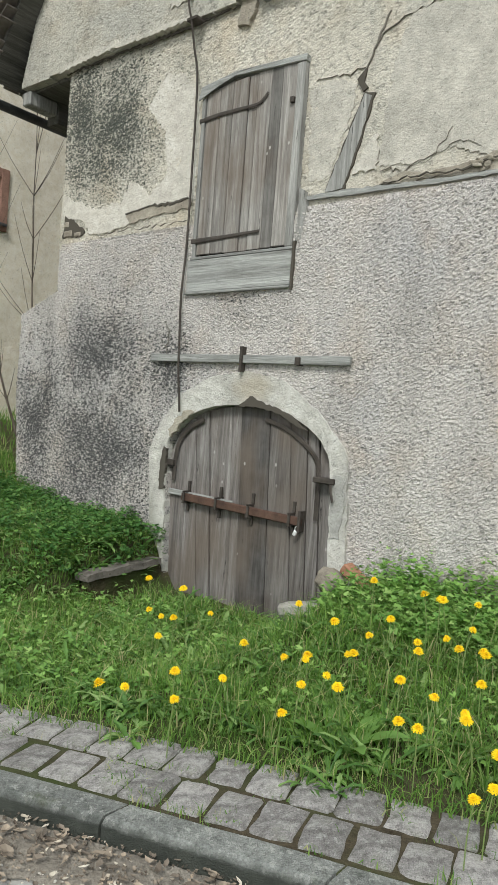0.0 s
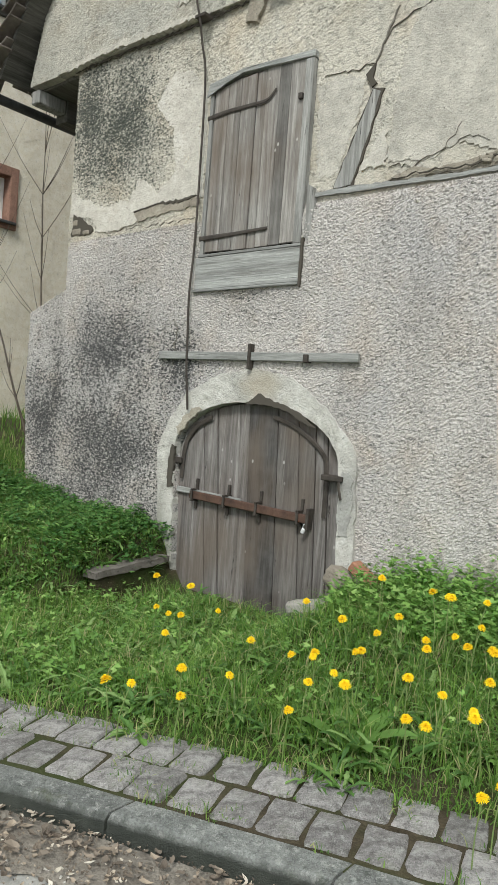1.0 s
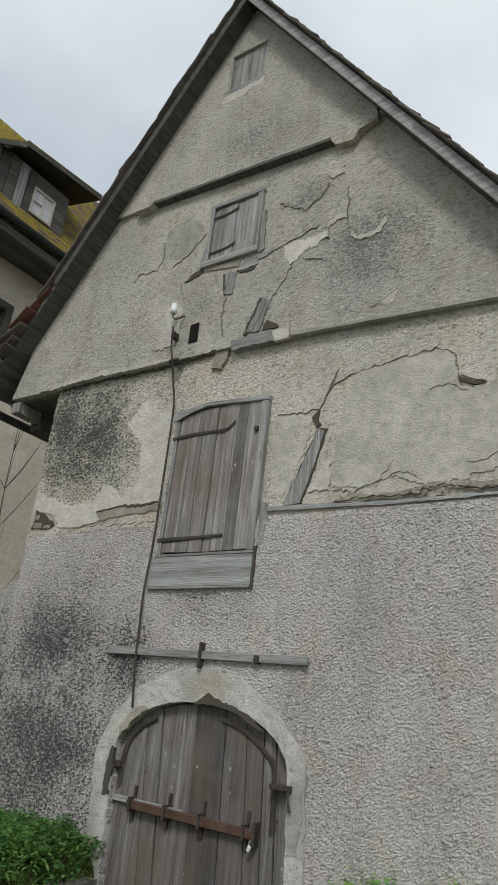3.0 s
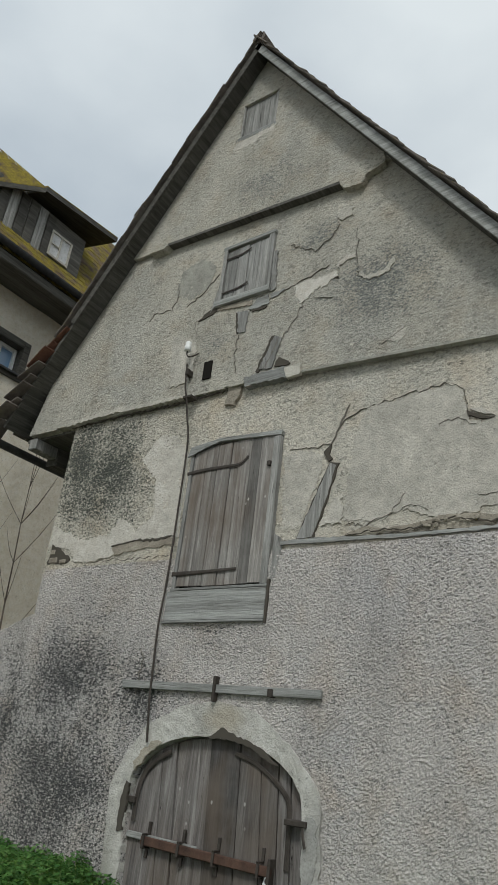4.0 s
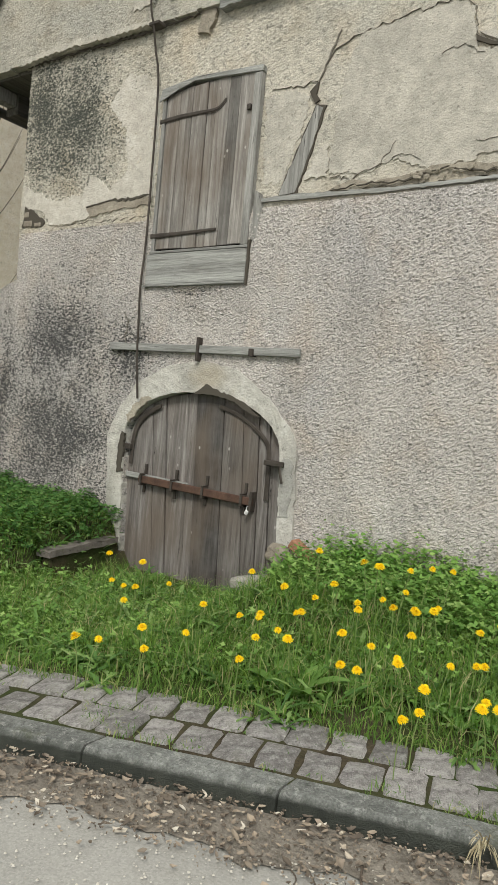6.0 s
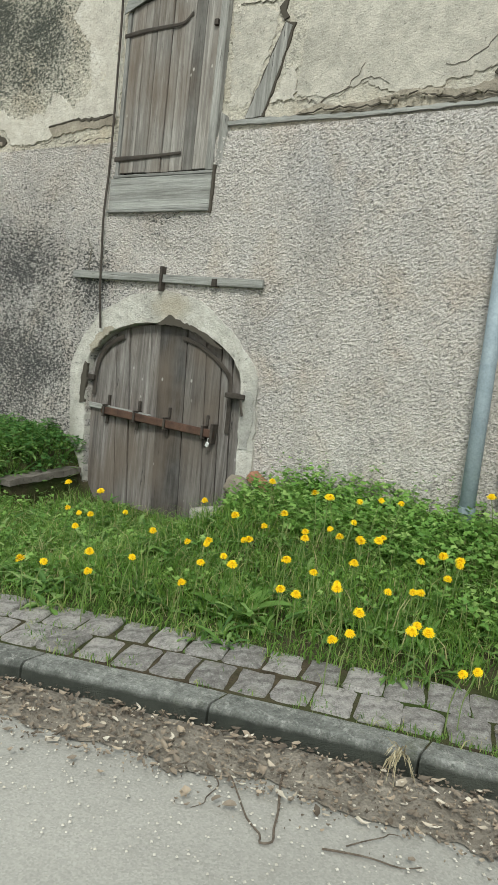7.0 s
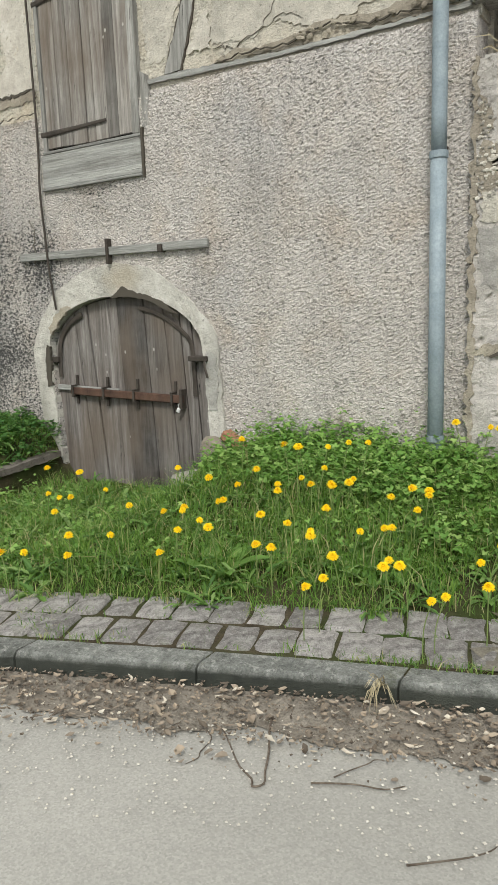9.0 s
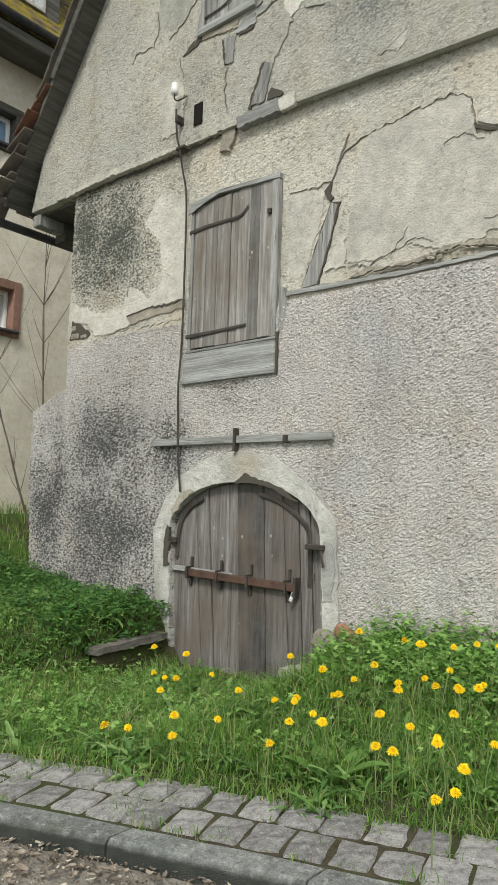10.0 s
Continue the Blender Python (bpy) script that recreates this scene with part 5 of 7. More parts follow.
for cx, cz, w, h, n in ((4.40, 1.72, 0.10, 0.05, 30), (4.62, 1.69, 0.14, 0.025, 24), (4.92, 1.70, 0.16, 0.02, 24), (5.18, 1.68, 0.12, 0.04, 26), (4.52, 2.29, 0.09, 0.06, 34), (4.86, 2.31, 0.13, 0.03, 28),
                        (4.06, 2.2, 0.07, 0.2, 60), (4.16, 2.28, 0.08, 0.12, 40), (4.04, 2.5, 0.05, 0.14, 30), (4.12, 1.16, 0.12, 0.04, 8), (5.02, 2.02, 0.09, 0.03, 16), (4.42, 1.50, 0.08, 0.02, 10), (5.36, 1.5, 0.05, 0.02, 8)):
    spall(cx, cz, w, h, n)
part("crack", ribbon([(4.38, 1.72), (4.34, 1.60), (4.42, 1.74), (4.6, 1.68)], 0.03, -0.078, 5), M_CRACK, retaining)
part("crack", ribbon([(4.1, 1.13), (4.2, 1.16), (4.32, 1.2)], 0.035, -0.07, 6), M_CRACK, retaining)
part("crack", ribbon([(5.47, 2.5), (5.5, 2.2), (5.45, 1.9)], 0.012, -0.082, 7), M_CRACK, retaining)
part("drill_hole", tube([(5.22, -0.085, 1.72), (5.22, -0.06, 1.72)], 0.018, 8), M_CRACK, retaining)

# ---------- hollow trunk and lean-to on the terrace ----------
trunk_thing = thing("hollow_tree", (4.35, 0.4, 2.8), "pale split old tree trunk with flared roots", "tree")
bm = bmesh.new()
rows = []
for i in range(30):
    t = i / 29
    z = 2.7 + 4.2 * t
    rad = 0.17 + 0.17 * math.exp(-t * 9)
    cx = 4.27 - 0.05 * t
    row = []
    for k in range(28):
        a = 2 * math.pi * k / 28
        ridge = 0.07 * math.sin(a * 7 + 2 * math.sin(z * 1.3)) + 0.06 * math.sin(a * 13 + 3 * math.sin(z * 1.9)) + 0.18 * fbm(math.cos(a) * 1.6, math.sin(a) * 1.6, z * 0.9)
        r = rad * (1 + ridge)
        row.append(bm.verts.new((cx + r * math.cos(a), 0.42 + r * math.sin(a) * 0.9, z)))
    rows.append(row)
for r, s in zip(rows, rows[1:]):
    for k in range(28):
        bm.faces.new((r[k], r[(k + 1) % 28], s[(k + 1) % 28], s[k]))
bm.faces.new(rows[-1])
part("trunk", bm, M_BARK, trunk_thing, smooth=True)
for i, (dx, dy, w) in enumerate(((0.42, -0.22, 0.07), (0.30, -0.35, 0.06), (-0.1, -0.36, 0.05), (0.52, 0.0, 0.06))):
    part("root", tube(smooth_line([(4.3 + dx * 0.25, 0.4 + dy * 0.3, 3.5), (4.3 + dx * 0.5, 0.4 + dy * 0.6, 3.15), (4.3 + dx, 0.4 + dy, 2.78)]), w, 8, 1, [w * (0.5 + 0.5 * k / 12) for k in range(13)]), M_BARK, trunk_thing, smooth=True)

lean = thing("lean_to", (4.8, 0.9, 2.8), "collapsed dark wooden lean-to behind the trunk", "shed")
# added dark panel over the ground, to give the cavity its shade
part("floor_panel", boxed(4.36, 5.1, 0.5, 1.25, 2.74, 2.9), M_DARKW, lean)
part("back_panel", boxed(4.35, 5.05, 1.25, 1.3, 2.7, 4.9), M_DARKW, lean)
part("side_panel", boxed(4.35, 4.4, 0.6, 1.25, 2.7, 4.9), M_DARKW, lean)
part("roof_panel", boxed(-0.75, 0.75, 0.45, 1.4, -0.02, 0.02, 0.006, m=Matrix.Translation((4.85, 0, 3.98)) @ Matrix.Rotation(radians(50), 4, "Y")), M_BARK, lean)
part("roof_panel", boxed(4.25, 4.62, 0.5, 1.4, 4.7, 4.76), M_DARKW, lean)
for i, (x, z1) in enumerate(((4.80, 3.62), (4.88, 3.5), (4.97, 3.42))):
    part("upright_board", boxed(x, x + 0.075, 0.60 + 0.02 * i, 0.63 + 0.02 * i, 2.7, z1, 0.005), M_BARK, lean)
for i in range(5):
    part("rotten_plank", boxed(4.50 + 0.03 * i, 5.02 - 0.05 * i, 0.30 + 0.05 * i, 0.42 + 0.05 * i, 2.86 + 0.07 * i, 2.905 + 0.07 * i, 0.008, m=Matrix.Translation((4.7, 0.3, 0)) @ Matrix.Rotation(radians((-6, 5, -3, 8, 2)[i]), 4, "Z") @ Matrix.Translation((-4.7, -0.3, 0))), M_BARK, lean)


def shoot(name, base, top, r0, bend, seed, label, cat, twigs=4, mat=M_TWIG, group=""):
    """A bare upright shoot with a few thin side twigs."""
    r = random.Random(seed)
    t = thing(name, base, label, cat, group)
    b, e = Vector(base), Vector(top)
    pts = []
    for k in range(9):
        s = k / 8
        pts.append(b.lerp(e, s) + Vector((bend * math.sin(s * math.pi) + r.uniform(-0.012, 0.012), r.uniform(-0.012, 0.012), 0)))
    part("stem", tube(pts, r0, 7, 1, [r0 * (1.25 - 0.95 * k / 8) if k else r0 * 1.6 for k in range(9)]), mat, t, smooth=True)
    for k in range(twigs):
        s = r.uniform(0.3, 0.95)
        p = pts[int(s * 8)]
        L = (e - b).length * r.uniform(0.12, 0.3)
        sg = r.choice((-1, 1))
        d = Vector((sg * r.uniform(0.4, 0.8), r.uniform(-0.4, 0.4), r.uniform(0.6, 1.0))).normalized()
        q = [p, p + d * L * 0.5 + Vector((0, 0, -0.02)), p + d * L + Vector((0, 0, 0.06))]
        part("twig", tube(smooth_line(q, 3), r0 * 0.35, 5, 1, [r0 * (0.42 - 0.3 * j / 6) for j in range(7)]), mat, t)
    return t


for i, (bx, by, tx, tz, r0, bend) in enumerate(((4.98, 0.35, 4.92, 4.9, 0.028, 0.0), (5.22, 0.3, 5.02, 5.2, 0.045, -0.1), (5.28, 0.42, 5.3, 5.0, 0.022, 0.03), (5.42, 0.4, 5.62, 5.1, 0.035, 0.07),
                                                 (5.47, 0.5, 5.75, 4.7, 0.026, 0.06), (5.1, 0.9, 5.2, 5.4, 0.02, 0.0), (5.55, 1.0, 5.5, 5.6, 0.022, 0.0), (5.7, 1.3, 5.9, 6.0, 0.03, 0.0))):
    shoot("coppice_shoot", (bx, by, 2.78), (tx, by + 0.1, tz), r0, bend, i, "pale bare shoot growing on the terrace", "shoot", 4, M_BARK, "shoots on the terrace")
# dry stems on the hillside
rv_, rf_ = [], []
rh = random.Random(77)
for i in range(2600):
    x, y = rh.uniform(4.2, 8.5), rh.uniform(1.5, 8.0)
    z = ground_z(x, y)
    if x > 5.8 and y < 3.4:
        continue
    h, w = rh.uniform(0.3, 1.1), rh.uniform(0.004, 0.011)
    dx, dy = rh.uniform(-0.2, 0.2), rh.uniform(-0.2, 0.2)
    o = len(rv_)
    rv_ += [(x - w, y, z - 0.05), (x + w, y, z - 0.05), (x + dx * 0.4 + w, y + dy * 0.4, z + h * 0.6), (x + dx * 0.4 - w, y + dy * 0.4, z + h * 0.6), (x + dx, y + dy, z + h)]
    rf_ += [(o, o + 1, o + 2, o + 3), (o + 3, o + 2, o + 4)]
tagged(new("dry_stems", as_mesh("dry_stems", rv_, rf_, M_STRAW)), "dry grass and stems on the hillside", "dry grass", kind="stuff")
# dry straw hanging over the wall top
rv_, rf_ = [], []
for i in range(1100):
    x, y = rh.uniform(4.1, 5.75), rh.uniform(-0.02, 0.9)
    z = 2.84
    a, L = rh.uniform(0, 6.28), rh.uniform(0.08, 0.3)
    ex, ey, ez = x + math.cos(a) * L, y + math.sin(a) * L * 0.5, z + rh.uniform(-0.06, 0.16)
    mx, my, mz = (x + ex) / 2, (y + ey) / 2, (z + ez) / 2 + 0.06
    o, w = len(rv_), 0.003
    rv_ += [(x, y, z - w), (x, y, z + w), (mx, my, mz + w), (mx, my, mz - w), (ex, ey, ez)]
    rf_ += [(o, o + 1, o + 2, o + 3), (o + 3, o + 2, o + 4)]
tagged(new("straw", as_mesh("straw", rv_, rf_, M_STRAW)), "dry straw lying over the wall top", "straw", kind="stuff")

# ---------- shed beyond the pole ----------
M_PIER = plaster_material("dark_weathered_concrete", (0.15, 0.132, 0.118), (0.235, 0.21, 0.19), 1.2).m
shed = thing("slatted_shed", (6.8, 1.0, 0.2), "grey slatted shed with a rough concrete pier", "shed")
bm = relief_wall("pier", 5.8, 5.93, -0.2, 3.0, 0.03, lambda x, z: True, lambda x, z: -0.12 - 0.012 * fbm(x * 9, 1, z * 9), M_PIER, shed, 0.4)
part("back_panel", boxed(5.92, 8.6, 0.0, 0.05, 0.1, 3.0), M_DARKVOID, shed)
rs_ = random.Random(3)
for i in range(26):
    x = 5.932 + 0.1 * i
    y = -0.13 + rs_.uniform(-0.008, 0.008)
    part("slat", boxed(x, x + rs_.uniform(0.085, 0.095), y, y + 0.028, 0.30 + rs_.uniform(-0.02, 0.03), 3.0, 0.004), M_SLAT, shed)
part("plinth", boxed(5.96, 8.6, -0.11, -0.0, -0.1, 0.33), M_GPATCH, shed)
part("fascia", boxed(5.82, 8.7, -0.52, -0.48, 3.02, 3.2, 0.006), M_GREYX, shed)
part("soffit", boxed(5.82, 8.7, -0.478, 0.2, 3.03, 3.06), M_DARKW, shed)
bm = bmesh.new()
rows = []
for x in (5.75, 8.7):
    rows.append([bm.verts.new((x, -0.60 + 0.07 * math.cos(a) * s, 3.08 - 0.07 * math.sin(a) * s)) for s in (1.0, 0.88) for a in (math.pi * k / 8 for k in range(9))])
for k in range(17):
    bm.faces.new((rows[0][k], rows[0][k + 1], rows[1][k + 1], rows[1][k]))
part("gutter", bm, M_GUTTER, shed)
cv, cf = [], []
for j in range(16):
    for i in range(15):
        o = len(cv)
        x, y = 5.78 + 0.2 * i, -0.56 + 0.17 * j
        z = 3.2 + 0.08 * j
        cv += [(x, y, z + 0.03), (x + 0.19, y, z + 0.03), (x + 0.19, y + 0.3, z + 0.14), (x, y + 0.3, z + 0.14), (x, y, z), (x + 0.19, y, z)]
        cf += [(o, o + 1, o + 2, o + 3), (o + 4, o + 5, o + 1, o)]
hang(tagged(new("roof_tiles", as_mesh("roof_tiles", cv, cf, M_MOSSROOF)), kind="stuff"), shed)
part("roof_deck", slab([(5.8, 3.17), (8.6, 3.17), (8.6, 3.19), (5.8, 3.19)], -0.5, 0.0), M_DARKW, shed)

dp = thing("shed_downpipe", (6.04, -0.2, 0.3), "grey zinc downpipe with a white elbow into a clay socket", "downpipe")
part("pipe", tube(smooth_line([(6.02, -0.56, 3.02), (6.02, -0.5, 2.85), (6.04, -0.24, 2.6), (6.04, -0.22, 2.4), (6.04, -0.22, 0.62)], 5), 0.045, 12), M_ZINC, dp, smooth=True)
part("elbow", tube(smooth_line([(6.04, -0.22, 0.64), (6.04, -0.22, 0.56), (6.02, -0.26, 0.52), (5.97, -0.33, 0.47)], 5), 0.046, 12), M_PALE, dp, "white flaking elbow", True)
part("socket", tube([(5.97, -0.36, 0.05), (5.97, -0.36, 0.36), (5.97, -0.36, 0.37), (5.97, -0.36, 0.42)], 0.09, 14, 1, [0.08, 0.08, 0.095, 0.095]), M_CLAY, dp, "brown clay drain socket")
blk = thing("white_stone", (6.13, -0.42, 0.1), "white painted stone block by the drain", "stone")
bm = boxed(6.05, 6.25, -0.5, -0.28, 0.05, 0.36, 0.03)
part("block", bm, M_PALE, blk)

# ---------- street pole with sign ----------
pole = thing("street_pole", (5.492, -1.517, 0.12), "galvanised steel street pole with a dark base", "pole")
PX, PY = 5.492, -1.517
part("post", tube([(PX, PY, 0.1), (PX, PY, 3.2), (PX, PY, 6.5)], 0.058, 24, 1, [0.0585, 0.056, 0.054]), M_STEEL, pole, smooth=True)
part("base_sleeve", tube([(PX, PY, 0.08), (PX, PY, 0.1), (PX, PY, 0.36), (PX, PY, 0.37)], 0.06, 24, 1, [0.0605, 0.0602, 0.0598, 0.0588]), M_SLEEVE, pole, "dark painted foot", True)
part("access_panel", tube(smooth_line([(PX - 0.0, PY - 0.06, 0.62), (PX - 0.035, PY - 0.048, 0.70), (PX - 0.037, PY - 0.046, 0.88), (PX - 0.035, PY - 0.048, 1.07), (PX + 0.0, PY - 0.059, 1.13), (PX + 0.035, PY - 0.047, 1.11)]), 0.003, 5), M_SLEEVE, pole)


def wrap(z0, z1, a0, a1, r):
    bm = bmesh.new()
    rows = []
    for k in range(9):
        a = radians(a0 + (a1 - a0) * k / 8)
        rows.append([bm.verts.new((PX + q * math.sin(a), PY - q * math.cos(a), z)) for q, z in ((r, z0), (r, z1), (r - 0.002, z1), (r - 0.002, z0))])
    for r_, s_ in zip(rows, rows[1:]):
        for k in range(4):
            bm.faces.new((r_[k], s_[k], s_[(k + 1) % 4], r_[(k + 1) % 4]))
    bm.faces.new(rows[0])
    bm.faces.new(rows[-1])
    return bm


lab = part("label", wrap(2.18, 2.30, -48, 42, 0.0585), M_PAPER, pole, "white printed sticker")
part("print_mark", wrap(2.245, 2.265, 5, 25, 0.0592), M_PINK, lab)
part("print_mark", wrap(2.205, 2.213, -10, 30, 0.0592), M_PATCHG, lab)
part("tag", wrap(2.33, 2.355, -30, 0, 0.0585), M_BLACK, pole)
for z in (2.45, 3.12, 3.22):
    part("clamp", tube([(PX, PY, z - 0.014), (PX, PY, z + 0.014)], 0.061, 20), M_STEEL, pole)
    part("clamp_bolt", boxed(PX + 0.06, PX + 0.105, PY - 0.03, PY + 0.01, z - 0.014, z + 0.014, 0.004), M_STEEL, pole)
sign_m = Matrix.Translation((PX + 0.10, PY - 0.01, 2.71)) @ Matrix.Rotation(radians(1), 4, "Z")
bm = bmesh.new()
bmesh.ops.create_cone(bm, cap_ends=True, segments=48, radius1=0.34, radius2=0.34, depth=0.012, matrix=sign_m @ Matrix.Rotation(radians(90), 4, "Y"))
sg = part("sign_plate", bm, M_SIGN, pole, "round traffic sign seen edge on")
part("sign_rail", boxed(PX + 0.07, PX + 0.09, PY - 0.02, PY + 0.02, 2.45, 3.05, 0.003), M_STEEL, pole)

# ---------- neighbouring house ----------
nb = thing("neighbour_house", (-6.5, 1.5, 1.0), "cream rendered house with a mossy roof and dormer", "house")
WX = -5.0


def nb_keep(y, z):
    return not ((0.55 < y < 1.42 and 4.02 < z < 4.80) or (0.45 < y < 1.28 and 6.98 < z < 7.62))


ys, zs = list(np.arange(-5, 7.01, 0.07)), list(np.arange(0.0, 8.61, 0.07))
nv, nf, idx = [], [], {}


def nid(i, j):
    if (i, j) not in idx:
        idx[i, j] = len(nv)
        nv.append((WX + 0.012 * fbm(ys[i] * 4, 0.2, zs[j] * 4), ys[i], zs[j]))
    return idx[i, j]


for i in range(len(ys) - 1):
    for j in range(len(zs) - 1):
        if nb_keep(ys[i] + 0.035, zs[j] + 0.035):
            nf.append((nid(i, j), nid(i + 1, j), nid(i + 1, j + 1), nid(i, j + 1)))
hang(new("wall", as_mesh("wall", nv, nf, M_CREAM, True)), nb)
part("wall_core", boxed(-9.0, -5.28, -5, 7, 0, 8.6), M_DARKVOID, nb)


def nb_window(y0, y1, z0, z1, frame_mat, pane_mat, label):
    w = part("window", boxed(WX - 0.24, WX - 0.2, y0, y1, z0, z1), pane_mat, nb, label)
    for a, b, c, d in ((y0 - 0.13, y0, z0 - 0.12, z1 + 0.14), (y1, y1 + 0.13, z0 - 0.12, z1 + 0.14), (y0, y1, z1, z1 + 0.14), (y0, y1, z0 - 0.12, z0)):
        part("stone_frame", boxed(WX - 0.25, WX + 0.035, a, b, c, d, 0.008), frame_mat, w)
    for a, b, c, d in ((y0 + 0.004, y0 + 0.06, z0, z1), (y1 - 0.06, y1 - 0.004, z0, z1), (y0 + 0.06, y1 - 0.06, z1 - 0.06, z1), (y0 + 0.06, y1 - 0.06, z0, z0 + 0.06), ((y0 + y1) / 2 - 0.03, (y0 + y1) / 2 + 0.03, z0 + 0.06, z1 - 0.06)):
        part("casement", boxed(WX - 0.2, WX - 0.14, a, b, c, d, 0.006), M_PAPER, w)
    part("window_sill", boxed(WX - 0.05, WX + 0.09, y0 - 0.1, y1 + 0.1, z0 - 0.05, z0 - 0.012, 0.005), M_GUTTER, w)
    return w


nb_window(0.62, 1.36, 4.1, 4.74, M_REDFRAME, M_CURTAIN, "small window in a red sandstone frame")
nb_window(0.52, 1.20, 7.04, 7.55, M_DARKW, M_GLASS, "upper window in a dark frame, sky reflection painted into its pane")
part("dark_eave", boxed(WX - 0.2, WX + 0.62, -5, 7, 8.42, 8.60, 0.02), M_DARKW, nb, "deep dark eave board")
bm = bmesh.new()
rows = []
for y in (-5, 7):
    rows.append([bm.verts.new((-4.33 + 0.08 * math.cos(a) * s, y, 8.72 - 0.08 * math.sin(a) * s)) for s in (1.0, 0.88) for a in (math.pi * k / 8 for k in range(9))])
for k in range(17):
    bm.faces.new((rows[0][k], rows[0][k + 1], rows[1][k + 1], rows[1][k]))
part("gutter", bm, M_GUTTER, nb)
cv, cf = [], []
rq = random.Random(6)
for j in range(22):
    d = 0.17 * j
    y = -5 + 0.1 * (j % 2)
    while y < 4.6:
        o = len(cv)
        x, z = -4.36 - d * 0.62, 8.66 + d * 1.0
        j1, j2 = rq.uniform(-0.01, 0.015), rq.uniform(-0.01, 0.015)
        cv += [(x, y, z + 0.04 + j1), (x, y + 0.19, z + 0.04 + j2), (x - 0.19, y + 0.19, z + 0.32), (x - 0.19, y, z + 0.32), (x, y, z), (x, y + 0.19, z)]
        cf += [(o, o + 1, o + 2, o + 3), (o + 4, o + 5, o + 1, o)]
        y += 0.2
hang(tagged(new("roof_tiles", as_mesh("roof_tiles", cv, cf, M_MOSSROOF)), kind="stuff"), nb)
bm = bmesh.new()
vs = [bm.verts.new(p) for p in ((-4.4, -5, 8.62), (-4.4, 4.7, 8.62), (-6.68, 4.7, 12.3), (-6.68, -5, 12.3), (-9.4, -5, 8.62), (-9.4, 4.7, 8.62))]
bm.faces.new((vs[0], vs[1], vs[2], vs[3]))
bm.faces.new((vs[3], vs[2], vs[5], vs[4]))
bm.faces.new((vs[1], vs[5], vs[2]))
part("roof_deck", bm, M_MOSSROOF, nb)
dm = part("dormer", boxed(-6.0, -4.76, -2.4, 1.72, 8.9, 10.2), M_DARKW, nb, "dark boarded dormer")
for i in range(20):
    y = -2.38 + 0.2 * i
    if 0.95 < y + 0.1 < 1.45 or y > 1.36:
        continue
    part("board", boxed(-4.76, -4.735, y, y + 0.17, 9.0, 10.18, 0.004), M_GREYZ if i % 3 == 0 else M_DARKW, dm)
part("dormer_pane", boxed(-4.755, -4.745, 1.00, 1.40, 9.40, 9.86), M_CURTAIN, dm, "pale dormer window")
for a, b, c, d in ((0.96, 1.00, 9.36, 9.90), (1.40, 1.44, 9.36, 9.90), (1.00, 1.40, 9.86, 9.90), (1.00, 1.40, 9.36, 9.40), (1.185, 1.215, 9.40, 9.86), (1.00, 1.185, 9.62, 9.64)):
    part("dormer_frame", boxed(-4.76, -4.72, a, b, c, d), M_PATCH, dm)



def plate(points, down, material, name):
    """A thick roof plane from its corners."""
    bm = bmesh.new()
    up_ = [bm.verts.new(p) for p in points]
    lo_ = [bm.verts.new(Vector(p) - Vector((0, 0, down))) for p in points]
    n = len(points)
    bm.faces.new(up_)
    bm.faces.new(lo_[::-1])
    for k in range(n):
        bm.faces.new((up_[k], lo_[k], lo_[(k + 1) % n], up_[(k + 1) % n]))
    return part(name, bm, material, dm)


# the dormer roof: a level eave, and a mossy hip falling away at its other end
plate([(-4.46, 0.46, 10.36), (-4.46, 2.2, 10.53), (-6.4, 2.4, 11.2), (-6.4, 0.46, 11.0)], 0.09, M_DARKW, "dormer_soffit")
plate([(-4.46, 0.46, 10.385), (-4.46, 2.2, 10.555), (-6.4, 2.4, 11.23), (-6.4, 0.46, 11.03)], 0.02, M_MOSSROOF, "dormer_roof")
plate([(-4.5, 0.46, 10.37), (-4.98, -1.29, 9.45), (-5.9, -1.39, 11.5), (-4.95, 0.46, 10.62)], 0.05, M_MOSSROOF, "dormer_hip")
plate([(-4.46, 0.46, 10.33), (-4.94, -1.29, 9.41), (-4.99, -1.29, 9.41), (-4.51, 0.46, 10.33)], 0.1, M_DARKW, "dormer_fascia")

# ---------- bare saplings by the house ----------
shoot("sapling", (-3.15, 0.85, 0.9), (-3.2, 0.72, 5.1), 0.014, 0.03, 4, "bare young tree with thin grey branches", "sapling", 16, M_TWIG, "saplings between the houses")
shoot("sapling", (-3.05, 0.72, 0.9), (-3.5, 0.15, 3.4), 0.015, -0.05, 9, "bare young tree with thin grey branches", "sapling", 7, M_TWIG, "saplings between the houses")
shoot("sapling", (-3.6, 0.45, 0.9), (-3.7, 0.3, 4.6), 0.010, 0.05, 14, "bare young tree with thin grey branches", "sapling", 13, M_TWIG, "saplings between the houses")

# ---------- stones at the door ----------
slabst = thing("edging_slab", (0.38, -0.60, 0.1), "cracked grey stone slab edging the grass bank", "stone slab")
m = Matrix.Translation((0.377, -0.50, 0.235)) @ Matrix.Rotation(radians(97.0), 4, "Z") @ Matrix.Rotation(radians(-1.5), 4, "Y")
bm = slab(ragged([(-0.429, -0.035), (0.129, -0.03), (0.429, -0.03), (0.429, 0.022), (0.086, 0.026), (-0.429, 0.018)], 0.006, 0.05, 5), -0.02, 0.12)
bmesh.ops.transform(bm, matrix=m, verts=bm.verts)
part("slab", bm, M_PIER, slabst)
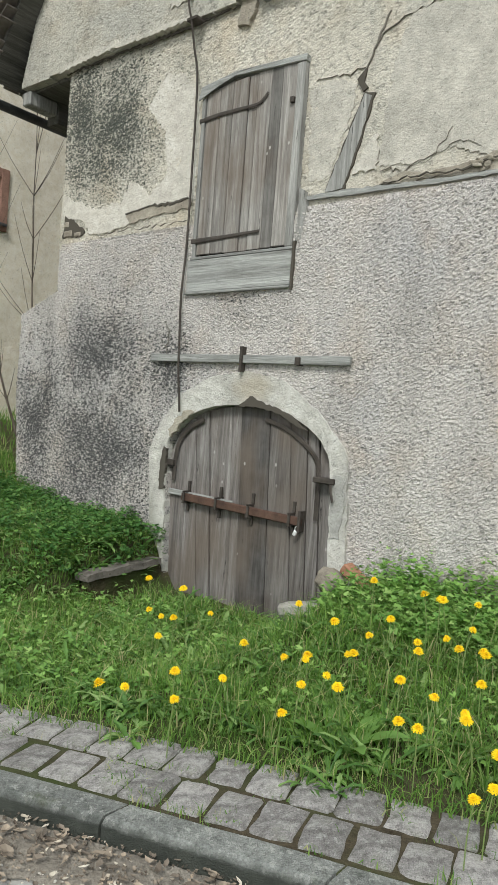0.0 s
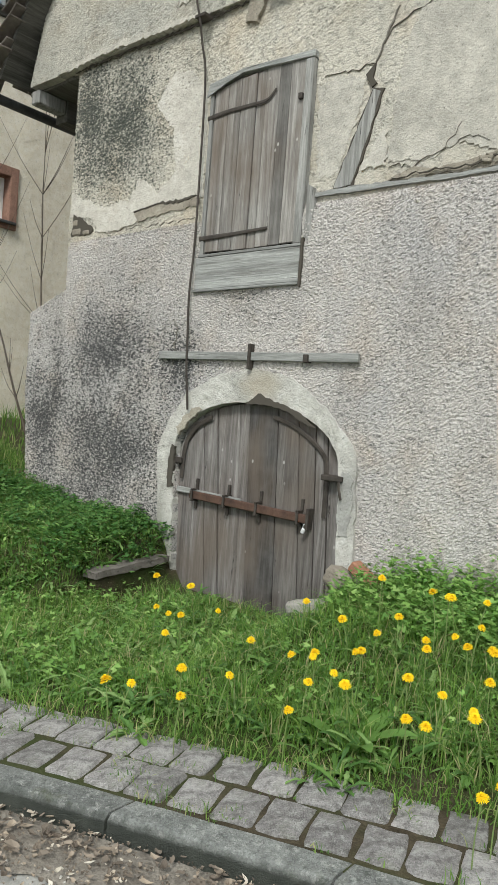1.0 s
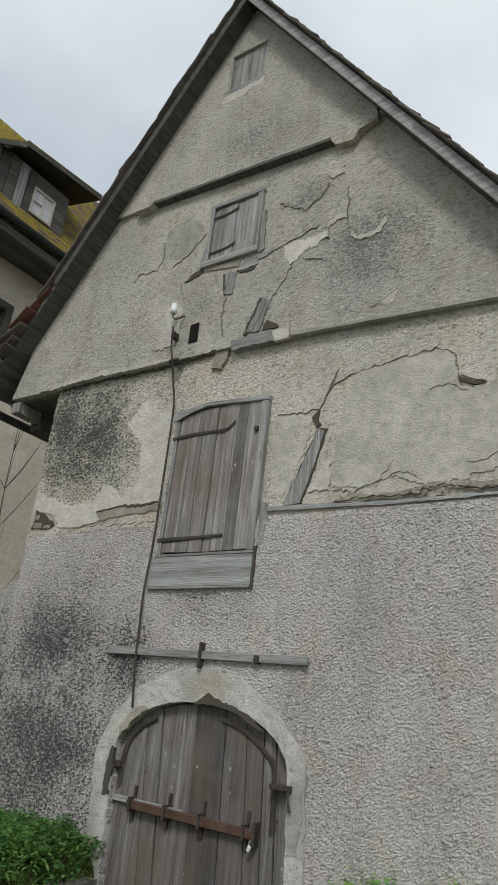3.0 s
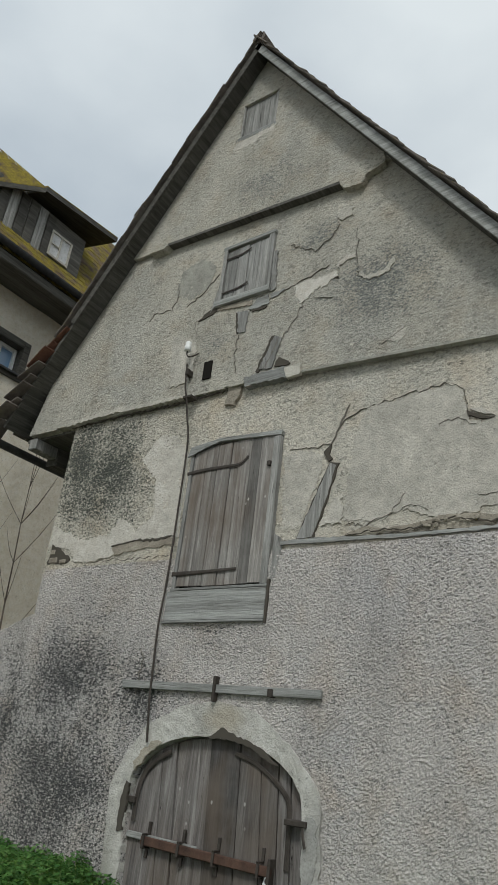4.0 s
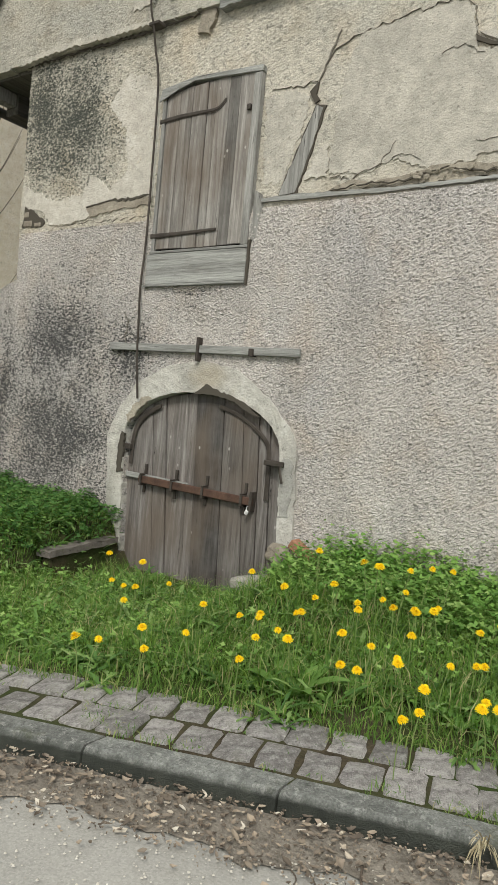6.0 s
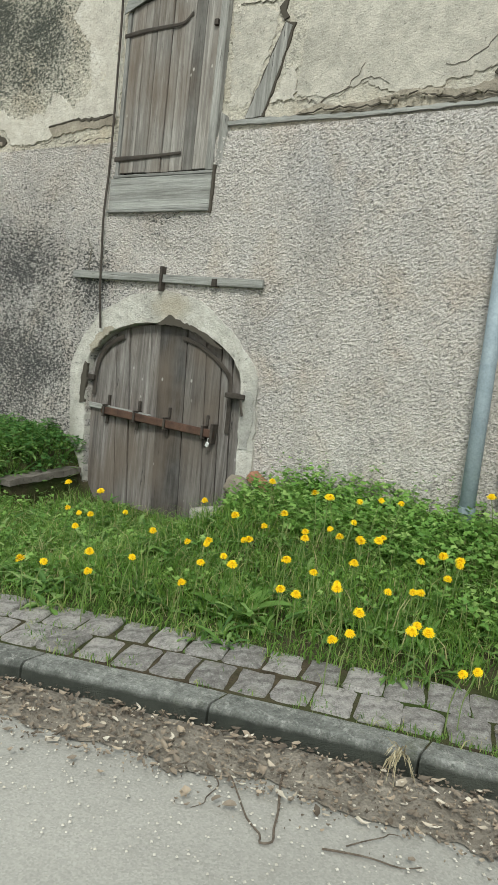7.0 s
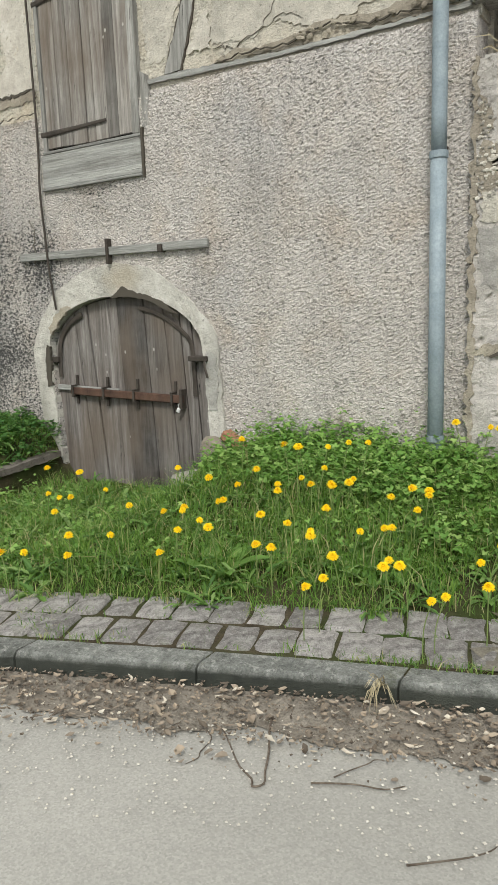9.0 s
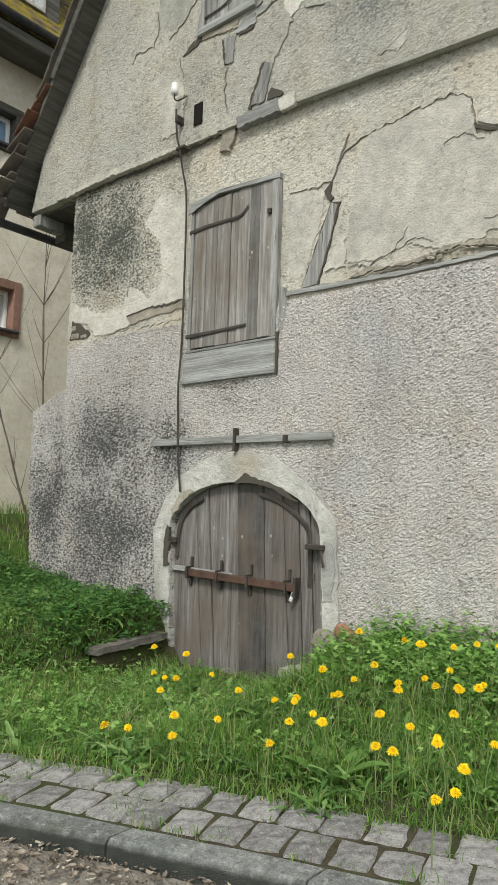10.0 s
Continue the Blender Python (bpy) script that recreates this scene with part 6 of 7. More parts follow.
part("riser", boxed(-0.399, 0.429, 0.0, 0.10, -0.3, -0.037, 0.02, m=m), M_GROUND, slabst, "dark earth riser under the slab")
st = thing("broken_brick", (2.2, -0.16, 0.3), "broken red brick leaning on the door jamb", "brick")
part("brick", boxed(-0.11, 0.11, -0.05, 0.05, -0.04, 0.04, 0.012, m=Matrix.Translation((2.29, -0.16, 0.50)) @ Matrix.Rotation(radians(32), 4, "Y")), M_BRICK, st)
st = thing("field_stone", (2.08, -0.2, 0.3), "dark mossy lump of stone by the door", "stone")
bm = bmesh.new()
bmesh.ops.create_icosphere(bm, subdivisions=3, radius=1)
for v in bm.verts:
    n = 1 + 0.3 * fbm(v.co.x * 1.5, v.co.y * 1.5, v.co.z * 1.5 + 4)
    v.co = Vector((2.08 + v.co.x * 0.12 * n, -0.15 + v.co.y * 0.09 * n, 0.44 + v.co.z * 0.085 * n))
part("stone", bm, M_RUBBLE, st, smooth=True)
st = thing("threshold_stone", (1.8, -0.12, 0.2), "pale flat stone at the foot of the door", "stone")
part("stone", boxed(-0.17, 0.17, -0.08, 0.08, -0.06, 0.04, 0.025, m=Matrix.Translation((1.84, -0.12, 0.19)) @ Matrix.Rotation(radians(-14), 4, "Y")), M_STONE, st)

# ---------- twigs and tufts in the gutter ----------


def fallen(points, r, seed, label="grey fallen twig on the road"):
    t = thing("fallen_twig", points[0], label, "twig", "fallen twigs")
    rw = random.Random(seed)
    points = [points[0]] + [(a + rw.uniform(-0.012, 0.012), b + rw.uniform(-0.012, 0.012), c) for a, b, c in smooth_line(points, 2)[1:]]
    pts = smooth_line(points, 3)
    r = r * 0.5
    part("stick", tube(pts, r, 6, 1, [r * (1.1 - 0.6 * k / len(pts)) for k in range(len(pts))]), M_TWIG, t)


fallen([(3.98, -2.55, 0.035), (4.06, -2.72, 0.02), (4.12, -2.86, 0.012), (4.07, -2.85, 0.012), (3.93, -2.75, 0.015), (3.83, -2.66, 0.02)], 0.009, 1)
fallen([(3.80, -2.70, 0.01), (3.86, -2.80, 0.008), (3.84, -2.88, 0.006)], 0.005, 2)
fallen([(4.25, -2.78, 0.012), (4.38, -2.72, 0.012), (4.52, -2.66, 0.012)], 0.007, 3)
fallen([(4.30, -2.72, 0.012), (4.38, -2.62, 0.03), (4.40, -2.58, 0.02)], 0.005, 4)
fallen([(4.62, -2.95, 0.008), (4.75, -2.85, 0.008), (4.82, -2.76, 0.008)], 0.006, 5)
fallen([(2.72, -2.88, 0.03), (2.86, -2.86, 0.045), (2.95, -2.83, 0.035)], 0.014, 6, "short thick stick against the kerb")

# ---------- fallen leaves ----------
lv, lf = [], []
rl = random.Random(12)
for i in range(9500):
    x = rl.uniform(-2.2, 7.6)
    near = rl.random() ** 1.2
    y = kerb_y(x) - 0.01 - (0.33 + 0.16 * (rl.random() < 0.12)) * near
    z = 0.012 + 0.03 * (1 - near) + rl.uniform(0, 0.02)
    s = rl.choice((0.004, 0.004, 0.005, 0.005, 0.006, 0.006, 0.007, 0.008, 0.008, 0.009, 0.01, 0.011, 0.012, 0.014, 0.017, 0.02, 0.024, 0.03)) * rl.uniform(0.6, 1.05)
    a = rl.uniform(0, 6.28)
    tilt = Euler((rl.uniform(-0.3, 0.3), rl.uniform(-0.3, 0.3), a)).to_matrix()
    o = len(lv)
    n = 6
    cup = rl.uniform(-0.1, 0.3)
    lv.append(Vector((x, y, z)))
    for k in range(n):
        t = 2 * math.pi * k / n
        r = s * (1.0 if k else 1.3) * rl.uniform(0.35, 1.2)
        p = tilt @ Vector((math.cos(t) * r, math.sin(t) * r * 0.62, cup * r * r / s))
        lv.append(Vector((x, y, z)) + p + Vector((0, 0, 0.006)))
    lf += [(o, o + 1 + k, o + 1 + (k + 1) % n) for k in range(n)]
tagged(new("fallen_leaves", as_mesh("fallen_leaves", lv, lf, M_DEADLEAF)), "dry brown leaves heaped along the gutter", "leaves", kind="stuff")
# grit and pebbles in the gutter
lv, lf = [], []
for i in range(4000):
    x = rl.uniform(-2.2, 6.8)
    y = kerb_y(x) - 0.02 - 0.75 * rl.random() ** 1.6
    s = rl.uniform(0.002, 0.007)
    c = Vector((x, y, 0.012 + s * 0.4))
    o = len(lv)
    lv += [c + Vector((s, 0, 0)), c + Vector((0, s, 0)), c + Vector((-s, 0, 0)), c + Vector((0, -s, 0)), c + Vector((0, 0, s * 0.8))]
    lf += [(o, o + 1, o + 4), (o + 1, o + 2, o + 4), (o + 2, o + 3, o + 4), (o + 3, o, o + 4)]
tagged(new("grit", as_mesh("grit", lv, lf, M_PALE)), "pale grit scattered at the road edge", "grit", kind="stuff")

lv, lf = [], []
for i in range(650):
    x = rl.uniform(4.55, 6.4)
    y = kerb_y(x) + 0.16 + rl.random() ** 0.8 * (0.6 + 0.6 * step(5.4, 6.2, x))
    s = rl.uniform(0.003, 0.010)
    c = Vector((x, y, max(0.118, ground_z(x, y) + 0.012) + s * 0.3))
    o = len(lv)
    lv += [c + Vector((s, 0, 0)), c + Vector((0, s, 0)), c + Vector((-s, 0, 0)), c + Vector((0, -s, 0)), c + Vector((0, 0, s * 0.7))]
    lf += [(o, o + 1, o + 4), (o + 1, o + 2, o + 4), (o + 2, o + 3, o + 4), (o + 3, o, o + 4)]
tagged(new("gravel", as_mesh("gravel", lv, lf, M_STONE)), "loose grey gravel round the pole foot", "gravel", kind="stuff")

# ---------- grass ----------
GR = np.random.RandomState(5)


def lawn_density(x, y):
    """How thick the grass stands; 0 where there is none."""
    d = y - kerb_y(x)
    if d < 0.57 + 0.05 * fbm(x * 3, 0, 2) or (y > -0.03 and x > -2.2):
        return 0.0
    if x > 4.2:
        edge = 0.66 + 0.14 * fbm(x * 2, 0, 1) + 0.1 * step(4.6, 5.2, x)
        if d < edge:
            return 0.15 if d > edge - 0.2 else 0.03
        if d < edge + 0.42 and x > 4.35:
            return 0.3 + 0.5 * step(0.0, 0.4, fbm(x * 3.2, y * 3.2, 5.0))
    if x > 5.75:
        return 0.0
    if 0.3 < x < 1.9 and y > -0.16:
        return 0.25
    if 0.36 < x < 0.75 and y > -0.95:
        return 0.3
    return 1.0


def blades(n, x0, x1, y0, y1, h0, h1, w0, w1, density, lean=0.5):
    verts, faces = [], []
    made = 0
    while made < n:
        x, y = GR.uniform(x0, x1), GR.uniform(y0, y1)
        made += 1
        dn = density(x, y)
        if GR.rand() > dn:
            continue
        z = max(ground_z(x, y) - 0.01, 0.12 if y - kerb_y(x) < 0.66 else -1)
        tuft = 0.65 + 0.6 * (0.5 + 0.5 * fbm(x * 2.5, y * 2.5, 9.0))
        tuft *= (0.55 + 0.45 * step(0.55, 1.15, y - kerb_y(x))) * (1.0 + 0.3 * step(1.9, 2.7, x) * step(0.6, 0.9, y - kerb_y(x))) if h1 > 0.1 else 1.0
        h, w = GR.uniform(h0, h1) * tuft, GR.uniform(w0, w1)
        a, b = GR.uniform(0, 6.283), GR.uniform(0, 6.283)
        ln = h * lean * GR.rand()
        dx, dy = math.cos(a) * ln, math.sin(a) * ln
        wx, wy = math.cos(b) * w, math.sin(b) * w
        o = len(verts)
        verts += [(x - wx, y - wy, z), (x + wx, y + wy, z), (x + dx * 0.3 + wx * 0.8, y + dy * 0.3 + wy * 0.8, z + h * 0.55), (x + dx * 0.3 - wx * 0.8, y + dy * 0.3 - wy * 0.8, z + h * 0.55), (x + dx, y + dy, z + h * (1 - 0.25 * ln / h))]
        faces += [(o, o + 1, o + 2, o + 3), (o + 3, o + 2, o + 4)]
    return verts, faces


v, f = blades(105000, -3.0, 5.8, -3.2, 0.3, 0.05, 0.18, 0.0014, 0.0038, lawn_density, 1.5)
tagged(new("grass", as_mesh("grass", v, f, M_GRASS)), "uncut spring grass below the wall", "grass", kind="stuff")
v, f = blades(16000, -9, -1.6, -3.2, 6, 0.1, 0.3, 0.003, 0.006, lambda x, y: 0.0 if y < kerb_y(x) + 0.6 or (x > -2.3 and y > -0.03) or x < -4.9 else 0.8, 0.8)
tagged(new("bank_grass", as_mesh("bank_grass", v, f, M_GRASS)), "grass on the bank beside the house", "grass", kind="stuff")


def joint_density(x, y):
    d = y - kerb_y(x)
    if 0.115 < d < 0.19:
        return 1.0 * step(-0.25, 0.25, fbm(x * 2.2, 0.5, 4.0)) + (0.3 if x > 4.3 else 0)
    if 0.175 <= d < 0.7:
        thick = step(0.2, 0.5, fbm(x * 2.6, y * 2.6, 6.0))
        return 0.5 * thick + (0.35 if abs(d - 0.42) < 0.018 else 0.0) * step(-0.3, 0.2, fbm(x * 3.1, y * 3.1, 2.0))
    return 0.0


v, f = blades(80000, -1.5, 6.5, -3.3, -1.3, 0.012, 0.05, 0.0012, 0.003, joint_density, 1.6)
tagged(new("joint_grass", as_mesh("joint_grass", v, f, M_GRASS)), "short grass and moss in the paving joints", "grass", kind="stuff")


# ---------- broad leaves ----------


def leaf_strip(verts, faces, base, direction, length, width, droop, toothed, rnd, normal_lift=0.25):
    """One leaf as a folded strip with a pointed or toothed outline."""
    d = Vector((math.cos(direction), math.sin(direction), 0))
    s = Vector((-d.y, d.x, 0))
    n = 6
    o = len(verts)
    for k in range(n + 1):
        t = k / n
        w = width * math.sin(math.pi * min(1.0, 0.12 + 0.86 * t)) ** 0.8
        if toothed:
            w *= (1.0 if k % 2 else 0.5) * (0.6 + 0.7 * t) if t < 0.95 else 0.2
        p = base + d * length * t * (1 - 0.15 * droop * t) + Vector((0, 0, length * (normal_lift * 2.2 * t - droop * t * t)))
        fold = Vector((0, 0, w * 0.35))
        verts += [p - s * w + fold, p, p + s * w + fold]
    for k in range(n):
        a = o + 3 * k
        faces += [(a, a + 1, a + 4, a + 3), (a + 1, a + 2, a + 5, a + 4)]


def fan_leaf(verts, faces, c, radius, tilt, turn, rnd, lobes=3):
    """A small lobed leaflet as a fan."""
    o = len(verts)
    rot = Euler((tilt[0], tilt[1], turn)).to_matrix()
    n = lobes * 3 + 1
    verts.append(c)
    for k in range(n):
        a = -2.3 + 4.6 * k / (n - 1)
        r = radius * (1.0 if k % 3 == 1 or k == n - 1 else 0.72) * rnd.uniform(0.85, 1.1)
        verts.append(c + rot @ Vector((math.cos(a) * r, math.sin(a) * r * 0.9, 0.2 * r * abs(math.sin(a)))))
    faces += [(o, o + 1 + k, o + 2 + k) for k in range(n - 1)]


# dandelion rosettes
rb = random.Random(15)
v, f = [], []
count = 0
while count < 1150:
    x, y = rb.uniform(-1.5, 5.5), rb.uniform(-2.6, -0.1)
    if rb.random() > lawn_density(x, y) or (y - kerb_y(x) < 0.8 and rb.random() < 0.75):
        continue
    count += 1
    z = ground_z(x, y)
    for k in range(rb.randint(6, 11)):
        leaf_strip(v, f, Vector((x, y, z)), rb.uniform(0, 6.28), rb.uniform(0.08, 0.2), rb.uniform(0.009, 0.021), rb.uniform(0.4, 0.85), rb.random() < 0.85, rb, rb.uniform(0.2, 0.5))
tagged(new("dandelion_leaves", as_mesh("dandelion_leaves", v, f, M_LEAF)), "toothed dandelion leaves among the grass", "leaves", kind="stuff")

# fresh lobed herb leaves, thick under the wall and on the left bank
v, f = [], []


def herb(x, y, h, n, spreadr, r0, r1):
    z = ground_z(x, y)
    for k in range(n):
        a, q = rb.uniform(0, 6.28), spreadr * rb.random() ** 0.6
        lz = z + h * (0.35 + 0.65 * rb.random()) * (1 - 0.45 * (q / spreadr) ** 2)
        c = Vector((x + math.cos(a) * q, min(y + math.sin(a) * q, -0.03 if x > -2.1 else 9), lz))
        fan_leaf(v, f, c, rb.uniform(r0, r1), (rb.uniform(-0.6, 0.6), rb.uniform(-0.6, 0.6)), rb.uniform(0, 6.28), rb)


for i in range(230):
    x = rb.uniform(2.42, 4.15)
    y = -0.06 - 0.75 * rb.random() ** 1.5
    herb(x, y, rb.uniform(0.14, 0.34) * (1 - 0.4 * min(1, -y)), 30, 0.14, 0.012, 0.034)
for i in range(170):
    x = rb.uniform(4.1, 5.75)
    y = -0.08 - 1.15 * rb.random() ** 1.1
    herb(x, y, rb.uniform(0.06, 0.26), 22, 0.13, 0.012, 0.033)
for i in range(620):
    x, y = rb.uniform(-1.2, 5.4), rb.uniform(-2.3, -0.5)
    if y - kerb_y(x) > 0.95 and rb.random() < lawn_density(x, y):
        herb(x, y, rb.uniform(0.05, 0.17), 14, 0.12, 0.012, 0.028)
for i in range(45):
    x = rb.uniform(2.3, 4.0)
    herb(x, -0.07, rb.uniform(0.34, 0.44), 7, 0.09, 0.010, 0.02)
tagged(new("herb_leaves", as_mesh("herb_leaves", v, f, M_BUSH)), "lush lobed herb leaves growing under the wall", "herbs", kind="stuff")
# the same herbs on the left bank, coloured darker for its shade
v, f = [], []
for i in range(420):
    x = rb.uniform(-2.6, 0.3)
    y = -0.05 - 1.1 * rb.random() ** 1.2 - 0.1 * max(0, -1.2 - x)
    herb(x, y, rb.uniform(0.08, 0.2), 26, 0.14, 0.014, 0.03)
tagged(new("ground_ivy", as_mesh("ground_ivy", v, f, M_BANKHERB)), "herb leaves on the bank beside the door, shade put into their green", "ivy", kind="stuff")

# a few large dock leaves
dock = thing("dock_plant", (3.15, -1.75, 0.11), "large-leaved dock plant among the dandelions", "plant")
for i, (dr, ln, wd) in enumerate(((0.3, 0.30, 0.05), (2.4, 0.26, 0.055), (-0.7, 0.26, 0.045), (1.2, 0.28, 0.05), (3.6, 0.24, 0.045))):
    v, f = [], []
    leaf_strip(v, f, Vector((3.2, -1.75, 0.12)), dr, ln, wd, 0.45, False, rb, 0.42)
    hang(new("leaf", as_mesh("leaf", v, f, M_LEAF, True)), dock)
tuft = thing("dry_tuft", (4.28, -2.36, 0.1), "dry straw tuft growing from the kerb joint", "grass tuft")
v, f = [], []
for i in range(40):
    a = rb.uniform(0, 6.28)
    o = len(v)
    p = Vector((4.29 + rb.uniform(-0.02, 0.02), kerb_y(4.29) + 0.01 + rb.uniform(-0.02, 0.01), 0.11))
    e = p + Vector((math.cos(a) * rb.uniform(0.02, 0.09), -abs(math.sin(a)) * 0.08 - 0.01, rb.uniform(-0.1, 0.06)))
    m = (p + e) / 2 + Vector((0, -0.02, 0.035))
    v += [p - Vector((0.002, 0, 0)), p + Vector((0.002, 0, 0)), m + Vector((0.002, 0, 0)), m - Vector((0.002, 0, 0)), e]
    f += [(o, o + 1, o + 2, o + 3), (o + 3, o + 2, o + 4)]
hang(new("straw", as_mesh("straw", v, f, M_STRAW)), tuft)
# pale dead stalks lying by the bare soil
for i, (a, b, c) in enumerate((((4.62, -1.55, 0.2), (4.75, -1.62, 0.22), (4.86, -1.75, 0.2)), ((4.7, -1.95, 0.15), (4.85, -1.98, 0.16), (5.0, -1.9, 0.15)), ((4.5, -1.4, 0.22), (4.6, -1.48, 0.24), (4.72, -1.5, 0.2)))):
    t = thing("dead_stalk", a, "pale dead plant stalk lying on soil", "stalk", "dead stalks")
    part("stalk", tube(smooth_line([a, b, c], 4), 0.006, 6), M_STRAW, t)

# ---------- dandelions ----------


def dandelion(height, nod, seed, radius):
    """A stalk with a domed head of many narrow petals; built at the origin."""
    r = random.Random(seed)
    t = thing("dandelion", (0, 0, 0), "yellow dandelion in full bloom on a pale stalk", "flower", "dandelions in the grass")
    top = Vector((nod * 0.6, nod * 0.2, height))
    part("stalk", tube(smooth_line([(0, 0, -0.02), (nod * 0.1, 0, height * 0.5), tuple(top)], 4), 0.0024, 6), M_STALK, t)
    v, f = [], []
    axis = Vector((nod * 2, -abs(nod) * 2.5 - 0.3, 1)).normalized()
    q = axis.to_track_quat("Z", "Y").to_matrix()
    for ring, (n, ln, lift) in enumerate(((30, 1.0, 0.0), (28, 0.92, 0.3), (24, 0.8, 0.65), (18, 0.64, 1.05), (12, 0.5, 1.6))):
        for k in range(n):
            a = 2 * math.pi * (k + 0.5 * ring) / n + r.uniform(-0.1, 0.1)
            L = radius * ln * r.uniform(0.8, 1.12)
            d = Vector((math.cos(a), math.sin(a), 0))
            s = Vector((-d.y, d.x, 0)) * radius * 0.075
            b = Vector((0, 0, 0.004 * ring))
            e = d * L * math.cos(lift * 0.75) + Vector((0, 0, L * math.sin(lift * 0.75) + 0.003 * ring))
            m = b.lerp(e, 0.6) + Vector((0, 0, L * 0.12))
            o = len(v)
            v += [top + q @ p for p in (b - s * 0.4, b + s * 0.4, m + s, m - s, e + s * 0.7, e - s * 0.7)]
            f += [(o, o + 1, o + 2, o + 3), (o + 3, o + 2, o + 4, o + 5)]
    hang(new("petals", as_mesh("petals", v, f, M_YELLOW)), t)
    bm = tube([top + axis * -0.014, top + axis * -0.008, top + axis * 0.002], 0.008, 8, 1, [0.004, 0.008, 0.010])
    part("calyx", bm, M_STALK, t)
    return t


KINDS = {}
NEAR_DOOR = [(1.12, -0.89), (1.37, -0.90), (1.46, -0.90), (1.78, -1.09), (1.77, -1.34), (1.52, -1.32), (1.66, -1.39), (2.10, -1.81), (2.54, -2.10), (2.51, -2.42), (2.48, -2.45), (2.74, -2.32), (2.72, -2.05), (2.58, -1.71),
             (2.53, -1.20), (2.84, -1.22), (2.79, -1.67), (2.86, -1.64), (2.89, -1.59), (3.01, -1.84), (3.03, -1.72), (3.10, -2.08)]
MIDDLE = [(3.00, -1.25), (3.00, -1.46), (3.05, -1.45), (3.18, -1.72), (3.02, -1.05), (2.82, -0.89), (3.33, -1.53), (3.29, -1.53), (3.22, -1.19), (3.28, -1.26), (3.30, -1.08), (3.15, -0.90), (3.21, -0.90), (3.25, -0.88),
          (3.43, -1.15), (3.49, -1.57), (3.61, -1.61), (3.56, -1.82), (3.48, -1.82), (3.53, -1.11), (3.55, -1.13), (3.58, -1.01), (3.64, -1.04), (3.44, -0.78), (3.56, -0.76), (3.71, -1.63), (3.84, -1.54), (3.62, -1.36), (3.37, -0.95), (3.35, -0.87)]
BY_WALL = [(3.87, -1.15), (3.95, -1.44), (3.98, -1.43), (4.08, -1.73), (4.13, -1.78), (3.88, -1.76), (3.90, -2.15), (3.92, -2.05), (4.36, -2.05), (3.99, -1.0), (4.04, -1.06), (4.08, -1.0), (4.03, -1.21), (4.19, -1.74),
           (4.01, -0.30), (4.15, -0.38), (4.25, -0.42), (4.71, -0.12), (4.97, -0.13), (5.13, -0.12), (4.96, -0.11), (5.11, -0.66), (5.35, -0.13), (5.41, -0.42), (5.47, -0.26), (5.38, -0.83), (5.33, -0.90), (5.45, -1.08), (5.35, -1.17),
           (4.47, -1.0), (4.79, -0.89), (4.83, -0.90), (4.70, -0.94), (4.45, -1.37), (4.41, -1.57), (4.55, -1.55), (4.55, -1.84), (4.39, -2.0), (4.89, -1.95)]
rf = random.Random(33)
for i, (x, y) in enumerate(NEAR_DOOR + MIDDLE + BY_WALL):
    k = rf.randrange(4)
    tall = 0.25 if y < -0.9 else 0.34 if y < -0.2 else 0.42
    m = Matrix.Translation((x, y, ground_z(x, y))) @ Matrix.Rotation(rf.uniform(-0.8, 0.8), 4, "Z")
    if (tall, k) in KINDS:
        copy_thing(KINDS[tall, k], m)
    else:
        KINDS[tall, k] = dandelion(tall, (0.03, -0.06, 0.07, 0.0)[k], 1 + k + int(tall * 100), (0.022, 0.027, 0.020, 0.025)[k])
        KINDS[tall, k].matrix_basis = m

# ---------- granite setts ----------
paving = thing("pavement", (2.0, -2.3, 0.1), "worn mossy granite setts behind the kerb", "pavement", kind="structure")


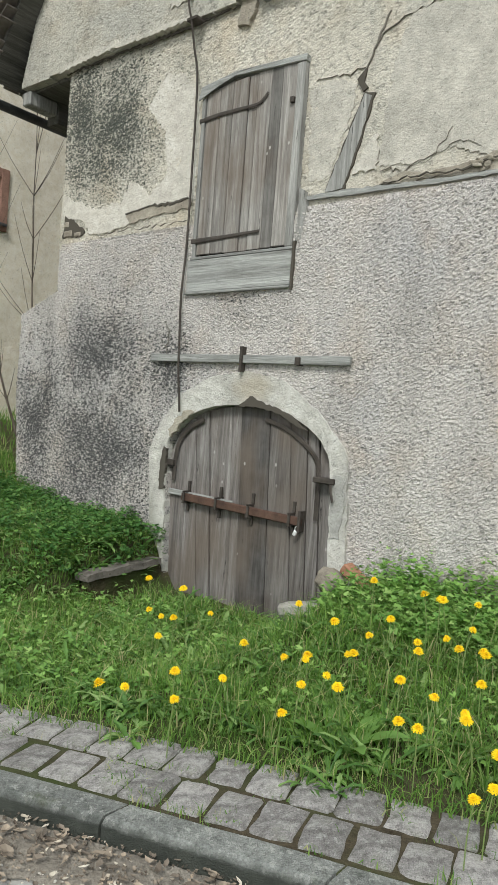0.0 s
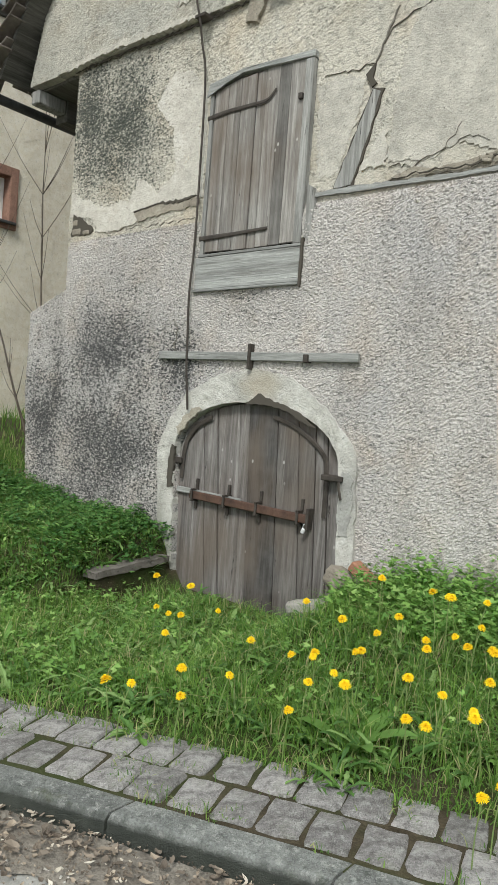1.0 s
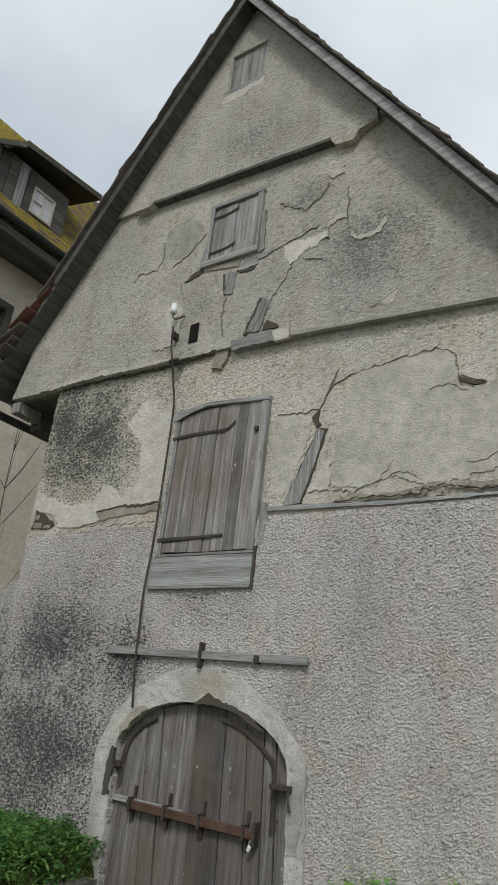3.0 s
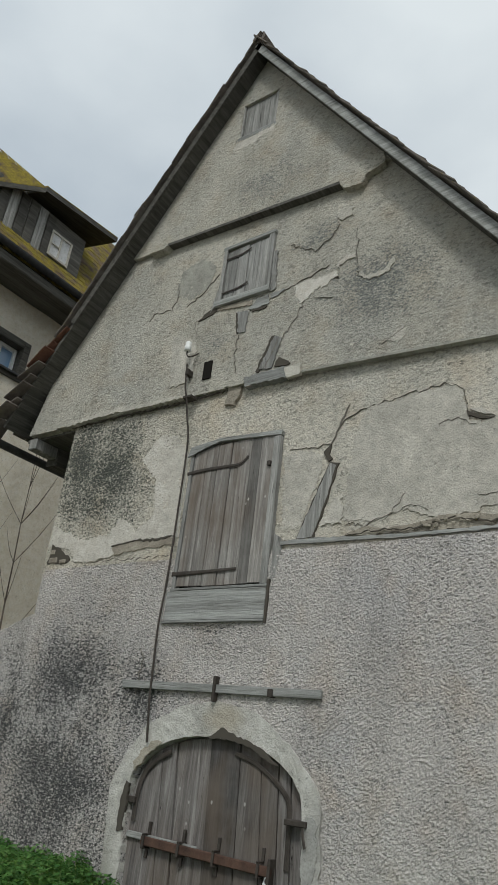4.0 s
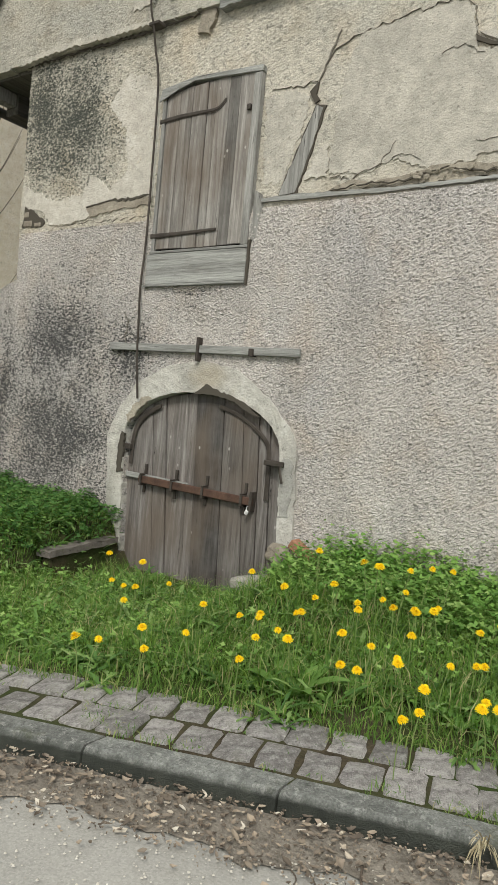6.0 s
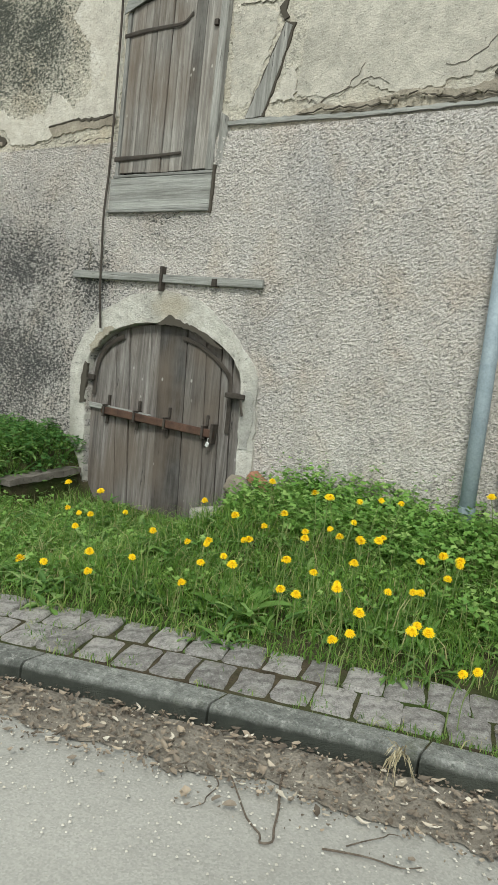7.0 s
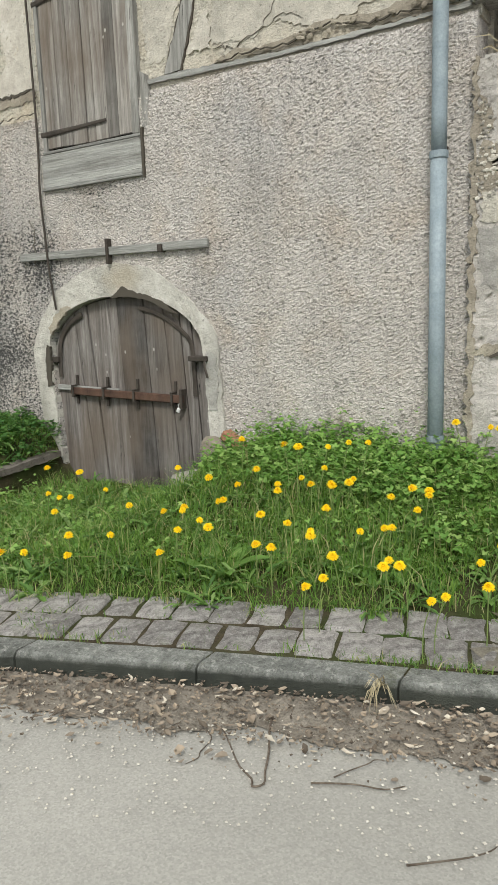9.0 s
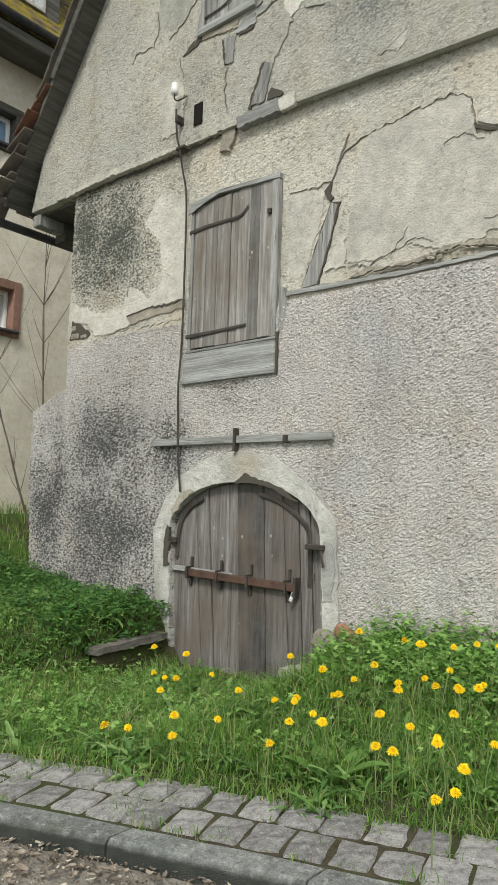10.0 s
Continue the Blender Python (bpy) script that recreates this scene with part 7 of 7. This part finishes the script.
def sett_mesh(seed, w, d):
    r = random.Random(seed)
    bm = bmesh.new()
    n = 4
    grid = []
    for i in range(n + 1):
        row = []
        for j in range(n + 1):
            u, q = (0, 0.09, 0.5, 0.91, 1)[i], (0, 0.09, 0.5, 0.91, 1)[j]
            edge = min(u, 1 - u, q, 1 - q)
            z = r.uniform(-0.006, 0.0) if edge == 0 else 0.012 + r.uniform(-0.006, 0.005) - (0.004 if edge < 0.2 else 0.0)
            corner = (u in (0, 1)) and (q in (0, 1))
            sx = (u - 0.5) * w * (0.93 if corner else 1) + r.uniform(-0.005, 0.005)
            sy = (q - 0.5) * d * (0.93 if corner else 1) + r.uniform(-0.005, 0.005)
            row.append(bm.verts.new((sx, sy, z)))
        grid.append(row)
    for i in range(n):
        for j in range(n):
            bm.faces.new((grid[i][j], grid[i + 1][j], grid[i + 1][j + 1], grid[i][j + 1]))
    rim = [e for e in bm.edges if e.is_boundary]
    ex = bmesh.ops.extrude_edge_only(bm, edges=rim)
    for g in ex["geom"]:
        if isinstance(g, bmesh.types.BMVert):
            g.co.z = -0.07
    bmesh.ops.recalc_face_normals(bm, faces=bm.faces)
    me = bpy.data.meshes.new("sett")
    bm.to_mesh(me)
    bm.free()
    me.materials.append(M_SETT)
    return me


SETTS = [sett_mesh(i, 0.162 + 0.006 * (i % 3 - 1), 0.232 + 0.008 * (i % 2)) for i in range(12)]
rp = random.Random(44)
for row in range(2):
    x = -2.4 + (0.0, 0.05)[row]
    while x < 4.74 + 0.04 * row:
        slope = math.atan2(kerb_y(x + 0.1) - kerb_y(x - 0.1), 0.2)
        away = 0.135 * math.cos(slope) + 0.136 + 0.243 * row + rp.uniform(-0.005, 0.005)
        place = Matrix.Translation((x - math.sin(slope) * away, kerb_y(x) + math.cos(slope) * away, 0.121 + rp.uniform(-0.005, 0.005)))
        ob = new("sett", rp.choice(SETTS))
        ob.matrix_basis = place @ Matrix.Rotation(slope + rp.uniform(-0.022, 0.022) + rp.choice((0, math.pi)), 4, "Z") @ Matrix.Rotation(rp.uniform(-0.02, 0.02), 4, "X") @ Matrix.Rotation(rp.uniform(-0.02, 0.02), 4, "Y")
        hang(ob, paving)
        x += (0.1655 + rp.uniform(-0.004, 0.006)) * math.cos(slope)
